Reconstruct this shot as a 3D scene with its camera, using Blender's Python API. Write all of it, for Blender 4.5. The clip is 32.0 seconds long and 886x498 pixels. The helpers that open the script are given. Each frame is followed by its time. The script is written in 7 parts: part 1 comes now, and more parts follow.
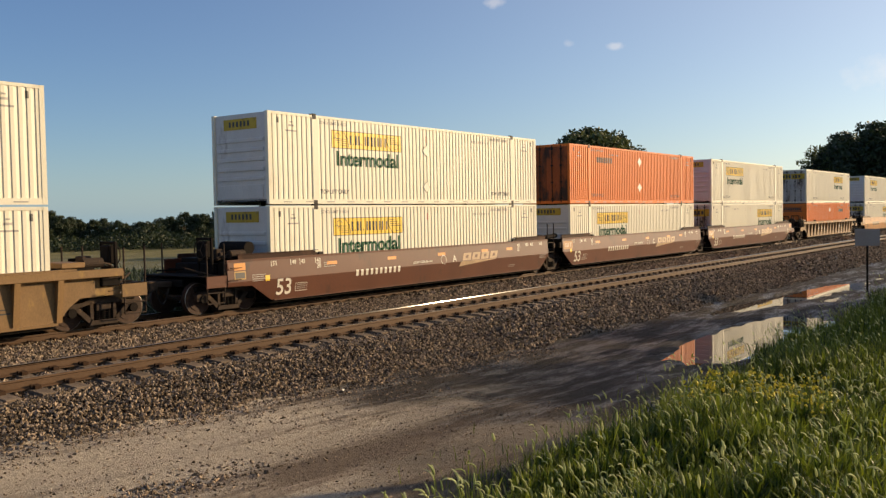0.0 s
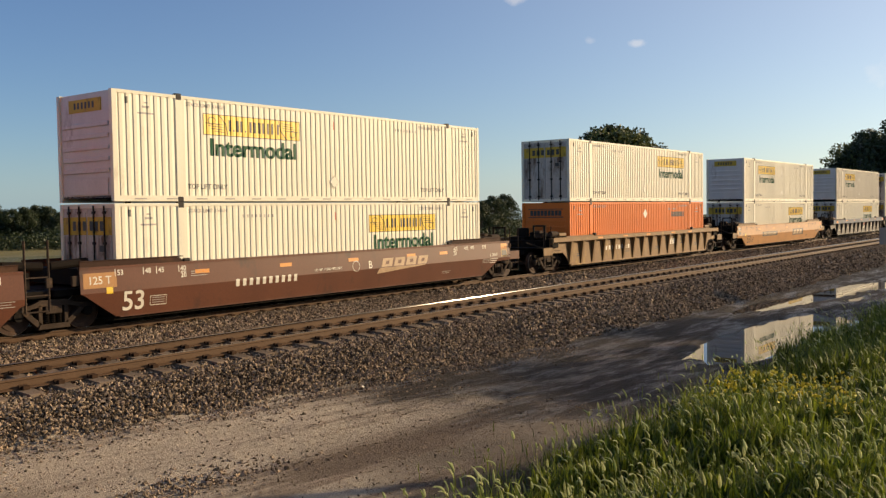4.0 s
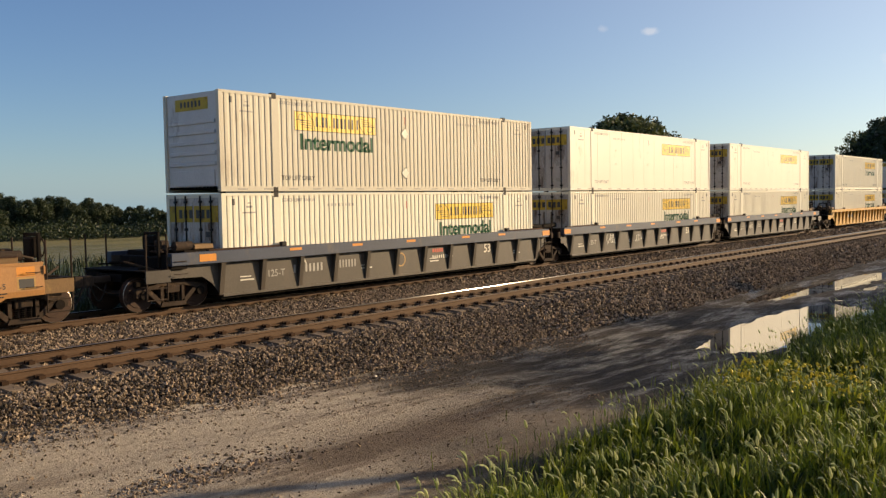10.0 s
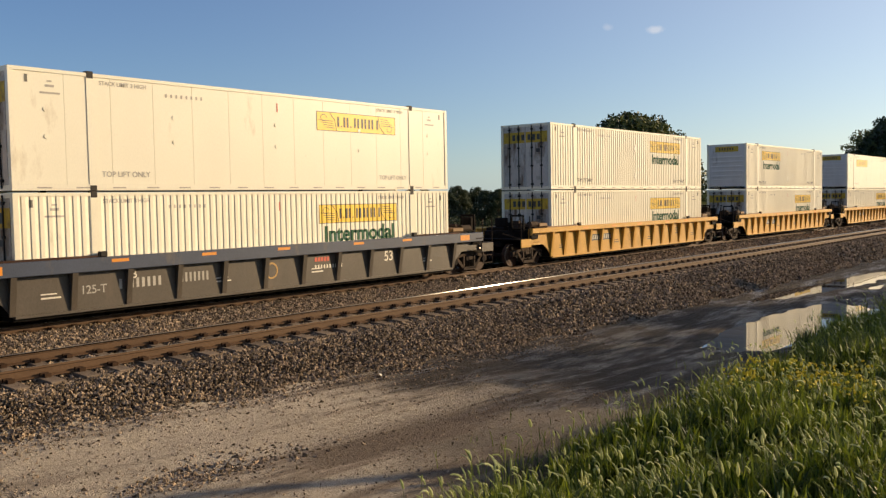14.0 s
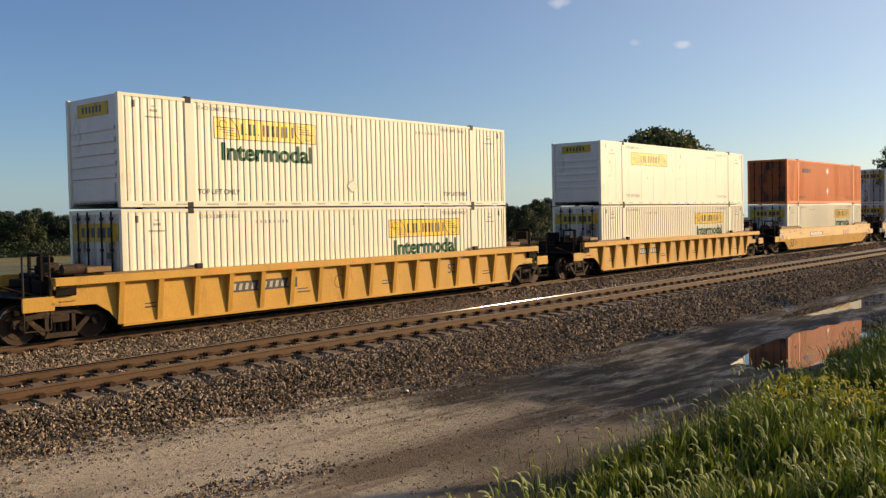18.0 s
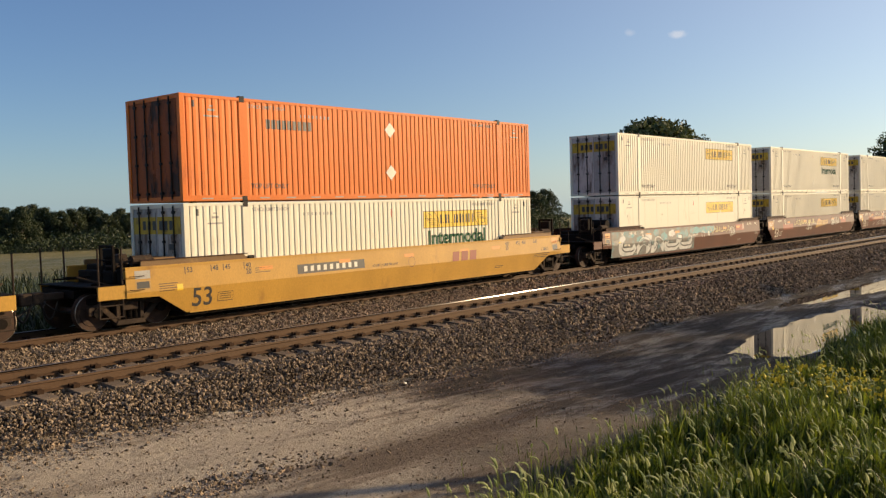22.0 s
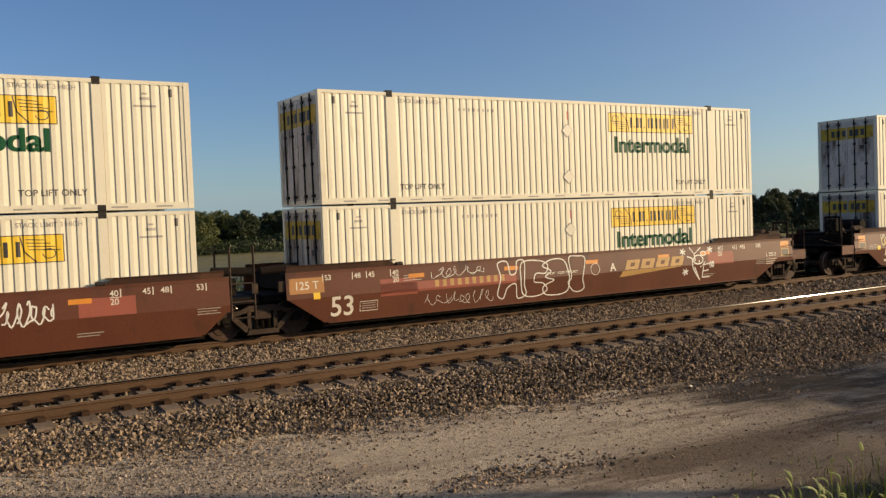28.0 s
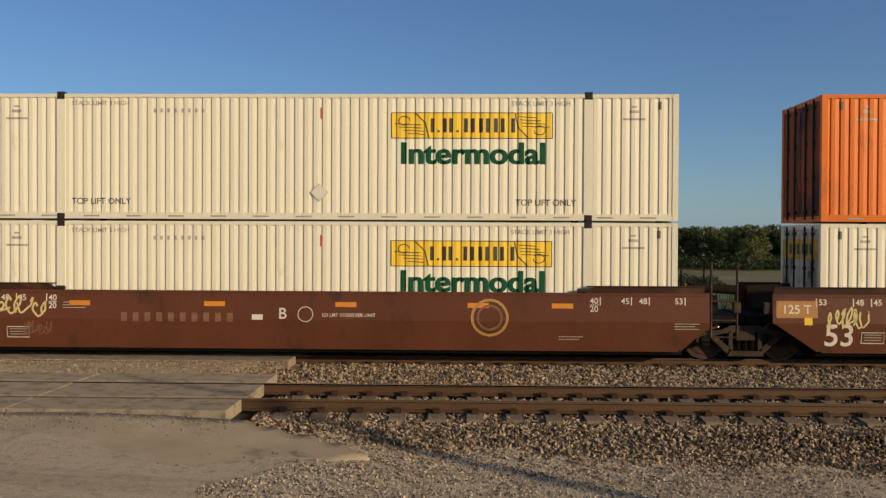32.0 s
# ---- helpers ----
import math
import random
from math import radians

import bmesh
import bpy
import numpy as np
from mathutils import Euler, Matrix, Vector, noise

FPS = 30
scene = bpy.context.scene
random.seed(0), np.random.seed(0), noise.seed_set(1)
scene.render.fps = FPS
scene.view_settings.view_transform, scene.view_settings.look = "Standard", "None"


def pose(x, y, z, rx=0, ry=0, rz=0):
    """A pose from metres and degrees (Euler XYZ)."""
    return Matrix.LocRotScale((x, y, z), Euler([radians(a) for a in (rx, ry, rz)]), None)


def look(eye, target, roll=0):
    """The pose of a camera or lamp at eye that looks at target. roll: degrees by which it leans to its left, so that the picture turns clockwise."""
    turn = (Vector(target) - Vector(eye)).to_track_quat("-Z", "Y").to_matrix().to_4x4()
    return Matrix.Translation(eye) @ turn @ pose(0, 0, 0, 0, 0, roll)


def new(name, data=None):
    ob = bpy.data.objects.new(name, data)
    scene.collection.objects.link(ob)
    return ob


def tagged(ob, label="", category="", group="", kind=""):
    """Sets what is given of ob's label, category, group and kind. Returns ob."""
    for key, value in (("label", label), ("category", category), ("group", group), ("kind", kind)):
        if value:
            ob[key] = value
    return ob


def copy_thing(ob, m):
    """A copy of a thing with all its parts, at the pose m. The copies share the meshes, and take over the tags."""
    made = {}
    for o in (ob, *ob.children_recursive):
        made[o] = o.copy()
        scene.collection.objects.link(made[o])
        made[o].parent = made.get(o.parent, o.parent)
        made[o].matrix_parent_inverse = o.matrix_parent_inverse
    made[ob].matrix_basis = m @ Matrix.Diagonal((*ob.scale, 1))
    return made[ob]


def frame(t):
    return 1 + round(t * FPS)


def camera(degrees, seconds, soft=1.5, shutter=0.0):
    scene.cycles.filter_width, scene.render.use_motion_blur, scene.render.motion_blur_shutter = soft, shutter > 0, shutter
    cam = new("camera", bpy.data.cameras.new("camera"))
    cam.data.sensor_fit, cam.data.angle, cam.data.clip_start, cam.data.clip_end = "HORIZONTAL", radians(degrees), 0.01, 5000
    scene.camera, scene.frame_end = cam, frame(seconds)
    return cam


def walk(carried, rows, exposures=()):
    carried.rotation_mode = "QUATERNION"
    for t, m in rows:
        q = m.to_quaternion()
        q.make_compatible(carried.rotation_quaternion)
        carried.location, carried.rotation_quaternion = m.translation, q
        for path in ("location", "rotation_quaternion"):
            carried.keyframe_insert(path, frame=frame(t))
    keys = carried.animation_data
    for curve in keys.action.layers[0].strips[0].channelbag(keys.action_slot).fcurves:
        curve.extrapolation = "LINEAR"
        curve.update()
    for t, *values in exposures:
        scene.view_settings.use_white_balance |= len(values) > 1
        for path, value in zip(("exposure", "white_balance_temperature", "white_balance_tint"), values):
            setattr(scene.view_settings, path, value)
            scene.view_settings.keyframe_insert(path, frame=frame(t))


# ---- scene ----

# ---- camera and its way: a hand-held camera that stands in one spot and turns ----
EYE = (0.0, 0.0, 2.60)
cam = camera(52.07, 32.0, soft=1.35)
TURNS = [(0, -53.92, -2.23, 1.02), (0.5, -53.96, -2.21, 0.77), (1, -54.01, -2.14, 0.81), (1.5, -53.89, -2.01, 0.91), (2, -53.43, -1.95, 0.91), (2.5, -53.31, -2.03, 0.8), (4.5, -52.52, -2.46, 0.88), (5, -52.57, -2.61, 0.83), (5.5, -52.7, -2.75, 0.81), (6, -52.8, -2.55, 0.87), (6.5, -52.68, -2.46, 0.88), (7, -52.57, -2.59, 0.97), (7.5, -52.48, -2.82, 0.94), (8, -52.36, -2.97, 0.88), (8.5, -52.27, -2.92, 0.87), (9, -52.07, -2.74, 0.98), (9.5, -51.93, -2.76, 0.99), (10, -51.86, -3.01, 1.03), (10.5, -51.81, -3.23, 1.05), (11, -51.71, -3.29, 1.06), (11.5, -51.65, -3.23, 1.09), (12, -51.66, -3.03, 0.97), (12.5, -51.66, -2.96, 1.03), (13, -51.61, -3.01, 1.06), (13.5, -51.62, -3.12, 1.01), (15.5, -50.97, -2.79, 1.06), (16, -50.67, -2.7, 1.06), (16.5, -50.33, -2.64, 1.12), (17, -50.22, -2.57, 1.03), (17.5, -50.04, -2.37, 1.09), (18, -49.87, -2.06, 1.15), (18.5, -49.49, -1.91, 1.24), (19, -49.43, -1.93, 1.22), (19.5, -49.44, -2.03, 1.22), (20, -49.59, -2.24, 1.35), (20.5, -49.69, -2.41, 1.33), (21, -49.91, -2.57, 1.43), (21.5, -50.13, -2.63, 1.57), (22, -50.1, -2.56, 1.67), (22.5, -49.94, -2.59, 1.62), (23, -49.83, -2.71, 1.55), (23.5, -49.86, -2.76, 1.52), (24, -49.78, -2.68, 1.44), (24.5, -49.56, -2.62, 1.47), (25, -49.32, -2.66, 1.41), (25.5, -49.18, -2.71, 1.49), (26, -49.1, -2.73, 1.48), (26.5, -48.9, -2.88, 1.56), (27, -47.3, -2.75, 1.6), (27.5, -41.3, -2.45, 1.85), (28, -32.4, -2.1, 2.15), (28.5, -22.69, -1.88, 2.33), (29, -12.82, -1.83, 1.61), (29.2, -8.88, -1.9, 1.15), (29.5, -4.55, -1.71, 0.42), (29.8, -2.0, -1.43, 0.12), (30, -0.78, -1.33, -0.01), (30.5, 0.71, -0.95, 0.02), (31, 1.21, -0.99, 0.08), (31.5, 1.61, -1, -0.29), (31.8, 1.63, -0.9, -0.34), (32, 1.41, -0.75, -0.28)]   # seconds, yaw, pitch, roll
walk(cam, [(t, pose(*EYE, 90 + p, r, y)) for t, y, p, r in TURNS],
     exposures=((0.0, 0.22, 6800, 12), (26.5, 0.22, 6800, 12), (28.5, 0.0, 6620, 12), (30.6, 0.05, 6640, 11), (31.5, 0.04, 6600, 11), (32.0, -0.25, 6440, 10)))

# ---- light: low evening sun over the right shoulder, clear sky ----
SUN_AZ, SUN_EL = 123.4, 15.0          # degrees clockwise from +y, degrees above the horizon
SUN_TO = Vector((math.sin(radians(SUN_AZ)) * math.cos(radians(SUN_EL)), math.cos(radians(SUN_AZ)) * math.cos(radians(SUN_EL)), math.sin(radians(SUN_EL))))
sun = new("sun", bpy.data.lights.new("sun", "SUN"))
sun.data.energy, sun.data.angle, sun.data.color = 4.9, radians(0.6), (1.0, 0.77, 0.48)
sun.matrix_world = look((0, 0, 60), Vector((0, 0, 60)) - SUN_TO)
world = bpy.data.worlds.new("sky")
scene.world = world
world.use_nodes = True
wn, wl = world.node_tree.nodes, world.node_tree.links
sky = wn.new("ShaderNodeTexSky")
sky.sky_type, sky.sun_disc = "NISHITA", False
sky.sun_elevation, sky.sun_rotation = radians(SUN_EL), radians(SUN_AZ)
sky.air_density, sky.dust_density, sky.ozone_density = 1.0, 0.6, 4.5
wn["Background"].inputs["Strength"].default_value = 0.111
tone = wn.new("ShaderNodeMix"); tone.data_type, tone.blend_type = "RGBA", "MULTIPLY"
tone.inputs[0].default_value, tone.inputs[7].default_value = 1.0, (0.94, 0.95, 1.065, 1)
wl.new(sky.outputs["Color"], tone.inputs[6])

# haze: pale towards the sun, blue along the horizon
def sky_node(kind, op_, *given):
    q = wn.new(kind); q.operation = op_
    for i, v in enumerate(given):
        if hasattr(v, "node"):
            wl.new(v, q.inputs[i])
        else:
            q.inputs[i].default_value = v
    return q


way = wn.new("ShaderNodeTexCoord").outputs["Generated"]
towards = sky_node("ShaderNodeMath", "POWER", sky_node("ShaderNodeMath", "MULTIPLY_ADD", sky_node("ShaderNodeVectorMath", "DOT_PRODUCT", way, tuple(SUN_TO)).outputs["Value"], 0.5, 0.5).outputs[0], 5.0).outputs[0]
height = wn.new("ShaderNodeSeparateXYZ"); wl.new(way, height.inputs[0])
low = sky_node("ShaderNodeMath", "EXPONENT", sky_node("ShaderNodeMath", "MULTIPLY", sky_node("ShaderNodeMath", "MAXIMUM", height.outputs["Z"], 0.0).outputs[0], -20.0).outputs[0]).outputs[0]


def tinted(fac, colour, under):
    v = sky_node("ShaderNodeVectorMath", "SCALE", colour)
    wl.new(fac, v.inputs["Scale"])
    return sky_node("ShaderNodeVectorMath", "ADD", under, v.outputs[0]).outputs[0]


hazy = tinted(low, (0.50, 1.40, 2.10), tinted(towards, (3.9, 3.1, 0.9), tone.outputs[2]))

# a few small fair-weather clouds
puff = wn.new("ShaderNodeTexNoise")
puff.inputs["Scale"].default_value, puff.inputs["Detail"].default_value, puff.inputs["Roughness"].default_value = 42, 6, 0.62
wl.new(way, puff.inputs["Vector"])
total = None
for az, el, size, flat, power in ((64.8, 10.0, 0.013, 2.2, 0.28), (61.9, 10.3, 0.009, 1.6, 0.14), (57.3, 12.9, 0.020, 2.2, 0.26), (-14.6, 3.4, 0.050, 5.0, 0.42), (-17.5, 2.7, 0.022, 3.0, 0.25), (-7.6, 2.4, 0.018, 2.2, 0.3), (80.0, 7.5, 0.06, 2.5, 0.2)):
    c = (math.sin(radians(az)) * math.cos(radians(el)), math.cos(radians(az)) * math.cos(radians(el)), math.sin(radians(el)))
    sub = wn.new("ShaderNodeVectorMath"); sub.operation = "SUBTRACT"; wl.new(way, sub.inputs[0]); sub.inputs[1].default_value = c
    mul = wn.new("ShaderNodeVectorMath"); mul.operation = "MULTIPLY"; wl.new(sub.outputs[0], mul.inputs[0]); mul.inputs[1].default_value = (1, 1, flat)
    dst = wn.new("ShaderNodeVectorMath"); dst.operation = "LENGTH"; wl.new(mul.outputs[0], dst.inputs[0])
    rng_ = wn.new("ShaderNodeMapRange"); rng_.inputs[1].default_value, rng_.inputs[2].default_value, rng_.inputs[3].default_value, rng_.inputs[4].default_value = size, size * 0.15, -0.15, 0.42
    wl.new(dst.outputs["Value"], rng_.inputs[0])
    sm_ = wn.new("ShaderNodeMath"); sm_.operation = "ADD"; wl.new(rng_.outputs[0], sm_.inputs[0]); wl.new(puff.outputs["Fac"], sm_.inputs[1])
    cut = wn.new("ShaderNodeMapRange"); cut.inputs[1].default_value, cut.inputs[2].default_value, cut.inputs[4].default_value = 0.56, 0.92, power
    wl.new(sm_.outputs[0], cut.inputs[0])
    gate = wn.new("ShaderNodeMapRange"); gate.inputs[1].default_value, gate.inputs[2].default_value = size * 1.3, size * 0.8
    wl.new(dst.outputs["Value"], gate.inputs[0])
    g2 = wn.new("ShaderNodeMath"); g2.operation = "MULTIPLY"; wl.new(cut.outputs[0], g2.inputs[0]); wl.new(gate.outputs[0], g2.inputs[1])
    if total is None:
        total = g2.outputs[0]
    else:
        mxn = wn.new("ShaderNodeMath"); mxn.operation = "MAXIMUM"; wl.new(total, mxn.inputs[0]); wl.new(g2.outputs[0], mxn.inputs[1])
        total = mxn.outputs[0]
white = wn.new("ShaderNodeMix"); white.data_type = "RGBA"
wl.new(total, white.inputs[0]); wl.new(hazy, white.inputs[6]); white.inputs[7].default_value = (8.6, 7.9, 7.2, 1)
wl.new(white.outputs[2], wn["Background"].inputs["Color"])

# ---- materials ----
def mat(name, base, rough=0.6, metal=0.0, vary=0.18, scale=2.0, fine=40.0, bump=0.0, stain=None, stain_cut=0.6, stain_scale=1.2,
        streak=1.0, rand=0.0, island=0.0, spec=0.5):
    """A surface with two scales of variation, an optional stain colour and a fine relief."""
    m = bpy.data.materials.new(name)
    m.use_nodes = True
    n, l = m.node_tree.nodes, m.node_tree.links
    b = n["Principled BSDF"]
    b.inputs["Roughness"].default_value, b.inputs["Metallic"].default_value = rough, metal
    b.inputs["Specular IOR Level"].default_value = spec
    co = n.new("ShaderNodeTexCoord")
    mp = n.new("ShaderNodeMapping")
    mp.inputs["Scale"].default_value = (1, 1, streak)
    l.new(co.outputs["Object"], mp.inputs["Vector"])
    big, small = n.new("ShaderNodeTexNoise"), n.new("ShaderNodeTexNoise")
    big.inputs["Scale"].default_value, big.inputs["Detail"].default_value = scale, 5
    small.inputs["Scale"].default_value, small.inputs["Detail"].default_value = fine, 3
    for q in (big, small):
        l.new(mp.outputs["Vector"], q.inputs["Vector"])
    add = n.new("ShaderNodeMath"); add.operation = "ADD"
    l.new(big.outputs["Fac"], add.inputs[0]); l.new(small.outputs["Fac"], add.inputs[1])
    value = add.outputs[0]
    if rand or island:
        src = n.new("ShaderNodeObjectInfo").outputs["Random"] if rand else n.new("ShaderNodeNewGeometry").outputs["Random Per Island"]
        mm = n.new("ShaderNodeMath"); mm.operation = "MULTIPLY_ADD"
        l.new(src, mm.inputs[0]); mm.inputs[1].default_value = (rand or island); l.new(value, mm.inputs[2])
        sb = n.new("ShaderNodeMath"); sb.operation = "SUBTRACT"
        l.new(mm.outputs[0], sb.inputs[0]); sb.inputs[1].default_value = (rand or island) / 2
        value = sb.outputs[0]
    rg = n.new("ShaderNodeMapRange")
    rg.inputs[1].default_value, rg.inputs[2].default_value = 0.6, 1.4
    rg.inputs[3].default_value, rg.inputs[4].default_value = 1 - vary, 1 + vary
    l.new(value, rg.inputs[0])
    mul = n.new("ShaderNodeMix"); mul.data_type, mul.blend_type = "RGBA", "MULTIPLY"
    mul.inputs[0].default_value = 1
    mul.inputs[6].default_value = (*base, 1)
    l.new(rg.outputs[0], mul.inputs[7])
    col = mul.outputs[2]
    if stain:
        sn = n.new("ShaderNodeTexNoise"); sn.inputs["Scale"].default_value, sn.inputs["Detail"].default_value = stain_scale, 8
        sn.inputs["Roughness"].default_value = 0.65
        l.new(mp.outputs["Vector"], sn.inputs["Vector"])
        sr = n.new("ShaderNodeMapRange")
        sr.inputs[1].default_value, sr.inputs[2].default_value = stain_cut, stain_cut + 0.14
        l.new(sn.outputs["Fac"], sr.inputs[0])
        mx = n.new("ShaderNodeMix"); mx.data_type = "RGBA"
        l.new(sr.outputs[0], mx.inputs[0]); l.new(col, mx.inputs[6]); mx.inputs[7].default_value = (*stain, 1)
        col = mx.outputs[2]
    l.new(col, b.inputs["Base Color"])
    if bump:
        bp = n.new("ShaderNodeBump"); bp.inputs["Strength"].default_value, bp.inputs["Distance"].default_value = bump, 0.02
        l.new(small.outputs["Fac"], bp.inputs["Height"]); l.new(bp.outputs["Normal"], b.inputs["Normal"])
    return m

M_WHITE = mat("white_container_paint", (0.74, 0.692, 0.538), 0.5, vary=0.07, scale=0.7, stain=(0.50, 0.43, 0.31), stain_cut=0.64, streak=0.35, rand=0.3, spec=0.3)
M_WHITE2 = mat("off_white_panel_paint", (0.725, 0.683, 0.545), 0.38, vary=0.06, scale=0.6, stain=(0.52, 0.45, 0.33), stain_cut=0.62, streak=0.35, rand=0.25, spec=0.4)
M_AGED = mat("aged_container_paint", (0.60, 0.545, 0.42), 0.55, vary=0.08, scale=0.7, stain=(0.42, 0.35, 0.26), stain_cut=0.60, streak=0.35, rand=0.2, spec=0.25)
M_ORANGE = mat("orange_container_paint", (0.69, 0.172, 0.024), 0.5, vary=0.12, scale=0.7, stain=(0.40, 0.10, 0.025), stain_cut=0.62, streak=0.35, rand=0.2, spec=0.22)
M_GREYEND = mat("weathered_end_paint", (0.60, 0.57, 0.52), 0.5, vary=0.16, scale=1.2, stain=(0.30, 0.25, 0.20), stain_cut=0.58, streak=0.4)
# door paints: real grime, over a base darkened for their shaded ends
M_DOOR = mat("grimy_shaded_door_paint", (0.47, 0.44, 0.39), 0.55, vary=0.28, scale=1.8, stain=(0.13, 0.085, 0.055), stain_cut=0.50, stain_scale=1.9, streak=0.3, rand=0.7, spec=0.2)
M_ORGDOOR = mat("grimy_shaded_orange_door_paint", (0.30, 0.082, 0.026), 0.6, vary=0.25, scale=1.5, stain=(0.06, 0.036, 0.026), stain_cut=0.47, stain_scale=1.7, streak=0.35, rand=0.5, spec=0.15)
M_YELLOW = mat("yellow_banner_paint", (0.82, 0.53, 0.035), 0.4, vary=0.06)
M_DULLYELLOW = mat("dirty_yellow_paint", (0.50, 0.335, 0.035), 0.5, vary=0.2, scale=2, stain=(0.16, 0.105, 0.035), stain_cut=0.54, stain_scale=2.5, rand=0.5, spec=0.2)
M_GREEN = mat("dark_green_lettering", (0.008, 0.075, 0.030), 0.5, vary=0.1, spec=0.15)
M_DARK = mat("dark_lettering", (0.035, 0.03, 0.025), 0.5, vary=0.2)
M_NOTE = mat("worn_dark_lettering", (0.13, 0.12, 0.10), 0.6, vary=0.3, fine=60)
M_FADED = mat("faded_lettering", (0.36, 0.335, 0.285), 0.6, vary=0.3, fine=60)
M_RED = mat("red_stripe_paint", (0.55, 0.07, 0.03), 0.5)
M_DECAL = mat("white_decal", (0.66, 0.61, 0.50), 0.5, vary=0.12)
M_FITTING = mat("black_steel_fitting", (0.026, 0.021, 0.017), 0.6, vary=0.3, spec=0.2)
M_BROWN = mat("mineral_brown_car_paint", (0.112, 0.037, 0.017), 0.45, vary=0.22, scale=0.8, stain=(0.055, 0.025, 0.015), stain_cut=0.56, streak=0.5, rand=0.2, spec=0.3)
M_YCAR = mat("yellow_car_paint", (0.51, 0.275, 0.044), 0.48, vary=0.2, scale=0.9, stain=(0.30, 0.150, 0.035), stain_cut=0.58, streak=0.4, rand=0.2, spec=0.3)
M_TAN = mat("faded_orange_car_paint", (0.415, 0.205, 0.071), 0.42, vary=0.18, scale=0.9, stain=(0.22, 0.10, 0.04), stain_cut=0.58, streak=0.5, spec=0.3)
M_RUSTY = mat("rust_stained_yellow_paint", (0.205, 0.118, 0.046), 0.6, vary=0.26, scale=1.6, stain=(0.36, 0.22, 0.055), stain_cut=0.56, stain_scale=1.8, streak=0.5, rand=0.5, spec=0.3)
M_GREY = mat("weathered_grey_car_paint", (0.068, 0.054, 0.039), 0.5, vary=0.3, scale=1.2, stain=(0.10, 0.074, 0.052), stain_cut=0.58, streak=0.5, rand=0.4, spec=0.4)
M_NAVY = mat("dull_navy_car_paint", (0.042, 0.054, 0.085), 0.42, vary=0.25, scale=0.9, stain=(0.11, 0.095, 0.08), stain_cut=0.58, streak=0.5, spec=0.4)
M_BLACK = mat("grimy_black_steel", (0.012, 0.009, 0.007), 0.8, vary=0.35, scale=3, stain=(0.042, 0.026, 0.017), stain_cut=0.6, stain_scale=4, spec=0.1)
M_TRUCK = mat("dusty_cast_steel", (0.050, 0.035, 0.025), 0.8, vary=0.4, scale=4, stain=(0.105, 0.068, 0.042), stain_cut=0.55, stain_scale=5, spec=0.12)
M_WHEEL = mat("rolled_steel_wheel", (0.060, 0.034, 0.022), 0.65, vary=0.35, scale=6, stain=(0.12, 0.066, 0.036), stain_cut=0.58, stain_scale=4, spec=0.2)
M_TREAD = mat("bright_worn_tread", (0.36, 0.31, 0.26), 0.35, 0.8, vary=0.2, scale=3)
M_GUIDE = mat("rust_dark_guide_steel", (0.045, 0.021, 0.013), 0.7, vary=0.3, scale=3, stain=(0.10, 0.048, 0.025), stain_cut=0.56, spec=0.15)
M_REFLECT = mat("amber_reflector_decal", (0.66, 0.245, 0.02), 0.4, vary=0.1)
M_RAIL = mat("rusty_rail_steel", (0.092, 0.050, 0.024), 0.7, 0.1, vary=0.22, scale=1.5, fine=25, spec=0.3)
M_RAILTOP = mat("worn_rail_head", (0.17, 0.135, 0.105), 0.45, 0.7, vary=0.2, scale=0.8)
M_GAUGE = mat("polished_gauge_face", (0.0016, 0.0013, 0.0010), 0.12, 1.0, vary=0.12, scale=0.8)
M_CLIP = mat("rusty_clip_steel", (0.050, 0.028, 0.016), 0.8, vary=0.3, scale=4, spec=0.1)
M_TIE = mat("grey_concrete_tie", (0.185, 0.138, 0.096), 0.88, vary=0.25, scale=5, fine=50, bump=0.3, stain=(0.10, 0.072, 0.052), stain_cut=0.57, stain_scale=3, rand=0.5, spec=0.1)
M_STONE = mat("crushed_granite_ballast", (0.240, 0.180, 0.122), 0.95, vary=0.62, scale=14, fine=70, island=1.5, bump=0.2, spec=0.08)
M_GRAVEL = mat("pale_fine_gravel", (0.29, 0.235, 0.178), 0.95, vary=0.75, scale=14, fine=70, island=1.6, bump=0.2, spec=0.08)
M_ASPHALT = mat("worn_grey_asphalt", (0.37, 0.300, 0.210), 0.85, vary=0.25, scale=1.2, fine=120, bump=0.5, stain=(0.19, 0.16, 0.125), stain_cut=0.56, stain_scale=1.5, spec=0.15)
M_PLANK = mat("worn_crossing_timber", (0.295, 0.235, 0.160), 0.88, vary=0.25, scale=2, fine=60, bump=0.4, stain=(0.15, 0.115, 0.085), stain_cut=0.49, stain_scale=3, rand=0.3)

M_CHALK = mat("white_spray_paint", (0.72, 0.70, 0.62), 0.6, vary=0.15, scale=6)
M_PALEY = mat("pale_yellow_spray_paint", (0.62, 0.52, 0.22), 0.6, vary=0.15, scale=6)
M_TEAL = mat("teal_spray_paint", (0.10, 0.28, 0.30), 0.6, vary=0.3, scale=5, stain=(0.22, 0.22, 0.20), stain_cut=0.5, stain_scale=3)
M_SILVER = mat("silver_spray_paint", (0.45, 0.46, 0.44), 0.5, vary=0.2, scale=5, stain=(0.22, 0.24, 0.24), stain_cut=0.56, stain_scale=3)
M_MURAL = mat("grey_and_teal_sprayed_field", (0.155, 0.145, 0.125), 0.6, vary=0.45, scale=3, stain=(0.10, 0.24, 0.26), stain_cut=0.52, stain_scale=2.2)
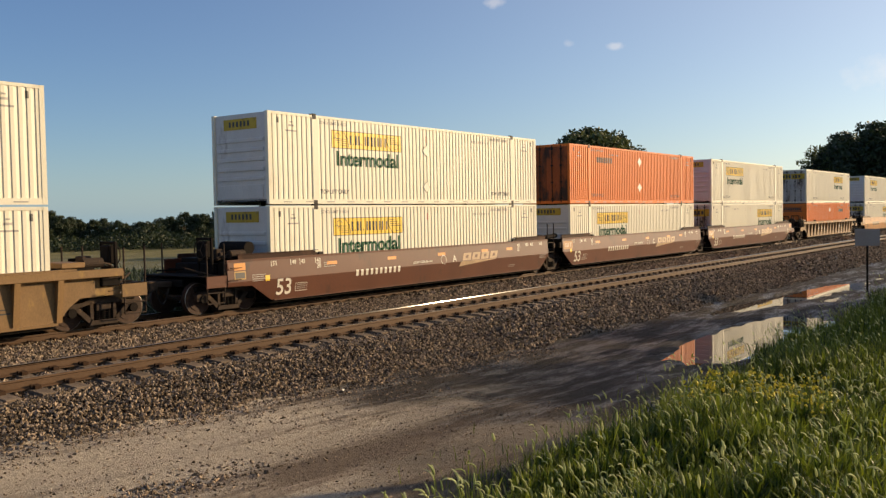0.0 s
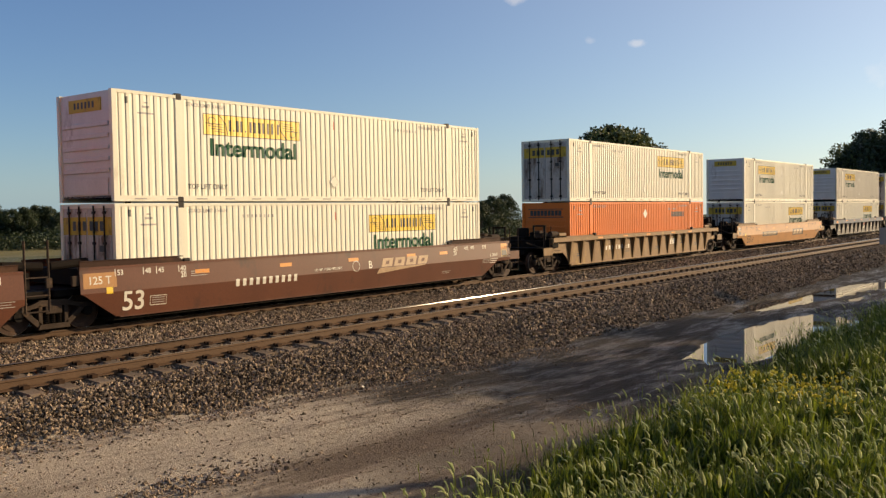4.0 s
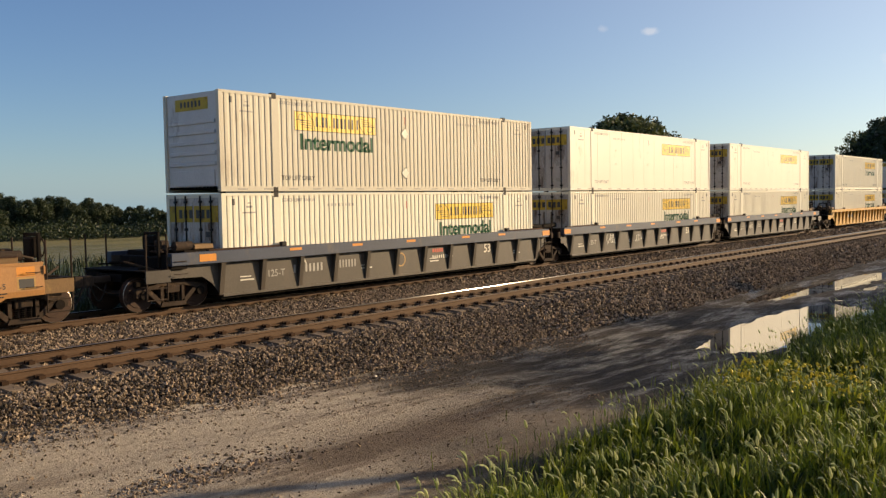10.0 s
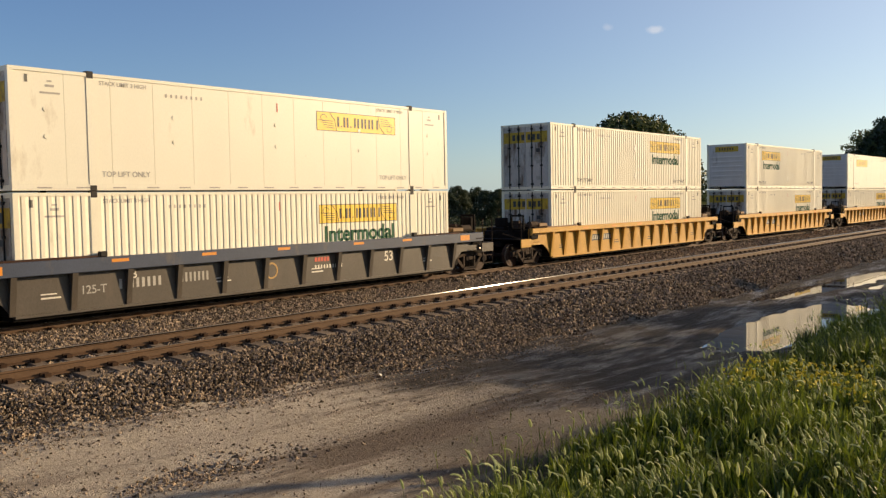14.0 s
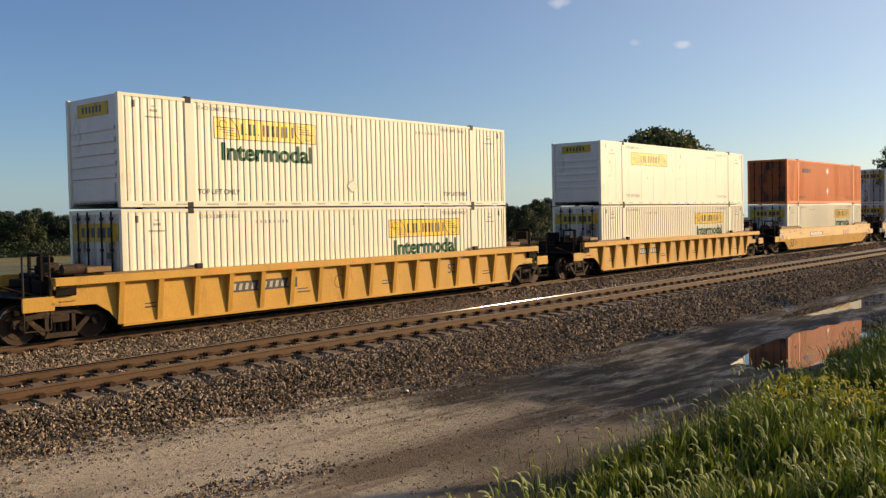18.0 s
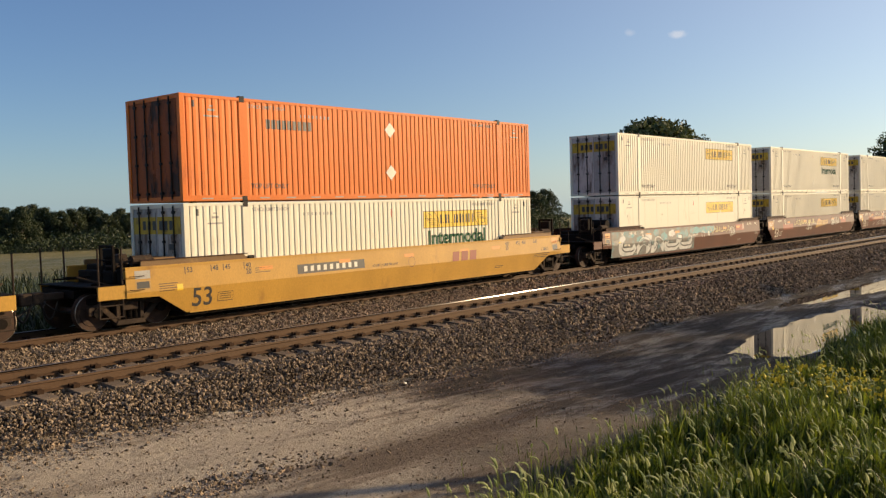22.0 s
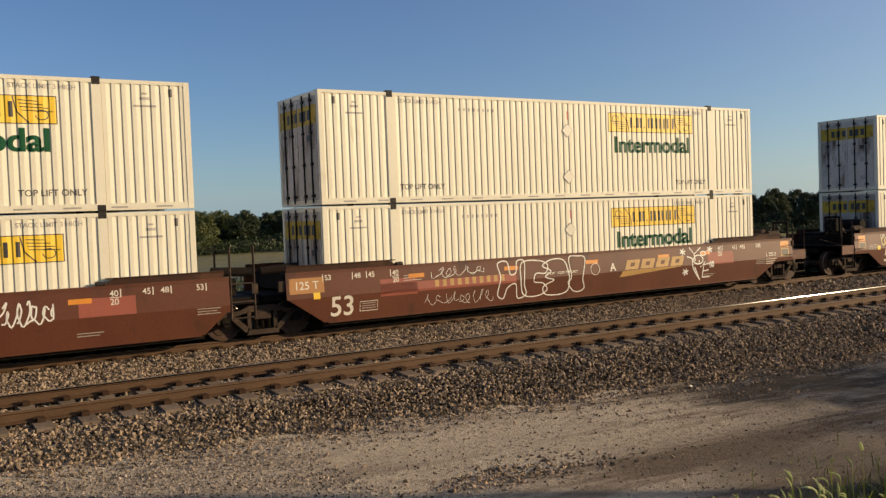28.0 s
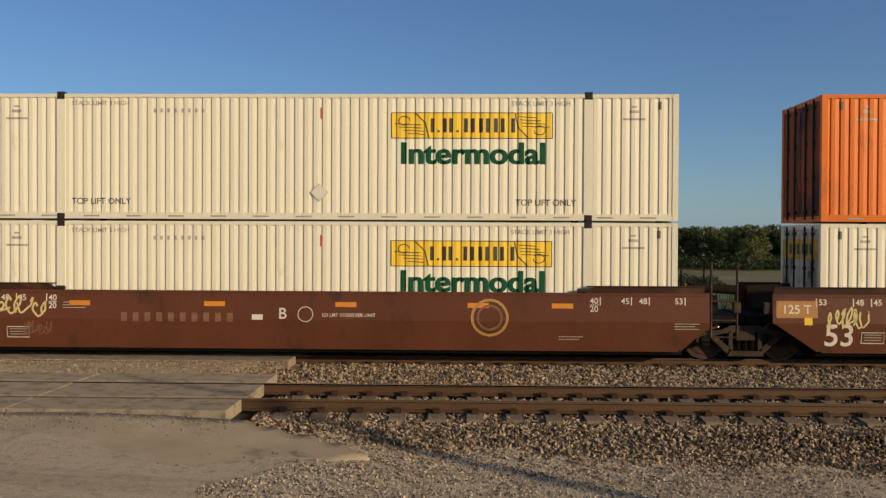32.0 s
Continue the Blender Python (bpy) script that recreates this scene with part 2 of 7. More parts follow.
M_PALE = mat("pale_silver_letter_paint", (0.56, 0.56, 0.52), 0.55, vary=0.2, scale=3, stain=(0.30, 0.36, 0.36), stain_cut=0.56, stain_scale=2.5)
M_PRIMER = mat("red_primer_patch", (0.27, 0.065, 0.035), 0.6, vary=0.15, scale=3)
M_BUFF = mat("weathered_buff_lettering", (0.43, 0.29, 0.165), 0.6, vary=0.3, scale=4)
M_GOLD = mat("faded_gold_paint", (0.42, 0.24, 0.06), 0.55, vary=0.2, scale=5)
M_DIM = mat("dim_brown_print", (0.20, 0.10, 0.05), 0.6, vary=0.3, scale=6)

# ---- mesh helpers ----
def box(bm, x0, x1, y0, y1, z0, z1):
    v = [bm.verts.new(c) for c in ((x0, y0, z0), (x1, y0, z0), (x1, y1, z0), (x0, y1, z0), (x0, y0, z1), (x1, y0, z1), (x1, y1, z1), (x0, y1, z1))]
    for f in ((0, 3, 2, 1), (4, 5, 6, 7), (0, 1, 5, 4), (1, 2, 6, 5), (2, 3, 7, 6), (3, 0, 4, 7)):
        bm.faces.new([v[i] for i in f])
    return v


def prism(bm, pts, lo, hi, axis="y"):
    """Extrudes a closed outline (u, w) from lo to hi along an axis: y gives (u, ., w), x gives (., u, w)."""
    put = (lambda u, w, k: (u, k, w)) if axis == "y" else (lambda u, w, k: (k, u, w))
    a = [bm.verts.new(put(u, w, lo)) for u, w in pts]
    b = [bm.verts.new(put(u, w, hi)) for u, w in pts]
    bm.faces.new(a); bm.faces.new(b[::-1])
    for i in range(len(pts)):
        j = (i + 1) % len(pts)
        bm.faces.new((a[j], a[i], b[i], b[j]))


def rod(bm, p, q, r, seg=8):
    p, q = Vector(p), Vector(q)
    m = Matrix.Translation((p + q) / 2) @ (q - p).to_track_quat("Z", "Y").to_matrix().to_4x4()
    bmesh.ops.create_cone(bm, cap_ends=True, segments=seg, radius1=r, radius2=r, depth=(q - p).length, matrix=m)


def mesh_of(bm, name, material, bevel=0.0):
    if bevel:
        bmesh.ops.bevel(bm, geom=list(bm.edges), offset=bevel, segments=1, affect="EDGES", clamp_overlap=True)
    bmesh.ops.recalc_face_normals(bm, faces=bm.faces)
    me = bpy.data.meshes.new(name)
    bm.to_mesh(me); bm.free()
    me.materials.append(material)
    return me


def part(name, bm, material, parent, label="", bevel=0.0):
    ob = new(name, mesh_of(bm, name, material, bevel))
    ob.parent = parent
    if label:
        ob["label"] = label
    return ob


def share(name, me, parent, at=(0, 0, 0), turn=0.0):
    ob = new(name, me)
    ob.parent = parent
    ob.location, ob.rotation_euler = at, (0, 0, radians(turn))
    return ob


def boxes(*bs):
    bm = bmesh.new()
    for b in bs:
        box(bm, *b)
    return bm


def ribbon(bm, pts, w, y):
    """A flat painted stroke through points (x, z)."""
    pts = [Vector((p[0], p[1])) for p in pts]
    prev = None
    for i, p in enumerate(pts):
        d = (pts[min(i + 1, len(pts) - 1)] - pts[max(i - 1, 0)])
        d = d.normalized() if d.length else Vector((1, 0))
        nrm = Vector((-d.y, d.x)) * w / 2
        cur = (bm.verts.new((p.x + nrm.x, y(p.y + nrm.y), p.y + nrm.y)), bm.verts.new((p.x - nrm.x, y(p.y - nrm.y), p.y - nrm.y)))
        if prev:
            bm.faces.new((prev[0], cur[0], cur[1], prev[1]))
        prev = cur


WORDS = {}
def word_bm(text, size, x, z, y):
    """Flat lettering of a given capital height facing -y, its lower left corner at (x, y, z)."""
    if text not in WORDS:
        cu = bpy.data.curves.new("w", "FONT")
        cu.body = text
        cu.offset = 0.022 if text == "Intermodal" else 0.012
        ob = bpy.data.objects.new("w", cu)
        WORDS[text] = bpy.data.meshes.new_from_object(ob)
        bpy.data.objects.remove(ob)
    bm = bmesh.new()
    bm.from_mesh(WORDS[text])
    k = size / 0.69
    for v in bm.verts:
        v.co = (x + v.co.x * k, y, z + v.co.y * k)
    return bm


# ---- the ground: one sheet from the yard to the horizon ----
Y_NEAR, Y_TRAIN, Z_TRAIN = 15.19, 21.96, -0.195      # track centre lines; rail tops at 0 and Z_TRAIN
BASE_X = (-400, -60, -12, -6, -2, 0, 5, 10, 16, 21, 30, 60, 120, 400)
BASE_Z = (-0.6, -0.3, -0.10, -0.12, -0.33, -0.48, -0.62, -0.76, -0.90, -0.98, -1.02, -1.02, -1.0, -0.9)
WATER_Z = -1.13


def sm(a, b, x):
    t = np.clip((x - a) / (b - a), 0, 1)
    return t * t * (3 - 2 * t)


def wob(x, y, s, k=0):
    return np.sin(x * s + 1.7 * k) * np.cos(y * s * 1.3 + 0.6 * k) + 0.5 * np.sin((x * 0.8 + y * 1.1) * s * 2.1 + k)


def pool(x, y):
    """How deep the basins of the puddles lie at a place, 0 to 1."""
    w = 0.35 * wob(x, y, 0.55, 1) + 0.3 * wob(x, y, 1.7, 2) + 0.3 * wob(x * 0.6, y, 5.1, 6)
    a = np.abs((x - 26.4) / 5.6) ** 2.6 + np.abs((y - 8.05) / 1.35) ** 2.6
    b = ((x - 39.3) / 8.6) ** 2 + ((y - 10.4 + 0.10 * (x - 39.3)) / 0.88) ** 2
    return np.maximum(1 - sm(0.55, 1.3, a + 0.42 * w), 1 - sm(0.45, 1.2, b + 0.45 * w))


def land(x, y):
    """Height of the ground."""
    x, y = np.asarray(x, float), np.asarray(y, float)
    near = np.interp(x, BASE_X, BASE_Z)
    near = near - 0.07 * sm(12, 18, x) * (1 - sm(9.5, 12.5, y)) + 0.012 * wob(x, y, 1.1) + 0.006 * wob(x, y, 4.3, 3)
    ruts = 0.035 * (np.exp(-((y - 9.0 - 0.3 * np.sin(x / 7)) / 0.35) ** 2) + np.exp(-((y - 10.7 - 0.3 * np.sin(x / 7)) / 0.35) ** 2))
    near = near - ruts * sm(1, 8, x) - 0.22 * pool(x, y)
    near = near + (1 - sm(2.0, 7.0, y)) * sm(3, 8, x) * (0.40 + 0.05 * wob(x, y, 0.6, 4))
    near = near + (1 - sm(-5.0, -1.5, y)) * 0.3
    shoulder = np.minimum(-0.30, -0.23 - (13.55 - y) / 2.0) + 0.012 * wob(x, y, 2.3, 7)
    bed = np.interp(y, (13.6, 14.2, 14.55, 16.8, 18.2, 20.2, 23.4), (-0.30, -0.285, -0.262, -0.262, -0.35, -0.395, -0.43)) + 0.008 * wob(x, y, 3.1, 5)
    z = np.where(y < 13.6, np.maximum(near, shoulder), bed)
    z = np.where(x < -3.6, np.where(y < 13.4, near, np.minimum(bed, -0.27)), z)
    back = np.interp(y, (23.4, 25.5, 29, 60, 140, 230, 500, 4000), (-0.5, -1.3, -1.7, -2.6, -3.4, -3.9, -8.0, -75.0)) + 0.12 * wob(x / 9, y / 9, 1.0) * sm(25, 40, y)
    road = np.interp(y, (23.4, 30, 60, 140, 230, 500, 4000), (-0.42, -1.2, -2.5, -3.3, -3.8, -8.0, -75.0))
    on_road = (1 - sm(3.6, 4.6, np.abs(x + 8.7)))
    back = back + (road - back) * on_road
    return np.where(y > 23.4, back, z)


def ground_z(x, y):
    return land(x, y)


def spaced(stops):
    out = []
    for (a, b, step) in stops:
        n = max(1, int(round((b - a) / step)))
        out += [a + (b - a) * i / n for i in range(n)]
    return np.array(out + [stops[-1][1]])


GX = spaced([(-3000, -400, 500), (-400, -60, 40), (-60, -14, 4), (-14, 4, 0.35), (4, 50, 0.3), (50, 90, 0.8), (90, 200, 5), (200, 600, 50), (600, 3000, 480)])
GY = spaced([(-2500, -300, 400), (-300, -40, 40), (-40, -4, 3), (-4, 4, 0.5), (4, 13.8, 0.2), (13.8, 17, 0.4), (17, 20.4, 0.4), (20.4, 23.6, 0.4), (23.6, 30, 0.8), (30, 70, 4), (70, 250, 12), (250, 900, 80), (900, 4000, 620)])
gx, gy = np.meshgrid(GX, GY, indexing="ij")
gz = ground_z(gx, gy)
nx, ny = len(GX), len(GY)
idx = np.arange(nx * ny).reshape(nx, ny)
quads = np.stack([idx[:-1, :-1], idx[1:, :-1], idx[1:, 1:], idx[:-1, 1:]], -1).reshape(-1, 4)
me = bpy.data.meshes.new("ground")
me.from_pydata(np.stack([gx, gy, gz], -1).reshape(-1, 3).tolist(), [], quads.tolist())
me.shade_smooth()


def ground_material():
    """Dirt and gravel in the yard, wet mud by the pools, weeds and a ripe field behind the tracks; gravel, mud and near
    weeds are darkened for shade.
    """
    m = bpy.data.materials.new("yard_dirt_and_field")
    m.use_nodes = True
    n, l = m.node_tree.nodes, m.node_tree.links
    b = n["Principled BSDF"]
    co = n.new("ShaderNodeTexCoord")
    sep = n.new("ShaderNodeSeparateXYZ"); l.new(co.outputs["Object"], sep.inputs[0])

    def noise_at(scale, detail=6, rough=0.6, stretch=None):
        q = n.new("ShaderNodeTexNoise")
        q.inputs["Scale"].default_value, q.inputs["Detail"].default_value, q.inputs["Roughness"].default_value = scale, detail, rough
        if stretch:
            mp = n.new("ShaderNodeMapping"); mp.inputs["Scale"].default_value = stretch
            l.new(co.outputs["Object"], mp.inputs[0]); l.new(mp.outputs[0], q.inputs["Vector"])
        else:
            l.new(co.outputs["Object"], q.inputs["Vector"])
        return q.outputs["Fac"]

    def ramp(src, a, c, lo=0.0, hi=1.0):
        q = n.new("ShaderNodeMapRange"); q.interpolation_type = "SMOOTHSTEP"
        q.inputs[1].default_value, q.inputs[2].default_value, q.inputs[3].default_value, q.inputs[4].default_value = a, c, lo, hi
        l.new(src, q.inputs[0])
        return q.outputs[0]

    def op(kind, x, y):
        q = n.new("ShaderNodeMath"); q.operation = kind
        for i, s in enumerate((x, y)):
            if isinstance(s, (int, float)):
                q.inputs[i].default_value = s
            else:
                l.new(s, q.inputs[i])
        return q.outputs[0]

    def mix(fac, x, y):
        q = n.new("ShaderNodeMix"); q.data_type = "RGBA"
        l.new(fac, q.inputs[0])
        for i, s in ((6, x), (7, y)):
            if isinstance(s, tuple):
                q.inputs[i].default_value = (*s, 1)
            else:
                l.new(s, q.inputs[i])
        return q.outputs[2]

    grain, lumps, patches = noise_at(55, 4, 0.7), noise_at(6, 5), noise_at(0.7, 5)
    streaks = noise_at(1.0, 6, 0.6, (0.16, 1.3, 1.0))
    dirt = mix(ramp(grain, 0.3, 0.7), (0.385, 0.322, 0.24), (0.63, 0.535, 0.405))
    dirt = mix(ramp(lumps, 0.48, 0.78, 0, 0.55), dirt, (0.17, 0.135, 0.10))
    dirt = mix(op("MULTIPLY", ramp(streaks, 0.46, 0.62, 0, 0.9), ramp(sep.outputs["X"], 3.0, 9.0, 0.25, 1.0)), dirt, (0.15, 0.11, 0.078))
    dirt = mix(ramp(noise_at(24, 3, 0.55), 0.64, 0.70, 0, 0.5), dirt, (0.075, 0.058, 0.045))
    dirt = mix(ramp(noise_at(2.2, 7, 0.7), 0.60, 0.72, 0, 0.6), dirt, (0.12, 0.095, 0.072))
    # mud: right of the dry patch and low down, its colour darkened for tree shade
    wet_x = op("ADD", sep.outputs["X"], op("MULTIPLY", op("SUBTRACT", op("ADD", patches, op("MULTIPLY", streaks, 0.6)), 0.8), 6.0))
    wet = op("MULTIPLY", ramp(wet_x, 10.8, 14.2), ramp(op("ADD", streaks, op("MULTIPLY", lumps, 0.3)), 0.46, 0.68, 1.0, 0.93))
    wet = op("MULTIPLY", wet, ramp(sep.outputs["Y"], 4.0, 6.5))
    wet = op("MULTIPLY", wet, ramp(sep.outputs["X"], 60, 90, 1, 0.4))
    dirt = mix(wet, dirt, mix(ramp(noise_at(2.6, 10, 0.78, (0.35, 1.6, 1.0)), 0.50, 0.62, 0, 0.9), mix(ramp(streaks, 0.4, 0.6), (0.009, 0.0072, 0.0060), (0.026, 0.0195, 0.0142)), (0.066, 0.051, 0.038)))
    # dirt turns darker brown on the side towards the grass
    dark_dirt = op("MULTIPLY", ramp(op("ADD", sep.outputs["X"], op("MULTIPLY", patches, 3.0)), 8.8, 11.4, 0, 0.7), ramp(op("ADD", sep.outputs["Y"], op("MULTIPLY", streaks, 2.0)), 11.2, 9.0))
    dark_dirt = op("MULTIPLY", dark_dirt, op("SUBTRACT", 1.0, wet))
    dirt = mix(dark_dirt, dirt, mix(ramp(streaks, 0.42, 0.58), (0.055, 0.042, 0.031), (0.15, 0.115, 0.085)))
    # soil under the grass, its colour deepened for the shade between blades
    soil = mix(ramp(lumps, 0.3, 0.7), (0.03, 0.033, 0.014), (0.06, 0.052, 0.028))
    near_grass = op("MULTIPLY", ramp(sep.outputs["Y"], 7.0, 5.6), ramp(sep.outputs["X"], 4.5, 8.0))
    col = mix(near_grass, dirt, soil)
    # behind the tracks
    weeds = mix(ramp(noise_at(0.5, 6), 0.35, 0.65), (0.062, 0.092, 0.024), (0.155, 0.160, 0.050))
    crop = mix(ramp(noise_at(0.09, 6, 0.6, (0.2, 1, 1)), 0.35, 0.7), (0.245, 0.205, 0.078), (0.15, 0.14, 0.048))
    weeds = mix(op("MULTIPLY", ramp(noise_at(0.12, 4), 0.5, 0.62), ramp(sep.outputs["Y"], 30, 36)), weeds, (0.13, 0.14, 0.05))
    # train shadow put into the colour of the weeds nearest the far track
    weeds = mix(ramp(op("ADD", sep.outputs["Y"], op("MULTIPLY", lumps, 6.0)), 33, 50, 1, 0), weeds, (0.030, 0.042, 0.013))
    weeds = mix(op("MULTIPLY", ramp(op("ADD", sep.outputs["Y"], op("MULTIPLY", lumps, 8.0)), 62, 90, 1, 0), ramp(sep.outputs["X"], 4, 14)), weeds, (0.038, 0.056, 0.017))
    far_y = op("ADD", sep.outputs["Y"], op("MULTIPLY", op("SUBTRACT", noise_at(0.05, 3), 0.5), 30.0))
    back = mix(ramp(far_y, 80, 92), weeds, crop)
    back = mix(ramp(op("ADD", sep.outputs["X"], op("MULTIPLY", sep.outputs["Y"], -0.08)), 14, 30, 1, 0), back, weeds)
    back = mix(ramp(sep.outputs["Y"], 260, 330), back, (0.05, 0.07, 0.025))
    col = mix(ramp(sep.outputs["Y"], 23.8, 25.2), col, back)
    col = mix(ramp(sep.outputs["Y"], -3.5, -9.0), col, weeds)
    # near-black under the ballast: shade of the gaps between stones put into colour
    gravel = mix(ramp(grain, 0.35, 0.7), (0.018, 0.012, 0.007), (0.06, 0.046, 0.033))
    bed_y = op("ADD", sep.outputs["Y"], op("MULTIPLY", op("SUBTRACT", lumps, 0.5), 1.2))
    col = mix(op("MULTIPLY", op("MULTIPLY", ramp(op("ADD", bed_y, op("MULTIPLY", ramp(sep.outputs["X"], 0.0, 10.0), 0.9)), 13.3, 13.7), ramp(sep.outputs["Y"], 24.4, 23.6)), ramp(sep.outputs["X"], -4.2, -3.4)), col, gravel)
    road = op("MULTIPLY", ramp(sep.outputs["Y"], 23.5, 24.5), op("MULTIPLY", ramp(sep.outputs["X"], -11.8, -11.0), ramp(sep.outputs["X"], -6.2, -7.0)))
    road = op("MULTIPLY", road, ramp(sep.outputs["Y"], 215, 235, 1, 0))
    col = mix(road, col, mix(ramp(lumps, 0.3, 0.7), (0.20, 0.155, 0.11), (0.26, 0.205, 0.15)))
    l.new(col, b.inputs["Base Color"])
    sheen = ramp(noise_at(1.3, 8, 0.7, (0.3, 1.5, 1.0)), 0.46, 0.62)
    l.new(op("SUBTRACT", 0.92, op("MULTIPLY", wet, op("ADD", 0.22, op("MULTIPLY", sheen, 0.38)))), b.inputs["Roughness"])
    l.new(op("ADD", 0.12, op("MULTIPLY", op("MULTIPLY", wet, sheen), 0.35)), b.inputs["Specular IOR Level"])
    bp = n.new("ShaderNodeBump"); bp.inputs["Distance"].default_value = 0.045
    l.new(op("SUBTRACT", 0.9, op("MULTIPLY", wet, 0.15)), bp.inputs["Strength"])
    l.new(op("ADD", grain, op("MULTIPLY", lumps, 1.5)), bp.inputs["Height"]); l.new(bp.outputs["Normal"], b.inputs["Normal"])
    return m


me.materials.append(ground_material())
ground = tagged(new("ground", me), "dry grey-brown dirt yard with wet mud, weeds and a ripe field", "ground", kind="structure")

# standing water
m = bpy.data.materials.new("still_muddy_water")
m.use_nodes = True
b = m.node_tree.nodes["Principled BSDF"]
b.inputs["Base Color"].default_value, b.inputs["Roughness"].default_value, b.inputs["IOR"].default_value = (0.045, 0.036, 0.028, 1), 0.015, 1.33
M_WATER = m
bm = bmesh.new()
vs = [bm.verts.new((30 + 20 * math.cos(i * math.tau / 40) * 1.15 + 3, 9.1 + 4.1 * math.sin(i * math.tau / 40), WATER_Z)) for i in range(40)]
bm.faces.new(vs)
tagged(new("water", mesh_of(bm, "water", M_WATER)), "still brown puddles that mirror the passing train", "puddle", kind="structure")

# ---- the two tracks ----
RAIL = ((-0.076, -0.185), (0.076, -0.185), (0.076, -0.170), (0.013, -0.150), (0.011, -0.050), (0.037, -0.036), (0.034, -0.012), (0.026, -0.003),
        (-0.026, -0.003), (-0.034, -0.012), (-0.037, -0.036), (-0.011, -0.050), (-0.013, -0.150), (-0.076, -0.170))


def track(name, yc, zr, x0, x1, label):
    root = tagged(new(name), label, "railway track", kind="structure")
    root.location = (0, yc, zr)
    for s in (-1, 1):
        bm = bmesh.new()
        prism(bm, [(s * 0.7535 + u, w) for u, w in RAIL], x0, x1, "x")
        rail = part("rail", bm, M_RAIL, root)
        bm = bmesh.new()
        arc = [(-0.0335, -0.0065), (-0.0240, -0.0008), (-0.010, 0.0012), (0.012, 0.0018), (0.026, 0.0005)]
        flip = (lambda pts: [(-u, w) for u, w in pts]) if s < 0 else (lambda pts: pts)
        prism(bm, [(s * 0.7535 + u, w) for u, w in flip(arc + [(0.026, -0.0019), (-0.022, -0.0075)])], x0, x1, "x")
        part("running_surface", bm, M_RAILTOP, rail, "bright worn running surface")
        bm = bmesh.new()
        prism(bm, [(s * 0.7535 + u, w) for u, w in flip([(-0.0388, -0.0235), (-0.0362, -0.0152), (-0.0335, -0.0068), (-0.020, -0.012), (-0.022, -0.022)])], x0, x1, "x")
        part("gauge_face", bm, M_GAUGE, rail, "polished inner face of the rail head")
    return root


near_track = track("near_track", Y_NEAR, 0.0, -60, 420, "empty main track with rusty rails on concrete ties")
far_track = track("far_track", Y_TRAIN, Z_TRAIN, -60, 420, "main track with rusty rails under the train")

# ---- containers: 53 feet long, nose towards +x, doors towards -x; origin at the middle of the floor ----
CL, CW, CH = 16.154, 2.59, 2.865
PITCH, DEEP = 0.2125, 0.021
HALF = CL / 2


def groove(x):
    """Depth of the corrugation at a place along the side."""
    u = (x + HALF) % PITCH / PITCH
    return DEEP * float(np.interp(u, (0, 0.42, 0.86, 0.94, 1.0), (0, 0, 1, 1, 0)))


def breaks(a, b):
    xs = {a, b}
    for i in range(int(CL / PITCH) + 2):
        for u in (0, 0.42, 0.86, 0.94):
            x = -HALF + (i + u) * PITCH
            if a < x < b:
                xs.add(x)
    return sorted(xs)


POSTS = ((-HALF + 0.13, -HALF + 1.93), (-HALF + 2.13, HALF - 2.13), (HALF - 1.93, HALF - 0.13))


def depth_at(x, ribbed=True):
    if not ribbed:
        return 0.022
    return groove(x) + 0.014 if any(a < x < b for a, b in POSTS) else 0.014


def paint(bm, a, b, z0, z1, up=0.004, ribbed=True):
    """A painted field on the near side that follows the corrugation."""
    xs = breaks(a, b) if ribbed else [a, b]
    lo = [bm.verts.new((x, -CW / 2 + depth_at(x, ribbed) - up, z0)) for x in xs]
    hi = [bm.verts.new((x, -CW / 2 + depth_at(x, ribbed) - up, z1)) for x in xs]
    for i in range(len(xs) - 1):
        bm.faces.new((lo[i], lo[i + 1], hi[i + 1], hi[i]))


def drape(bm, up=0.006, ribbed=True):
    """Lays flat lettering onto the corrugated side."""
    xs = [v.co.x for v in bm.verts]
    if ribbed:
        for x in breaks(min(xs), max(xs)):
            bmesh.ops.bisect_plane(bm, geom=bm.verts[:] + bm.edges[:] + bm.faces[:], plane_co=(x, 0, 0), plane_no=(1, 0, 0))
    for v in bm.verts:
        v.co.y = -CW / 2 + depth_at(v.co.x, ribbed) - up
    return bm


# the name on a banner as plain upright bars and two dots, in shares of its width and height
MARK = [(u, u + 0.042, 0.0, 1.0) for u in (0.03, 0.165, 0.235, 0.40, 0.475, 0.565, 0.64, 0.73, 0.805, 0.92)] + [(u, u + 0.025, 0.0, 0.16) for u in (0.105, 0.315)]


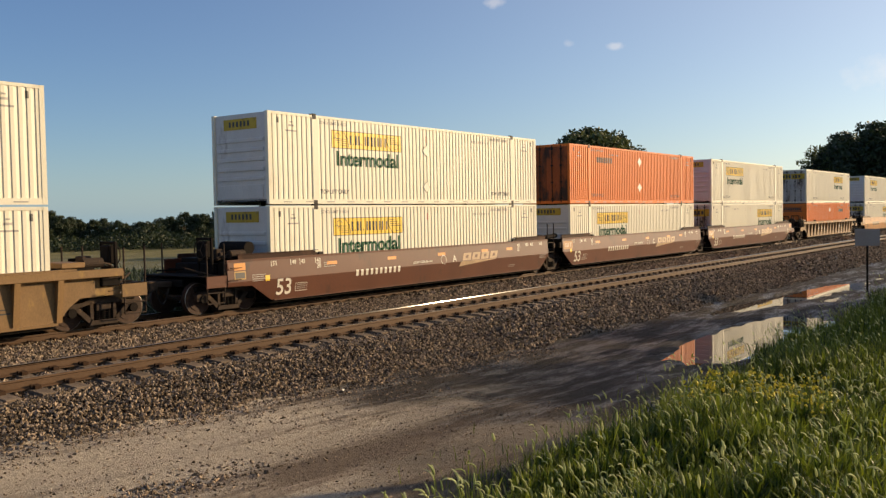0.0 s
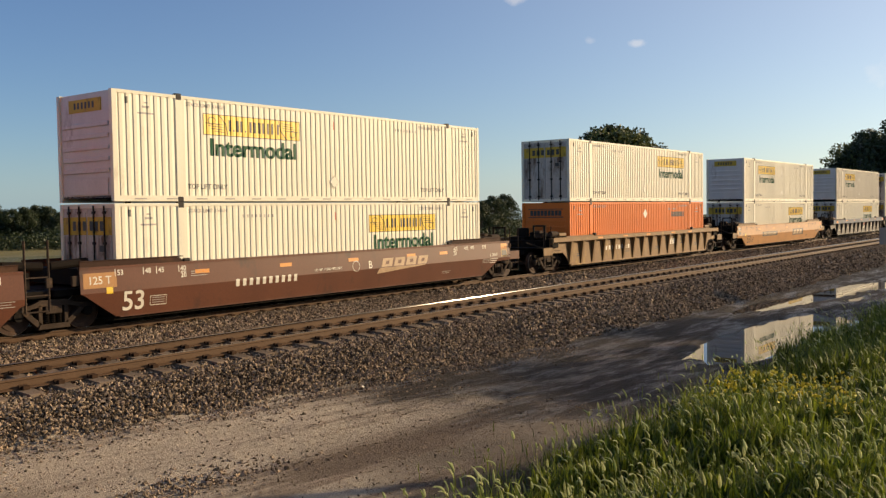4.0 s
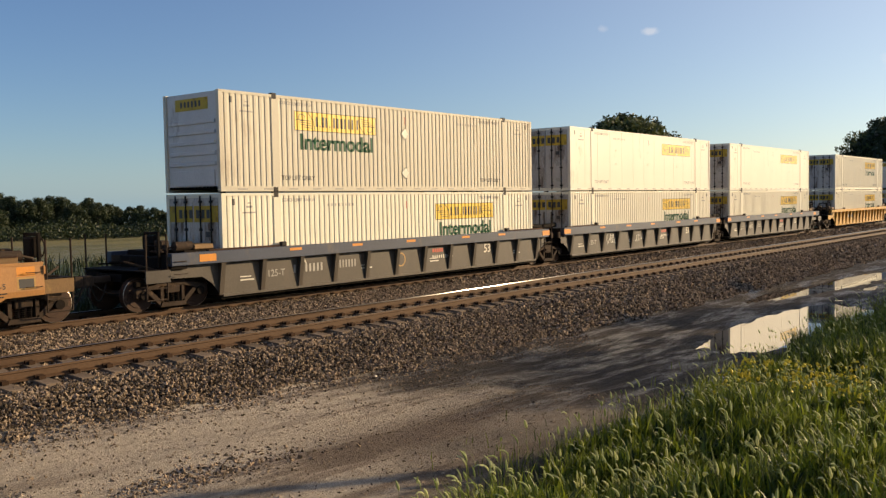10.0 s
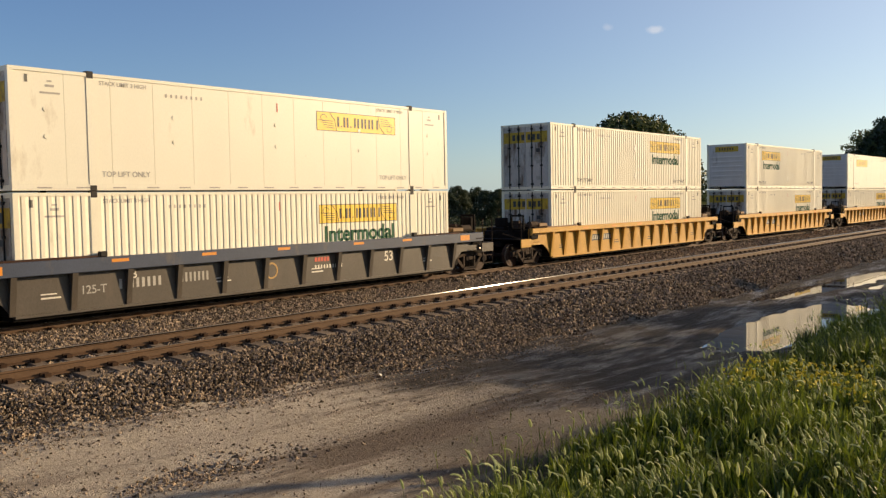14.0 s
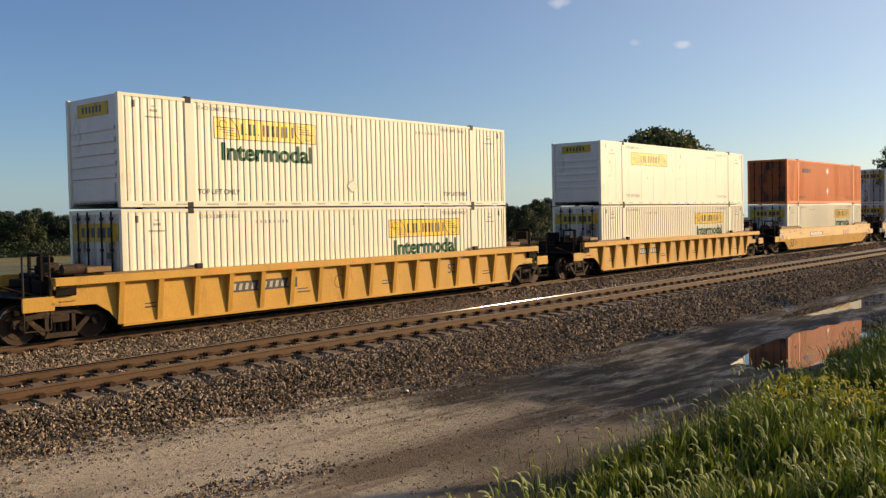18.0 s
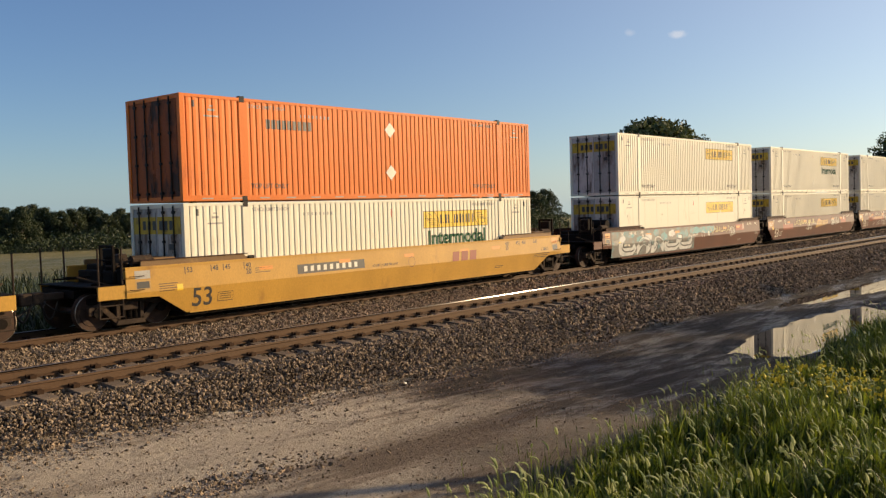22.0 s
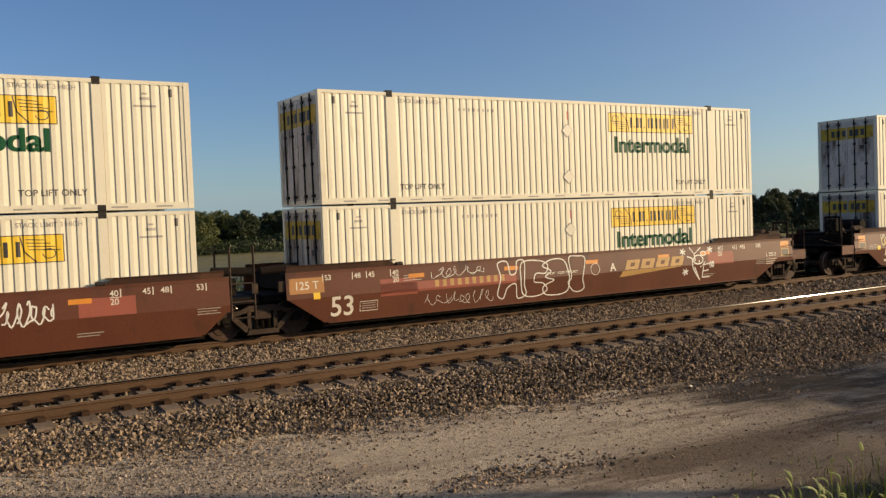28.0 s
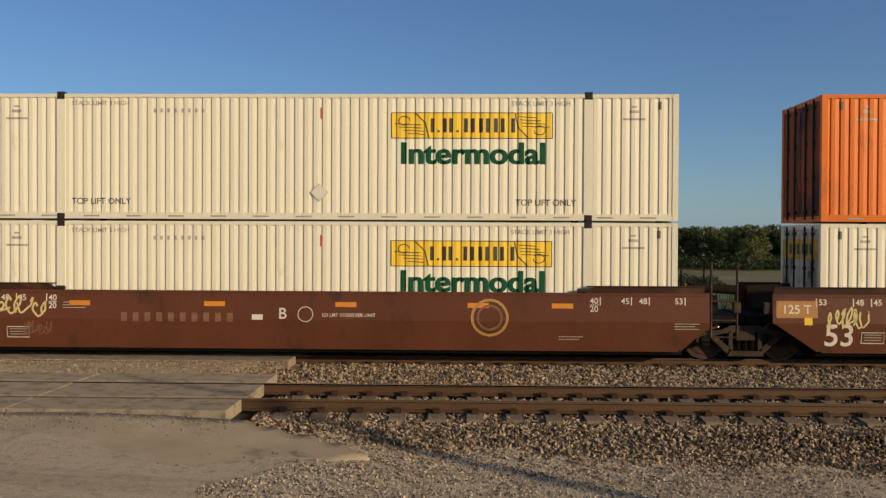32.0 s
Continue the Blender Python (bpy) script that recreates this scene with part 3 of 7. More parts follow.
def side_marks(panel, ribbed, style, back, lift=0.0, placards=(0.62,)):
    """Banner, lettering and notes on one side panel (near side, nose to the right)."""
    a, b = (-5.24, -1.56) if back else (1.56, 5.24)
    z0, z1 = 1.855 + lift, 2.45 + lift
    if style in ("full", "banner"):
        bm = bmesh.new(); paint(bm, a, b, z0, z1, ribbed=ribbed)
        part("banner", bm, M_YELLOW, panel, "yellow banner")
        bm = bmesh.new()
        for u0, u1, w0, w1 in MARK:
            paint(bm, a + 0.84 + 2.06 * u0, a + 0.84 + 2.06 * u1, z0 + 0.14 + 0.32 * w0, z0 + 0.14 + 0.32 * w1, 0.008, ribbed)
        part("banner_print", bm, M_DARK, panel, "dark plain shapes on the banner")
        bm = bmesh.new()
        for x0, x1, w0, w1 in ((a, b, z0, z0 + 0.018), (a, b, z1 - 0.018, z1), (a, a + 0.02, z0, z1), (b - 0.02, b, z0, z1)):
            paint(bm, x0, x1, w0, w1, 0.008, ribbed)
        part("banner_border", bm, M_DARK, panel, "thin dark border")
        for side in (-1, 1):
            bm = bmesh.new()
            c, up = (a, 1) if side < 0 else (b, -1)
            zz = lambda f: (z0 + z1) / 2 + up * (z1 - z0) * f
            ribbon(bm, [(c - side * 0.56, zz(0.46)), (c - side * 0.78, zz(0.10)), (c - side * 0.86, zz(-0.46))], 0.026, lambda z: 0)
            ribbon(bm, [(c - side * (0.30 + 0.13 * math.cos(t)), zz(0.18 + 0.17 * math.sin(t))) for t in np.linspace(0, 5.6, 12)], 0.02, lambda z: 0)
            for k in range(4):
                ribbon(bm, [(c - side * (0.08 + 0.10 * k), zz(0.06 - 0.12 * k)), (c - side * (0.70 + 0.02 * k), zz(0.02 - 0.12 * k))], 0.018, lambda z: 0)
            part("banner_emblem", drape(bm, 0.008, ribbed), M_DARK, panel, "line emblem of the banner")
    if style == "full":
        whole = bmesh.new()
        for q, shift in enumerate((-0.011, 0.0, 0.011)):
            bm = word_bm("Intermodal", 0.47, 0, 1.29 + lift * 0.6, 0)
            k = 3.30 / max(v.co.x for v in bm.verts)
            for v in bm.verts:
                v.co.x = a + 0.2 + v.co.x * k + shift
            drape(bm, 0.006 + 0.0006 * q, ribbed)
            piece = bpy.data.meshes.new("piece")
            bm.to_mesh(piece); bm.free()
            whole.from_mesh(piece)
            bpy.data.meshes.remove(piece)
        part("lettering", whole, M_GREEN, panel, "bold dark green lettering")
    for x in (-HALF + 0.75, HALF - 1.25):
        for x0, x1, w0, w1 in ((x, x + 0.5, 2.28, 2.325), (x + 0.14, x + 0.36, 2.44, 2.50), (x + 0.19, x + 0.31, 2.56, 2.60)):
            bm = bmesh.new(); paint(bm, x0, x1, w0, w1, 0.008, ribbed)
            part("end_note", bm, M_FADED, panel)
    for x in (-HALF + 0.40, HALF - 0.46):
        bm = bmesh.new(); paint(bm, x, x + 0.07, 2.52, 2.70, 0.008, ribbed)
        part("tag_plate", bm, M_NOTE, panel, "small dark tag")
    for x in (-5.8, 4.4):
        part("note", drape(word_bm("TOP LIFT ONLY", 0.135, x, 0.34, 0), ribbed=ribbed), M_NOTE if ribbed else M_FADED, panel)["kind"] = "stuff"
    for x in (-5.8, 4.3):
        part("note", drape(word_bm("STACK LIMIT 3 HIGH", 0.10, x, 2.605, 0), ribbed=ribbed), M_FADED, panel)["kind"] = "stuff"
    bm = bmesh.new()
    for i in range(8):
        paint(bm, (3.0 if back else -3.9) + i * 0.16, (3.055 if back else -3.845) + i * 0.16, 2.44, 2.53, 0.008, ribbed)
    part("number_print", bm, M_FADED, panel)["kind"] = "stuff"
    bm = bmesh.new(); paint(bm, -0.06, -0.02, 2.30, 2.56, 0.008, ribbed)
    part("red_stripe", bm, M_RED, panel, "red stripe")
    for z in (placards if style == "full" else ()):
        bm = bmesh.new()
        bmesh.ops.create_cone(bm, cap_ends=True, segments=4, radius1=0.21, radius2=0.20, depth=0.012, matrix=Matrix.Translation((-0.08, -CW / 2 + 0.002, z)) @ Matrix.Rotation(radians(90), 4, "X"))
        part("placard_holder", bm, M_WHITE2, panel, "diamond placard holder")
        bm = bmesh.new()
        ribbon(bm, [(-0.08 + 0.20 * math.cos(t), z + 0.20 * math.sin(t)) for t in np.linspace(0, math.tau, 5)], 0.012, lambda w: -CW / 2 - 0.0055)
        part("holder_rim", bm, M_FADED, panel)


ME_SLOT = mesh_of(boxes((0, 0.36, 0.0005, 0.005, 0.05, 0.085)), "slot", M_FADED)


def shell(name, label, skin, ribbed, style, trim=None, lift=0.0, placards=(0.62,)):
    root = tagged(new(name), label, "container", group="containers on the train")
    trim = trim or skin
    for s in (-1, 1):
        bm = bmesh.new()
        y = -CW / 2
        if ribbed:
            for a, b in POSTS:
                xs = breaks(a, b)
                lo = [bm.verts.new((x, y + 0.014 + groove(x), 0.155)) for x in xs]
                hi = [bm.verts.new((x, y + 0.014 + groove(x), CH - 0.085)) for x in xs]
                for i in range(len(xs) - 1):
                    bm.faces.new((lo[i], lo[i + 1], hi[i + 1], hi[i]))
        else:
            n = 13
            for i in range(n):
                a = -HALF + 0.13 + (CL - 0.26) * i / n
                box(bm, a + 0.004, a + (CL - 0.26) / n - 0.004, y + 0.022, y + 0.05, 0.155, CH - 0.085)
                for k in range(7):
                    box(bm, a + 0.02, a + 0.035, y + 0.0195, y + 0.023, 0.35 + 0.36 * k, 0.365 + 0.36 * k)
        panel = part("side_panel", bm, skin, root)
        if not ribbed:
            for i in range(5):
                for z in (1.28, 1.92):
                    bm = bmesh.new()
                    rod(bm, (-7.2 + i * 3.55, y + 0.024, z), (-7.2 + i * 3.55, y + 0.006, z), 0.06, 12)
                    part("vent_cap", bm, skin, panel, "small round vent")
        side_marks(panel, ribbed, style, s > 0, lift, placards)
        rails = part("bottom_rail", boxes((-HALF + 0.12, HALF - 0.12, y + 0.004, y + 0.07, 0.0, 0.155)), trim, root)
        for i in range(16):
            share("slot", ME_SLOT, rails, (-HALF + 0.6 + i * 0.98, y, 0))
        part("top_rail", boxes((-HALF + 0.12, HALF - 0.12, y + 0.002, y + 0.075, CH - 0.085, CH)), trim, root)
        made = [panel, *panel.children, rails, *rails.children, root.children[-1]]
        for x in (-HALF + 1.93, HALF - 2.13):
            made.append(part("support_post", boxes((x, x + 0.20, y + 0.003, y + 0.10, 0.003, CH - 0.003)), trim, root))
            for z in (0.0, CH - 0.12):
                made.append(part("corner_fitting", boxes((x + 0.01, x + 0.19, y - 0.006, y + 0.14, z - 0.004, z + (0.126 if z == 0 else 0.170))), M_FITTING, root, bevel=0.01))
        for x in (-HALF, HALF - 0.13):
            made.append(part("corner_post", boxes((x, x + 0.13, y, y + 0.13, 0, CH)), trim, root))
        if s > 0:
            for ob in made:
                if ob.parent == root:
                    ob.rotation_euler = (0, 0, math.pi)
    part("roof", boxes(*[(-HALF + 0.13 + i * 0.53, -HALF + 0.13 + i * 0.53 + 0.5, -CW / 2 + 0.075, CW / 2 - 0.075, CH - 0.03, CH - 0.01 + 0.0) for i in range(30)], (-HALF + 0.1, HALF - 0.1, -CW / 2 + 0.07, CW / 2 - 0.07, CH - 0.06, CH - 0.031)), trim, root)
    part("floor", boxes((-HALF + 0.05, HALF - 0.05, -CW / 2 + 0.071, CW / 2 - 0.071, 0.10, 0.155)), M_BLACK, root)
    # nose wall with level ribs
    end_skin = M_GREYEND if skin is not M_ORANGE else skin
    nose = part("nose_wall", boxes((HALF - 0.10, HALF - 0.05, -CW / 2 + 0.13, CW / 2 - 0.13, 0.1, CH - 0.02)), end_skin, root, "ribbed end wall")
    for i in range(5):
        part("wall_rib", boxes((HALF - 0.05, HALF - 0.005, -CW / 2 + 0.22, CW / 2 - 0.22, 0.75 + i * 0.30, 0.87 + i * 0.30)), end_skin, nose, bevel=0.015)
    part("wall_panel", boxes((HALF - 0.05, HALF - 0.02, -CW / 2 + 0.3, CW / 2 - 0.3, 0.18, 0.62)), end_skin, nose, bevel=0.01)
    if skin is not M_ORANGE:
        part("end_banner", boxes((HALF - 0.05, HALF - 0.028, -0.75, 0.75, 2.36, 2.70)), M_DULLYELLOW, nose, "yellow end banner")
        part("end_print", boxes(*[(HALF - 0.03, HALF - 0.025, -0.5 + i * 0.17, -0.41 + i * 0.17, 2.45, 2.62) for i in range(6)]), M_DARK, nose, "dark bars")
    else:
        part("end_print", boxes(*[(HALF - 0.05, HALF - 0.026, -0.85 + i * 0.19, -0.71 + i * 0.19, 2.25, 2.50) for i in range(9)]), M_DARK, nose, "dark bars")
        part("end_print_frame", boxes((HALF - 0.05, HALF - 0.027, -0.95, 0.92, 2.54, 2.57), (HALF - 0.05, HALF - 0.027, -0.95, 0.92, 2.16, 2.20)), M_DARK, nose)
        bm = bmesh.new()
        bmesh.ops.create_cone(bm, cap_ends=True, segments=4, radius1=0.22, radius2=0.21, depth=0.012, matrix=Matrix.Translation((HALF - 0.02, 0.85, 1.05)) @ Matrix.Rotation(radians(90), 4, "Y"))
        part("end_placard", bm, M_DECAL, nose, "white diamond placard")
    # doors with lock rods
    for s in (-1, 1):
        y0, y1 = (-CW / 2 + 0.13, -0.006) if s < 0 else (0.006, CW / 2 - 0.13)
        bs = [(-HALF + 0.03, -HALF + 0.075, y0, y1, 0.14, CH - 0.12)]
        for i in range(4):
            bs.append((-HALF + 0.012, -HALF + 0.03, y0 + 0.07, y1 - 0.07, 0.28 + i * 0.62, 0.78 + i * 0.62))
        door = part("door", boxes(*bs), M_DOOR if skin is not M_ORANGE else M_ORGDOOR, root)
        for fr in (0.30, 0.72):
            bm = bmesh.new()
            y = y0 + (y1 - y0) * fr
            rod(bm, (-HALF - 0.012, y, 0.06), (-HALF - 0.012, y, CH - 0.05), 0.022)
            for z in (0.2, 1.0, 1.8, 2.6):
                box(bm, -HALF - 0.03, -HALF + 0.03, y - 0.06, y + 0.06, z, z + 0.07)
            part("lock_rod", bm, M_FITTING, door, "grimy lock rod")
        if skin is not M_ORANGE:
            part("door_banner", boxes((-HALF + 0.006, -HALF + 0.012, y0 + 0.05, y1 - 0.01, 2.05, 2.52)), M_DULLYELLOW, door, "grimy yellow door banner")
            for q in range(3):
                yq = (y0 + 0.42 if s < 0 else y0 + 0.05) + q * 0.24
                part("door_print", boxes((-HALF + 0.003, -HALF + 0.006, yq, yq + 0.15, 2.16, 2.41)), M_DARK, door)
            for z in ((0.42, 1.12, 1.62) if s < 0 else ()):
                part("door_notice", boxes((-HALF + 0.006, -HALF + 0.012, y0 + 0.42, y0 + 0.62, z, z + 0.16)), M_FADED if z < 1.5 else M_DARK, door)
    part("end_sill", boxes((-HALF + 0.01, -HALF + 0.11, -CW / 2 + 0.131, CW / 2 - 0.131, 0, 0.135)), trim, root)
    part("door_header", boxes((-HALF + 0.01, -HALF + 0.11, -CW / 2 + 0.131, CW / 2 - 0.131, CH - 0.115, CH)), trim, root)
    return root


def orange_marks(root):
    for k, panel in enumerate([c for c in root.children if c.name.startswith("side_panel")]):
        m = -1 if k else 1
        for x, z in ((-1.9, 2.25), (-1.9, 0.85)):
            bm = bmesh.new()
            bmesh.ops.create_grid(bm, x_segments=1, y_segments=1, size=0.18, matrix=Matrix.Translation((m * (x + 1.9), -CW / 2 + 0.006, z)) @ Matrix.Rotation(radians(90), 4, "X") @ Matrix.Rotation(radians(45), 4, "Z"))
            part("placard", bm, M_DECAL, panel, "white diamond placard")
        bm = bmesh.new()
        for i in range(9):
            paint(bm, (-5.2 if m > 0 else 3.4) + i * 0.2, (-5.05 if m > 0 else 3.55) + i * 0.2, 2.05, 2.32, 0.006)
        part("side_print", bm, M_DARK, panel, "dark bars on the side")


FIRST = {
    "rib": shell("container", "cream white ribbed freight container with a yellow side banner", M_WHITE, True, "full"),
    "old": shell("container", "cream white ribbed freight container with a plain yellow banner", M_WHITE, True, "banner"),
    "flat": shell("container", "off-white smooth-sided freight container with a yellow banner", M_WHITE2, False, "banner"),
    "high": shell("container", "cream white ribbed freight container with a yellow banner near the top", M_WHITE, True, "full", lift=0.12, placards=(0.62, 1.98)),
    "twin": shell("container", "cream white ribbed freight container with two placard holders", M_WHITE, True, "full", placards=(0.62, 1.98)),
    "aged": shell("container", "dull aged white ribbed freight container with a yellow banner", M_AGED, True, "full", placards=(0.62, 1.98)),
    "org": shell("container", "bright orange ribbed freight container with white placards", M_ORANGE, True, "none"),
}
orange_marks(FIRST["org"])

# ---- trucks (bogies) under the cars ----
WHEEL_R = 0.46


def wheel_mesh():
    bm = bmesh.new()
    for s in (1,):
        for y0, y1, r0, r1 in ((0.69, 0.72, 0.49, 0.48), (0.72, 0.83, 0.462, 0.455), (0.75, 0.845, 0.36, 0.34), (0.74, 0.90, 0.13, 0.11)):
            m = Matrix.Translation((0, s * (y0 + y1) / 2, 0)) @ Matrix.Rotation(radians(-90 * s), 4, "X")
            bmesh.ops.create_cone(bm, cap_ends=True, segments=28, radius1=r0, radius2=r1, depth=y1 - y0, matrix=m)
        for k in range(3):
            a = k * math.tau / 3
            box(bm, 0.08 * math.cos(a) - 0.018, 0.08 * math.cos(a) + 0.018, min(s * 0.90, s * 0.915), max(s * 0.90, s * 0.915), 0.08 * math.sin(a) - 0.018, 0.08 * math.sin(a) + 0.018)
    return mesh_of(bm, "wheel", M_WHEEL)


def frame_mesh():
    bm = bmesh.new()
    y0, y1 = -0.08, 0.08
    prism(bm, [(-1.12, 0.40), (-1.12, 0.60), (-0.95, 0.66), (-0.55, 0.70), (-0.34, 0.80), (0.34, 0.80), (0.55, 0.70), (0.95, 0.66), (1.12, 0.60), (1.12, 0.40), (1.00, 0.40), (0.98, 0.52), (0.80, 0.52), (0.62, 0.60), (0.34, 0.66), (-0.34, 0.66), (-0.62, 0.60), (-0.80, 0.52), (-0.98, 0.52), (-1.00, 0.40)], y0, y1)
    for s in (-1, 1):
        prism(bm, [(s * 0.80, 0.52), (s * 0.66, 0.56), (s * 0.30, 0.24), (s * 0.30, 0.12), (s * 0.40, 0.14)], y0, y1)
        box(bm, s * 0.33 - 0.05, s * 0.33 + 0.05, y0, y1, 0.2, 0.68)
    prism(bm, [(-0.42, 0.10), (0.42, 0.10), (0.36, 0.22), (-0.36, 0.22)], y0 - 0.03, y1)
    return mesh_of(bm, "side_frame", M_TRUCK, 0.008)


def spring_mesh():
    bm = bmesh.new()
    rings = []
    for i in range(49):
        a, z = i * math.tau / 8, 0.22 + 0.30 * i / 48
        rings.append([bm.verts.new(((0.05 + 0.016 * math.cos(k)) * math.cos(a), (0.05 + 0.016 * math.cos(k)) * math.sin(a), z + 0.016 * math.sin(k))) for k in (0, 1.57, 3.14, 4.71)])
    for p, q in zip(rings, rings[1:]):
        for k in range(4):
            bm.faces.new((p[k], p[(k + 1) % 4], q[(k + 1) % 4], q[k]))
    return mesh_of(bm, "spring", M_BLACK)


ME_WHEEL, ME_FRAME, ME_SPRING = wheel_mesh(), frame_mesh(), spring_mesh()
ME_BOLSTER = mesh_of(boxes((-0.22, 0.22, -1.10, 1.10, 0.46, 0.66)), "bolster", M_TRUCK, 0.02)
bm = bmesh.new()
rod(bm, (0, -0.76, 0), (0, 0.76, 0), 0.085, 12)
ME_AXLE = mesh_of(bm, "axle", M_WHEEL)
bm = bmesh.new()
rod(bm, (0, -0.10, 0), (0, 0.06, 0), 0.12, 14)
ME_CAP = mesh_of(bm, "bearing_cap", M_BLACK)
bm = bmesh.new()
inner = [bm.verts.new((0.447 * math.cos(i * math.tau / 28), 0.8335, 0.447 * math.sin(i * math.tau / 28))) for i in range(28)]
outer = [bm.verts.new((0.462 * math.cos(i * math.tau / 28), 0.828, 0.462 * math.sin(i * math.tau / 28))) for i in range(28)]
for i in range(28):
    bm.faces.new((inner[i], inner[(i + 1) % 28], outer[(i + 1) % 28], outer[i]))
ME_TREAD = mesh_of(bm, "tread", M_TREAD)
SPIN = []            # (wheelset, place on its truck)


def truck(car, x):
    tr = new("truck"); tr.parent = car; tr.location = (x, 0, 0)
    share("bolster", ME_BOLSTER, tr)
    for s in (-1, 1):
        share("side_frame", ME_FRAME, tr, (0, s * 1.0, 0))
        for k in (-0.16, 0.0, 0.16):
            share("spring", ME_SPRING, tr, (k, s * 1.03, 0))
        for k in (-0.89, 0.89):
            share("bearing_cap", ME_CAP, tr, (k, s * 1.02, WHEEL_R))
    for k in (-0.89, 0.89):
        w = share("wheelset", ME_AXLE, car, (x + k, 0, WHEEL_R))
        for turn in (0, 180):
            share("wheel", ME_WHEEL, w, (0, 0, 0), turn)
        share("tread", ME_TREAD, w, (0, 0, 0), 180)
        SPIN.append(w)
    return tr


# ---- well cars: x from 0 at one end of the load to CL at the other, z from the rail ----
TOPZ, LOWZ = 1.54, 0.26


def flat_side(car, skin, ends):
    """Smooth sheet sides of a well, cut up over the trucks."""
    xl = -1.87 if ends[0] == "out" else -1.12
    xr = CL + (1.87 if ends[1] == "out" else 0.68)
    left = [(xl, 0.78), (-0.95, 0.76)] if ends[0] == "out" else [(xl, 0.89), (-1.06, 0.88)]
    right = [(CL + 0.95, 0.76), (xr, 0.78)] if ends[1] == "out" else [(CL + 0.60, 0.74), (xr, 0.75)]
    for s in (-1, 1):
        bm = bmesh.new()
        xs = left + [(-0.12, LOWZ), (CL + 0.08, LOWZ)] + right
        skin_y = lambda z: 1.49 - 0.045 * max(0, (z - 0.90) / 0.64) - 0.085 * max(0, (0.90 - z) / 0.64)
        rows = []
        for inner in (0.0, 0.035):
            lowr = [bm.verts.new((x, s * (skin_y(z) - inner), z)) for x, z in xs]
            midr = [bm.verts.new((x, s * (skin_y(0.90) - inner), 0.90)) for x, z in xs]
            topr = [bm.verts.new((x, s * (skin_y(TOPZ) - inner), TOPZ)) for x, z in xs]
            rows.append((lowr, midr, topr))
            for a, b in ((lowr, midr), (midr, topr)):
                for i in range(5):
                    bm.faces.new((a[i], a[i + 1], b[i + 1], b[i]))
        (l0, m0, t0), (l1, m1, t1) = rows
        for i in range(5):
            bm.faces.new((l0[i + 1], l0[i], l1[i], l1[i + 1]))
            bm.faces.new((t0[i], t0[i + 1], t1[i + 1], t1[i]))
        for i in (0, 5):
            bm.faces.new((l0[i], m0[i], m1[i], l1[i])); bm.faces.new((m0[i], t0[i], t1[i], m1[i]))
        box(bm, xl, xr, min(s * 1.36, s * 1.462), max(s * 1.36, s * 1.462), TOPZ - 0.05, TOPZ + 0.012)
        box(bm, 0, CL, min(s * 1.30, s * 1.40), max(s * 1.30, s * 1.40), LOWZ - 0.03, LOWZ + 0.03)
        side = part("side_wall", bm, skin, car)
        for x0, x1, sl in ((max(xl + 0.04, -1.4), 1.95, 1), (CL - 2.05, min(xr - 0.1, CL + 1.3), -1)):
            bm = bmesh.new()
            lo, hi = TOPZ + 0.013, TOPZ + 0.15
            pts = [(x0, lo), (x1, lo), (x1, lo + 0.05), (x1 - 0.18, hi), (x0, hi)] if sl > 0 else [(x0, lo), (x1, lo), (x1, hi), (x0 + 0.18, hi), (x0, lo + 0.05)]
            prism(bm, pts, min(s * 1.36, s * 1.40), max(s * 1.36, s * 1.40))
            part("guide_plate", bm, M_GUIDE if skin is M_BROWN else M_RUSTY, side, "dark steel loading guide")
            if s < 0:
                part("guide_lip", boxes((x0, x1, min(s * 1.33, s * 1.43), max(s * 1.33, s * 1.43), hi, hi + 0.02)), M_GUIDE, side)
            xe = x1 + 0.01 if sl > 0 else x0 - 0.23
            part("guide_lock", boxes((xe, xe + 0.22, min(s * 1.36, s * 1.44), max(s * 1.36, s * 1.44), lo, lo + 0.09)), M_FITTING, side, bevel=0.02)
    return side


ME_RIB = {}
def rib_mesh(skin):
    if skin.name not in ME_RIB:
        bm = bmesh.new()
        w = 0.075
        t = TOPZ - (0.34 if skin is M_GREY else 0.2)
        v = [bm.verts.new(c) for c in ((-w, -1.335, LOWZ + 0.03), (w, -1.335, LOWZ + 0.03), (w, -1.335, t), (-w, -1.335, t),
                                       (-w, -1.37, LOWZ + 0.03), (w, -1.37, LOWZ + 0.03), (w, -1.515, t), (-w, -1.515, t))]
        for q in ((0, 1, 2, 3), (4, 7, 6, 5), (0, 4, 5, 1), (3, 2, 6, 7), (0, 3, 7, 4), (1, 5, 6, 2)):
            bm.faces.new([v[i] for i in q])
        ME_RIB[skin.name] = mesh_of(bm, "rib", skin)
    return ME_RIB[skin.name]


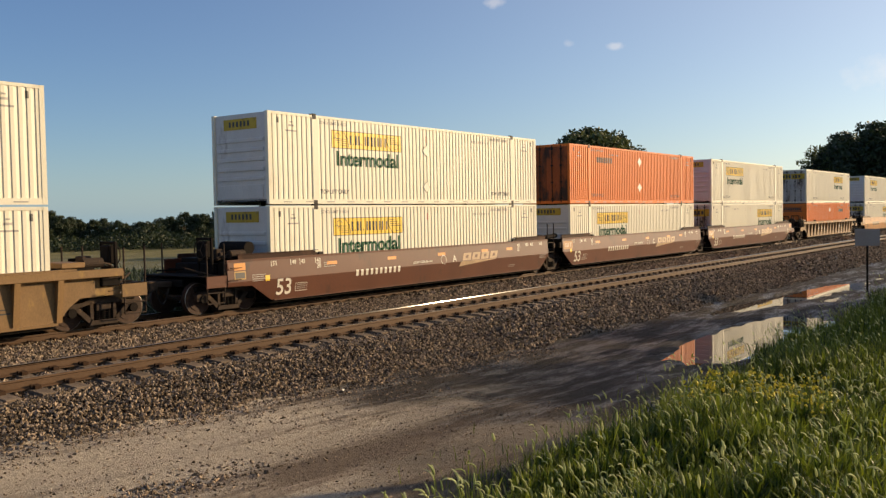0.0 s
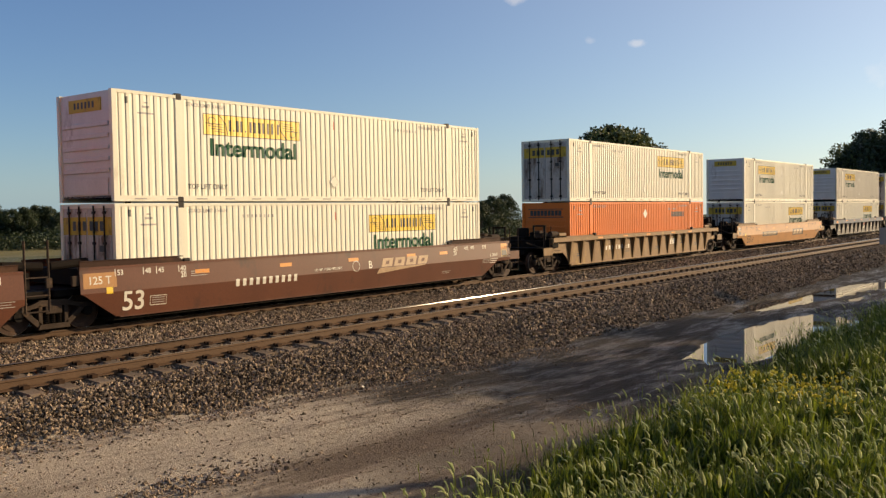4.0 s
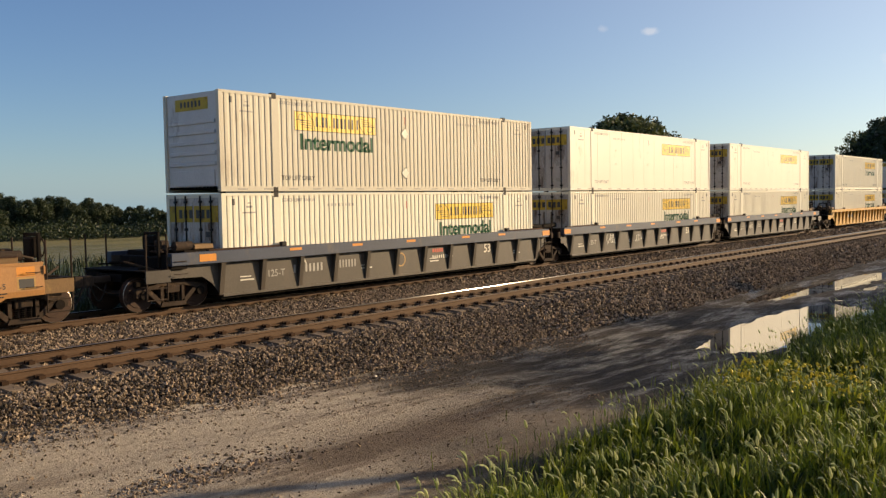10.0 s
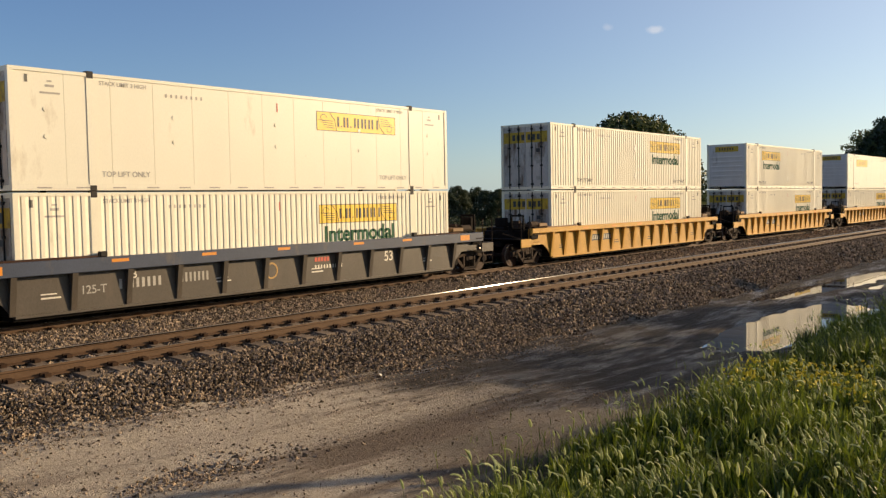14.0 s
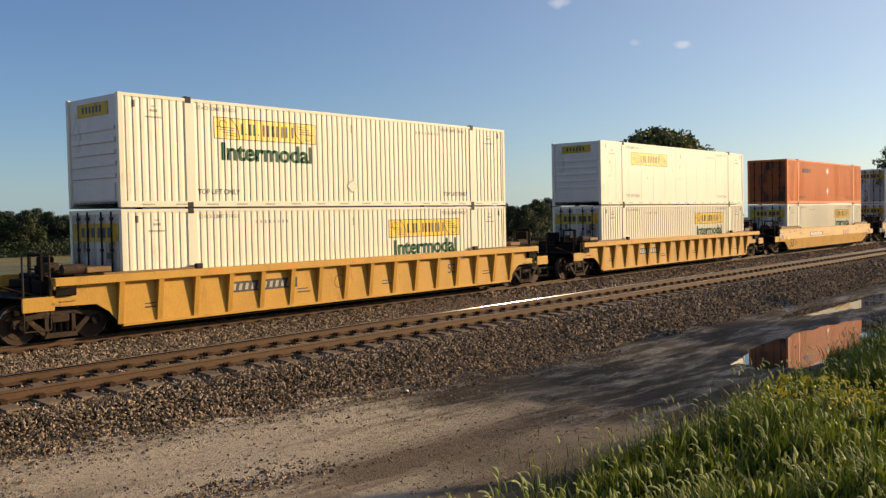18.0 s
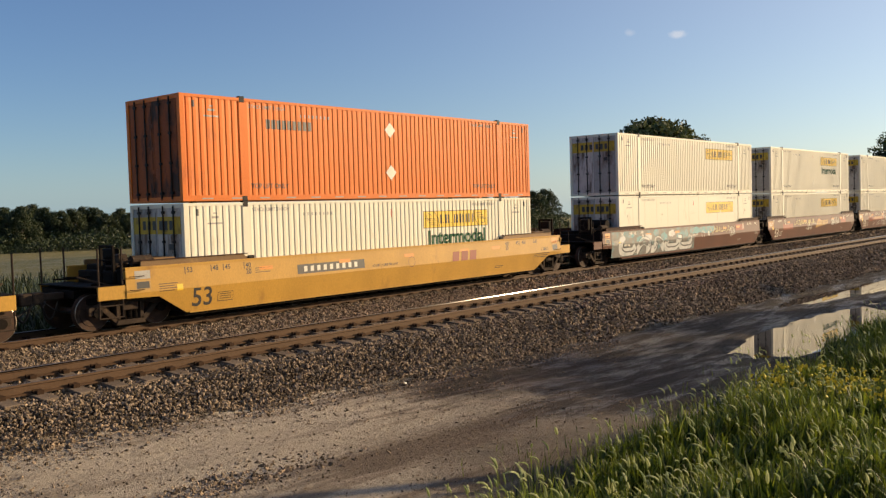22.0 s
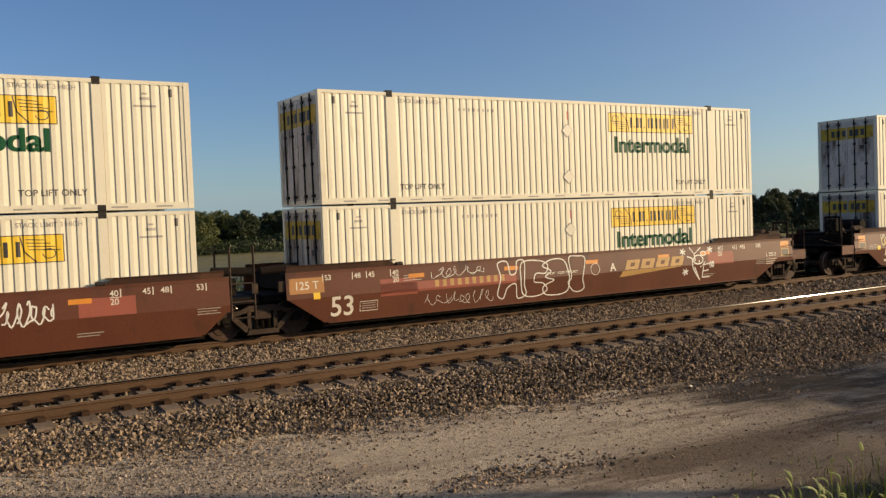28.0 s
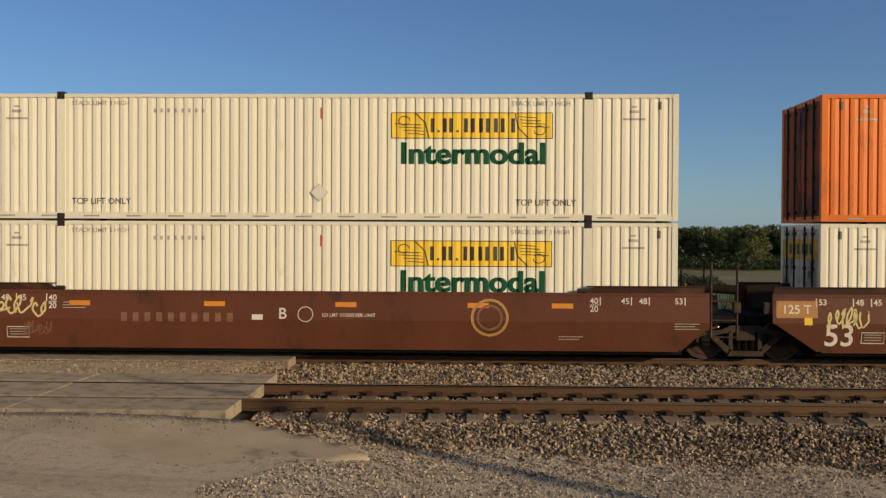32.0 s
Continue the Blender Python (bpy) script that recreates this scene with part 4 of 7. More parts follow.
def ribbed_side(car, skin, sill, ends):
    xl = -1.87 if ends[0] == "out" else -0.95
    xr = CL + (1.87 if ends[1] == "out" else 0.95)
    for s in (-1, 1):
        bm = bmesh.new()
        prism(bm, [(xl, 0.86), (-0.75, 0.84), (-0.42, 0.62), (-0.12, LOWZ), (CL + 0.12, LOWZ), (CL + 0.42, 0.62), (CL + 0.75, 0.84), (xr, 0.86), (xr, TOPZ - 0.1), (xl, TOPZ - 0.1)], min(s * 1.305, s * 1.335), max(s * 1.305, s * 1.335))
        box(bm, -0.1, CL + 0.1, min(s * 1.30, s * 1.40), max(s * 1.30, s * 1.40), LOWZ - 0.03, LOWZ + 0.035)
        side = part("side_wall", bm, skin, car)
        part("top_sill", boxes((xl, xr, min(s * 1.31, s * 1.53), max(s * 1.31, s * 1.53), TOPZ - (0.34 if skin is M_GREY else 0.2), TOPZ)), sill, car, bevel=0.012)
        me = rib_mesh(skin)
        n = 11 if skin is M_GREY else 15
        for i in range(n + 1):
            share("rib", me, side, (-0.15 + i * (CL + 0.3) / n, 0, 0), 0 if s < 0 else 180)
        for x0, x1 in ((-0.6, 1.98), (CL - 1.98, CL + 0.6)):
            part("guide_plate", boxes((x0, x1, min(s * 1.33, s * 1.46), max(s * 1.33, s * 1.46), TOPZ + 0.001, TOPZ + 0.05)), M_GUIDE if skin is M_GREY else M_RUSTY, side)
        for x in (2.02, CL - 2.22):
            part("lock_fitting", boxes((x, x + 0.2, min(s * 1.36, s * 1.5), max(s * 1.36, s * 1.5), TOPZ + 0.002, TOPZ + 0.14)), M_FITTING, side, bevel=0.02)


def end_gear(car, side, kind, skin):
    """Platform, ladders and coupler at an outer end, or the joint at a shared truck. side: -1 or +1."""
    ox = 0 if side < 0 else CL

    def bx(d0, d1, *r):
        a, b = ox + side * d0, ox + side * d1
        return (min(a, b), max(a, b), *r)
    part("bulkhead", boxes(bx(0.10, 0.22, -1.30, 1.30, 0.30, TOPZ - 0.12)), M_BLACK, car)
    if kind == "out":
        part("end_deck", boxes(bx(0.22, 1.85, -1.28, 1.28, 1.00, 1.10), bx(1.85, 2.75, -0.55, 0.55, 0.82, 1.02), bx(0.3, 1.6, -0.5, 0.5, 0.78, 1.0)), M_BLACK, car)
        for r in (bx(1.30, 1.84, -1.44, -1.0, 1.1, 1.50), bx(0.25, 1.25, -1.22, 0.1, 1.1, 1.60), bx(1.3, 1.8, -0.9, 1.0, 1.1, 1.44), bx(0.6, 1.5, 0.2, 1.1, 1.1, 1.58)):
            part("equipment_box", boxes(r), M_BLACK, car, bevel=0.02)
        for s in (-1, 1):
            part("step_panel", boxes(bx(1.86, 2.62, min(s * 1.46, s * 1.41), max(s * 1.46, s * 1.41), 0.78, 1.12)), M_RUSTY if skin is M_TAN else skin, car, bevel=0.01)
        P = lambda d, y, z: (ox + side * d, y, z)
        tower = (side < 0) == (skin is M_BROWN)

        def pole(name, p, q, r, m, seg=8):
            bm = bmesh.new(); rod(bm, P(*p), P(*q), r, seg)
            return part(name, bm, m, car)

        if tower and skin is M_BROWN:
            pole("air_reservoir", (0.62, -1.02, 1.86), (0.62, 0.15, 1.86), 0.20, M_BLACK, 16)
        else:
            part("hatch_box", boxes(bx(0.30, 0.95, -1.28, -0.2, 1.60, 1.74)), M_RUSTY if skin is not M_BROWN else M_TRUCK, car, bevel=0.02)
        part("reservoir_bracket", boxes(bx(0.50, 0.74, -0.85, -0.77, 1.58, 1.74), bx(0.50, 0.74, -0.12, -0.04, 1.58, 1.74)), M_BLACK, car)
        pole("brake_cylinder", (0.95, -1.12, 1.70), (1.50, -1.12, 1.70), 0.13, M_TRUCK, 14)
        pole("push_rod", (1.50, -1.12, 1.70), (1.86, -1.0, 1.62), 0.03, M_TRUCK, 6)
        part("brake_lever", boxes(bx(1.80, 1.88, -1.10, -0.55, 1.56, 1.60)), M_TRUCK, car, bevel=0.006)
        part("control_valve", boxes(bx(1.28, 1.56, -0.62, -0.28, 1.50, 1.86), bx(1.33, 1.50, -0.72, -0.62, 1.58, 1.76)), M_TRUCK, car, bevel=0.03)
        part("valve_bracket", boxes(bx(1.15, 1.70, -0.24, -0.18, 1.10, 1.80)), M_BLACK, car)
        part("crossover_plate", boxes(bx(1.90, 2.72, -1.36, 1.36, 1.10, 1.135)), M_BLACK, car, "dark steel crossover plate", bevel=0.01)
        if tower:
            # hand brake on its tower
            part("brake_tower", boxes(bx(1.98, 2.06, -1.02, -0.94, 1.12, 2.22), bx(1.98, 2.06, -0.42, -0.34, 1.12, 2.22), bx(1.98, 2.06, -0.94, -0.42, 2.14, 2.22), bx(1.98, 2.04, -0.94, -0.42, 1.46, 1.54)), M_BLACK, car, bevel=0.01)
            part("brake_box", boxes(bx(1.88, 2.14, -0.88, -0.48, 1.62, 2.12)), M_BLACK, car, bevel=0.04)
            pts = [(ox + side * 2.19, -0.68 + 0.26 * math.cos(t), 1.86 + 0.26 * math.sin(t)) for t in np.linspace(0, math.tau, 17)]
            bm = bmesh.new()
            for p, q in zip(pts, pts[1:]):
                rod(bm, p, q, 0.016, 6)
            for q in range(3):
                t = q * math.tau / 3
                rod(bm, P(2.19, -0.68, 1.86), (ox + side * 2.19, -0.68 + 0.26 * math.cos(t), 1.86 + 0.26 * math.sin(t)), 0.012, 6)
            part("brake_wheel", bm, M_TRUCK, car)
        else:
            part("ladder_frame", boxes(bx(1.98, 2.05, -1.20, -1.13, 1.12, 2.12), bx(1.98, 2.05, -0.62, -0.55, 1.12, 2.12), bx(1.98, 2.05, -1.13, -0.62, 2.05, 2.12), bx(1.99, 2.04, -1.13, -0.62, 1.72, 1.76), bx(1.99, 2.04, -1.13, -0.62, 1.40, 1.44)), M_BLACK, car, bevel=0.01)
            part("pipe_bracket", boxes(bx(0.95, 1.15, 0.3, 0.9, 1.58, 1.98)), M_BLACK, car, bevel=0.04)
        for q, (y, z0, z1) in enumerate(((-0.95, 1.16, 1.16), (0.3, 1.22, 1.30), (0.75, 1.18, 1.24))):
            pole("air_pipe", (0.3, y, z0), (2.5, y + 0.1 * q, z1), 0.025, M_BLACK, 6)
        for z in (0.98, 1.32):
            bm = bmesh.new()
            for p, q in (((1.42, -1.50, z), (1.42, -1.57, z)), ((1.78, -1.50, z), (1.78, -1.57, z)), ((1.42, -1.57, z), (1.78, -1.57, z))):
                rod(bm, P(*p), P(*q), 0.011, 5)
            part("grab_iron", bm, M_TRUCK, car)
        part("hinge_plate", boxes(bx(1.84, 1.90, -1.50, -1.36, 1.26, 1.46)), skin, car, bevel=0.012)
        part("pivot_casting", boxes(bx(1.86, 2.60, -0.95, -0.5, 0.66, 0.82)), M_BLACK, car, bevel=0.03)
        part("far_sill", boxes(bx(1.86, 2.62, 0.6, 1.36, 0.80, 1.05)), M_BLACK, car, bevel=0.02)
        bm = bmesh.new()
        rod(bm, (ox + side * 1.9, -1.15, 1.05), (ox + side * 2.7, -0.6, 1.35), 0.03, 6)
        part("uncoupling_lever", bm, M_TRUCK, car)
        for d in (1.95, 2.58):
            for s in (-1, 1):
                bm = bmesh.new()
                rod(bm, (ox + side * d, s * 1.43, 0.62), (ox + side * d, s * 1.43, 2.06), 0.024, 6)
                part("handrail", bm, M_TRUCK, car)
        for s in (-1, 1):
            bm = bmesh.new()
            for z in (0.34, 0.64):
                rod(bm, (ox + side * 1.95, s * 1.43, z), (ox + side * 2.58, s * 1.43, z), 0.018, 6)
            for d in (1.95, 2.58):
                rod(bm, (ox + side * d, s * 1.43, 0.34), (ox + side * d, s * 1.43, 0.70), 0.018, 6)
            part("sill_step", bm, M_TRUCK, car, "bare steel step")
        bm = bmesh.new()
        box(bm, *bx(2.75, 3.30, -0.09, 0.09, 0.80, 0.98))
        box(bm, *bx(3.30, 3.62, -0.17, 0.15, 0.72, 1.02))
        part("coupler", bm, M_TRUCK, car, bevel=0.03)
        bm = bmesh.new()
        prev = None
        for i in range(11):
            a = math.pi * i / 10
            c = Vector((ox + side * (3.05 + 0.45 * i / 10), -0.32, 0.78 - 0.42 * math.sin(a)))
            n1 = Vector((math.cos(a) * 0.42 * math.pi, 0, side * 0.45)).normalized()
            cur = [bm.verts.new(c + 0.03 * (n1 * math.cos(k) + Vector((0, 1, 0)) * math.sin(k))) for k in (0, 1.05, 2.09, 3.14, 4.19, 5.24)]
            if prev:
                for k in range(6):
                    bm.faces.new((prev[k], prev[(k + 1) % 6], cur[(k + 1) % 6], cur[k]))
            prev = cur
        part("brake_hose", bm, M_FITTING, car)
        bm = bmesh.new()
        for q in range(6):
            rod(bm, P(2.3 + 0.2 * q, -0.5, 0.80 - 0.30 * math.sin(math.pi * q / 6)), P(2.5 + 0.2 * q, -0.5, 0.80 - 0.30 * math.sin(math.pi * (q + 1) / 6)), 0.018, 6)
        part("release_cable", bm, M_FITTING, car)
    else:
        part("end_deck", boxes(bx(0.22, 1.55, -1.05, 1.05, 0.86, 1.02), bx(0.3, 0.9, -1.30, 1.30, 1.1, 1.5)), M_BLACK, car)
        part("joint_casting", boxes(bx(0.9, 1.62, -0.4, 0.4, 0.66, 0.95)), M_TRUCK, car, bevel=0.03)
        if side > 0:
            for s in (-1, 1):
                for d in (0.72, 1.30):
                    bm = bmesh.new()
                    rod(bm, (ox + d, s * 1.43, 0.55), (ox + d, s * 1.43, 2.26), 0.028, 6)
                    part("handrail", bm, M_TRUCK, car)
                for z in (0.57, 0.95, 1.38):
                    bm = bmesh.new()
                    rod(bm, (ox + 0.72, s * 1.43, z), (ox + 1.30, s * 1.43, z), 0.02, 6)
                    part("ladder_rung", bm, M_TRUCK, car)
                part("latch_plate", boxes((ox + 1.22, ox + 1.38, s * 1.43 - 0.04, s * 1.43 + 0.04, 1.12, 1.36)), M_TRUCK, car, bevel=0.012)
        else:
            part("latch_plate", boxes((-1.30, -1.10, -1.42, -1.34, 1.10, 1.36)), M_TRUCK, car, bevel=0.012)
        bm = bmesh.new()
        rod(bm, (ox + side * 0.5, -0.75, 1.66), (ox + side * 1.5, -0.75, 1.60), 0.11, 10)
        part("air_pipe", bm, M_BLACK, car)


def scrawl(x0, x1, z0, z1, n, w, y, seed):
    """Cursive sprayed loops that spell nothing, one mesh each."""
    r = random.Random(seed)
    out = []
    for k in range(n):
        a, b = x0 + (x1 - x0) * k / n, x0 + (x1 - x0) * (k + 0.95) / n
        loops, ph, lean = r.choice((1, 1.5, 2)), r.uniform(0, 6.28), r.uniform(0.1, 0.35)
        lo, hi = z0 + (z1 - z0) * r.uniform(0, 0.25), z1 - (z1 - z0) * r.uniform(0, 0.3)
        curl = (b - a) * r.uniform(0.18, 0.42)
        pts = []
        for q in range(26):
            f = q / 25
            t = ph + f * loops * math.tau
            z = (lo + hi) / 2 + (hi - lo) / 2 * math.sin(t) * (0.75 + 0.25 * math.cos(2.3 * t + ph))
            x = a + (b - a) * f + curl * math.cos(t) + lean * (z - z0)
            pts.append((min(max(x, x0), x1), min(max(z, z0), z1)))
        bm = bmesh.new()
        ribbon(bm, pts, w, y)
        out.append(bm)
    return out


def spline(ks, closed=False):
    """Points along a smooth curve through a few knots."""
    n, pts = len(ks), []
    for i in range(n if closed else n - 1):
        p = [ks[(i + d) % n] if closed else ks[min(max(i + d, 0), n - 1)] for d in (-1, 0, 1, 2)]
        for j in range(6):
            t = j / 6
            pts.append(tuple(0.5 * (2 * p[1][c] + (p[2][c] - p[0][c]) * t + (2 * p[0][c] - 5 * p[1][c] + 4 * p[2][c] - p[3][c]) * t * t + (3 * p[1][c] - p[0][c] - 3 * p[2][c] + p[3][c]) * t ** 3) for c in (0, 1)))
    return pts + [pts[0] if closed else tuple(ks[-1])]


# strokes of thick sprayed forms, each in a cell one wide and one high
FORMS = (
    ((-0.46, 0.62), (-0.42, 0.28), (-0.10, 0.10), (0.25, 0.14), (0.46, 0.44)),
    ((-0.40, 0.10), (-0.20, 0.52), (0.10, 0.62), (0.38, 0.34), (0.20, 0.12)),
    ((-0.46, 0.10), (-0.22, 0.22), (-0.10, 0.60), (0.18, 0.52), (0.44, 0.10)),
    ((-0.34, 0.60), (-0.44, 0.22), (-0.05, 0.10), (0.38, 0.22), (0.44, 0.56)),
    ((-0.40, 0.78), (-0.38, 0.26), (0.02, 0.10), (0.44, 0.20), (0.36, 0.58)),
)
# closed outlines of balloon forms in the same cell
BALLOONS = (
    ((-0.50, 0.60), (-0.42, 0.95), (0.10, 0.98), (0.48, 0.86), (0.40, 0.62), (0.05, 0.62), (-0.02, 0.40), (0.30, 0.34), (0.46, 0.14), (0.10, 0.0), (-0.40, 0.08)),
    ((-0.46, 0.04), (-0.42, 0.60), (-0.50, 0.92), (-0.20, 1.0), (-0.12, 0.62), (0.16, 0.70), (0.30, 0.98), (0.50, 0.86), (0.40, 0.40), (0.48, 0.04), (0.16, 0.0), (0.06, 0.34), (-0.14, 0.30), (-0.20, 0.0)),
    ((-0.30, 0.02), (-0.24, 0.56), (-0.36, 0.72), (-0.10, 0.98), (0.26, 0.92), (0.20, 0.60), (0.32, 0.06), (0.02, -0.02)),
    ((-0.44, 0.08), (-0.36, 0.86), (0.10, 0.98), (0.50, 0.82), (0.20, 0.66), (0.42, 0.50), (0.10, 0.40), (0.48, 0.24), (0.34, 0.0)),
)


def blob_patch(bm, x, z, rx, rz, y, seed, lo, hi):
    r = random.Random(seed)
    m = 14
    vs = []
    for i in range(m):
        a = i * math.tau / m
        k = r.uniform(0.7, 1.15)
        zz = min(max(z + rz * k * math.sin(a), lo), hi)
        vs.append(bm.verts.new((x + rx * k * math.cos(a), y(zz), zz)))
    bm.faces.new(vs)


def car_marks(car, spec):
    """Numbers, decals, painted bars and sprayed strokes on the near side."""
    flat = spec["kind"] == "flat"
    lay = lambda up: (lambda z: (-1.49 + 0.045 * max(0, (z - 0.90) / 0.64) + 0.085 * max(0, (0.90 - z) / 0.64) if flat else -1.336) - up)
    pale = M_DECAL if spec["skin"] not in (M_YCAR, M_TAN, M_RUSTY) else M_DARK

    def seat(bm, up=0.004):
        for v in bm.verts:
            v.co.y = lay(up)(v.co.z)
        return bm

    def plate(x0, x1, z0, z1, up=0.003, slant=0.0):
        bm = bmesh.new()
        zs = sorted({z0, z1, *([0.90] if z0 < 0.90 < z1 else [])})
        vs = [[bm.verts.new((x + slant * (z - z0), lay(up)(z), z)) for x in (x0, x1)] for z in zs]
        for a, b in zip(vs, vs[1:]):
            bm.faces.new((a[0], a[1], b[1], b[0]))
        return bm

    if flat:
        part("load_length_number", seat(word_bm("53", 0.48, 0.02, 0.40, 0)), pale, car, "painted number 53")
        for txt, x in (("53", -0.1), ("48", 0.72), ("45", 1.12), ("40", 1.82), ("40", CL - 2.0), ("45", CL - 1.3), ("48", CL - 0.9), ("53", CL - 0.1)):
            part("length_mark", seat(word_bm(txt, 0.13, x, 1.31, 0)), pale, car)
            part("length_tick", plate(x - 0.06 if x < 8 else x + 0.22, x - 0.035 if x < 8 else x + 0.245, 1.28, 1.46), pale, car)
        for x in (1.82, CL - 2.0):
            part("length_mark", seat(word_bm("20", 0.13, x, 1.13, 0)), pale, car)
            part("length_tick", plate(x, x + 0.2, 1.275, 1.292), pale, car)
        if "note" in spec and spec["ends"][0] != "out":
            part("capacity_plate", plate(-1.04, -0.12, 1.02, 1.40), M_TAN, car, "amber capacity plate")
            part("capacity_print", seat(word_bm("125 T", 0.19, -0.92, 1.12, 0), 0.006), M_DECAL, car)
        if spec["ends"][1] == "out":
            part("brake_note", seat(word_bm("L 200-5", 0.12, CL + 0.42, 0.98, 0)), pale, car)
            for i in range(3):
                part("fine_print", plate(CL + 0.42, CL + 0.98 - 0.08 * i, 0.86 - 0.075 * i, 0.89 - 0.075 * i), pale, car)
            part("notice_plate", plate(CL + 1.22, CL + 1.66, 1.24, 1.46), M_REFLECT, car, "amber notice plate")
            part("label_frame", plate(CL + 1.22, CL + 1.66, 0.93, 1.22, 0.0025), M_GOLD, car)
            part("label_face", plate(CL + 1.26, CL + 1.62, 0.97, 1.18, 0.004), M_DARK, car)
        at_note, at_letter, at_ring = spec.get("places", (6.85, 9.35, 8.75))
        part("load_limit_note", seat(word_bm("LD LMT 115500 PER UNIT", 0.075, at_note, 0.98, 0)), pale, car)
        if spec["skin"] is M_BROWN :
            part("unit_letter", seat(word_bm(spec["letter"], 0.24, at_letter, 0.93, 0)), pale, car)
        bm = bmesh.new()
        ribbon(bm, [(at_ring + 0.17 * math.cos(i * math.tau / 16), 1.03 + 0.17 * math.sin(i * math.tau / 16)) for i in range(17)], 0.018, lay(0.004))
        part("plate_ring", bm, pale if spec["skin"] is M_BROWN else M_DIM, car)
        for x, z, k in ((-0.95, 1.06, 4), (2.15, 1.26, 3), (CL - 0.1, 0.86, 3), (CL - 2.7, 0.55, 2), (0.92, 0.64, 3)):
            for i in range(k):
                if x == -0.95 and spec["ends"][0] != "out":
                    continue
                w = 0.38 if x == 0.92 else 0.55 - 0.09 * (i % 2)
                part("fine_print", plate(x, x + w, z - i * 0.06, z - i * 0.06 + 0.018), M_FADED if pale is M_DECAL else pale, car)
        if spec["ends"][0] == "out":
            part("notice_plate", plate(-1.62, -1.18, 1.24, 1.45), M_REFLECT if spec["skin"] is M_BROWN else M_FADED, car, "amber notice plate")
            part("label_frame", plate(-1.62, -1.18, 0.96, 1.21, 0.0025), M_GOLD, car)
            part("label_face", plate(-1.58, -1.22, 1.0, 1.17, 0.004), M_DARK, car)
        bm = bmesh.new()
        ribbon(bm, [(0.86, 0.46), (1.36, 0.46), (1.36, 0.70), (0.86, 0.70), (0.86, 0.46)], 0.018, lay(0.0045))
        part("print_frame", bm, pale, car)
        part("yellow_square", plate(-0.42, -0.24, 0.86, 1.03), M_YELLOW, car, "small yellow square")
    else:
        part("load_length_number", word_bm("53", 0.32, 12.55, 0.78, -1.340), pale, car, "painted number 53")
        if spec["skin"] is M_GREY:
            part("capacity_print", word_bm("125-T", 0.20, 1.55, 0.66, -1.340), M_FADED, car, "stencilled capacity")
            part("unit_letter", word_bm(spec["letter"], 0.2, 2.95, 0.95, -1.340), M_DECAL, car)
            for x in (-0.98, CL + 0.42):
                part("notice_plate", boxes((x, x + 0.56, -1.535, -1.5295, 1.27, 1.47)), M_REFLECT, car, "amber notice plate")
        for x in (0.55, 5.6, 9.2, 14.6):
            part("fine_print", plate(x, x + 0.5, 0.62, 0.66), pale, car)
            part("fine_print", plate(x, x + 0.4, 0.72, 0.75), pale, car)
    for x in ((2.3, 5.4, 8.4, 11.4, 13.3) if flat else (2.3, 5.0, 7.7, 10.9, 13.3)):
        bm = plate(x, x + 0.48, 1.20, 1.31) if flat else boxes((x, x + 0.48, -1.534, -1.5295, 1.40, 1.48))
        part("reflector", bm, M_REFLECT, car, "amber reflector")
    for m in spec.get("marks", ()):
        kind, x0, x1, z0, z1, col = m[:6]
        if kind == "plate":
            part("paint_patch", plate(x0, x1, z0, z1, 0.0025), col, car, "painted patch")
        elif kind == "bars":
            n, slant = m[6], m[7]
            for i in range(n):
                w = (x1 - x0) / n
                part("painted_bar", plate(x0 + i * w, x0 + i * w + w * (0.74 if n < 8 else 0.5), z0, z1, 0.005, slant), col, car)
        elif kind == "scrawl":
            for bm in scrawl(x0, x1, z0, z1, m[6], m[7], lay(0.0065), m[8]):
                part("sprayed_stroke", bm, col, car, "sprayed stroke")
        elif kind == "mural":
            r = random.Random(m[8])
            n = m[6]
            part("sprayed_field", plate(x0 - 0.75, x1 + 0.35, LOWZ + 0.06, TOPZ - 0.06, 0.0022), M_MURAL, car, "grey and teal sprayed field")
            w = (x1 - x0) / n
            for i in range(9):
                bm = bmesh.new()
                blob_patch(bm, x0 + (x1 - x0) * (i + 0.3) / 9, r.uniform(1.05, 1.38), r.uniform(0.2, 0.42), r.uniform(0.10, 0.24), lay(0.0028 + 0.00008 * i), 80 + i, LOWZ + 0.1, TOPZ - 0.08)
                part("sprayed_cloud", bm, M_TEAL if i % 3 else M_SILVER, car, "teal sprayed cloud")
            for i in range(n):
                cx = x0 + w * (i + 0.5)
                pts = [(cx + w * u, z0 + (z1 - z0) * v) for u, v in spline(FORMS[i % 5])]
                for name, off, m_, wide, up in (("letter_outline", 0.06, M_DARK, 0.46, 0.0042), ("sprayed_letter", 0.0, M_PALE, 0.37, 0.0052), ("letter_counter", 0.10, M_DARK, 0.06, 0.0060)):
                    bm = bmesh.new()
                    ribbon(bm, [(p[0] + off, max(p[1] + off * 0.5, LOWZ + 0.27)) for p in (pts if name != "letter_counter" else pts[4:-4])], wide, lay(up + 0.0001 * i))
                    part(name, bm, m_, car, "pale sprayed letter form" if name == "sprayed_letter" else "")
        elif kind == "bubble":
            n = m[6]
            w = (x1 - x0) / n
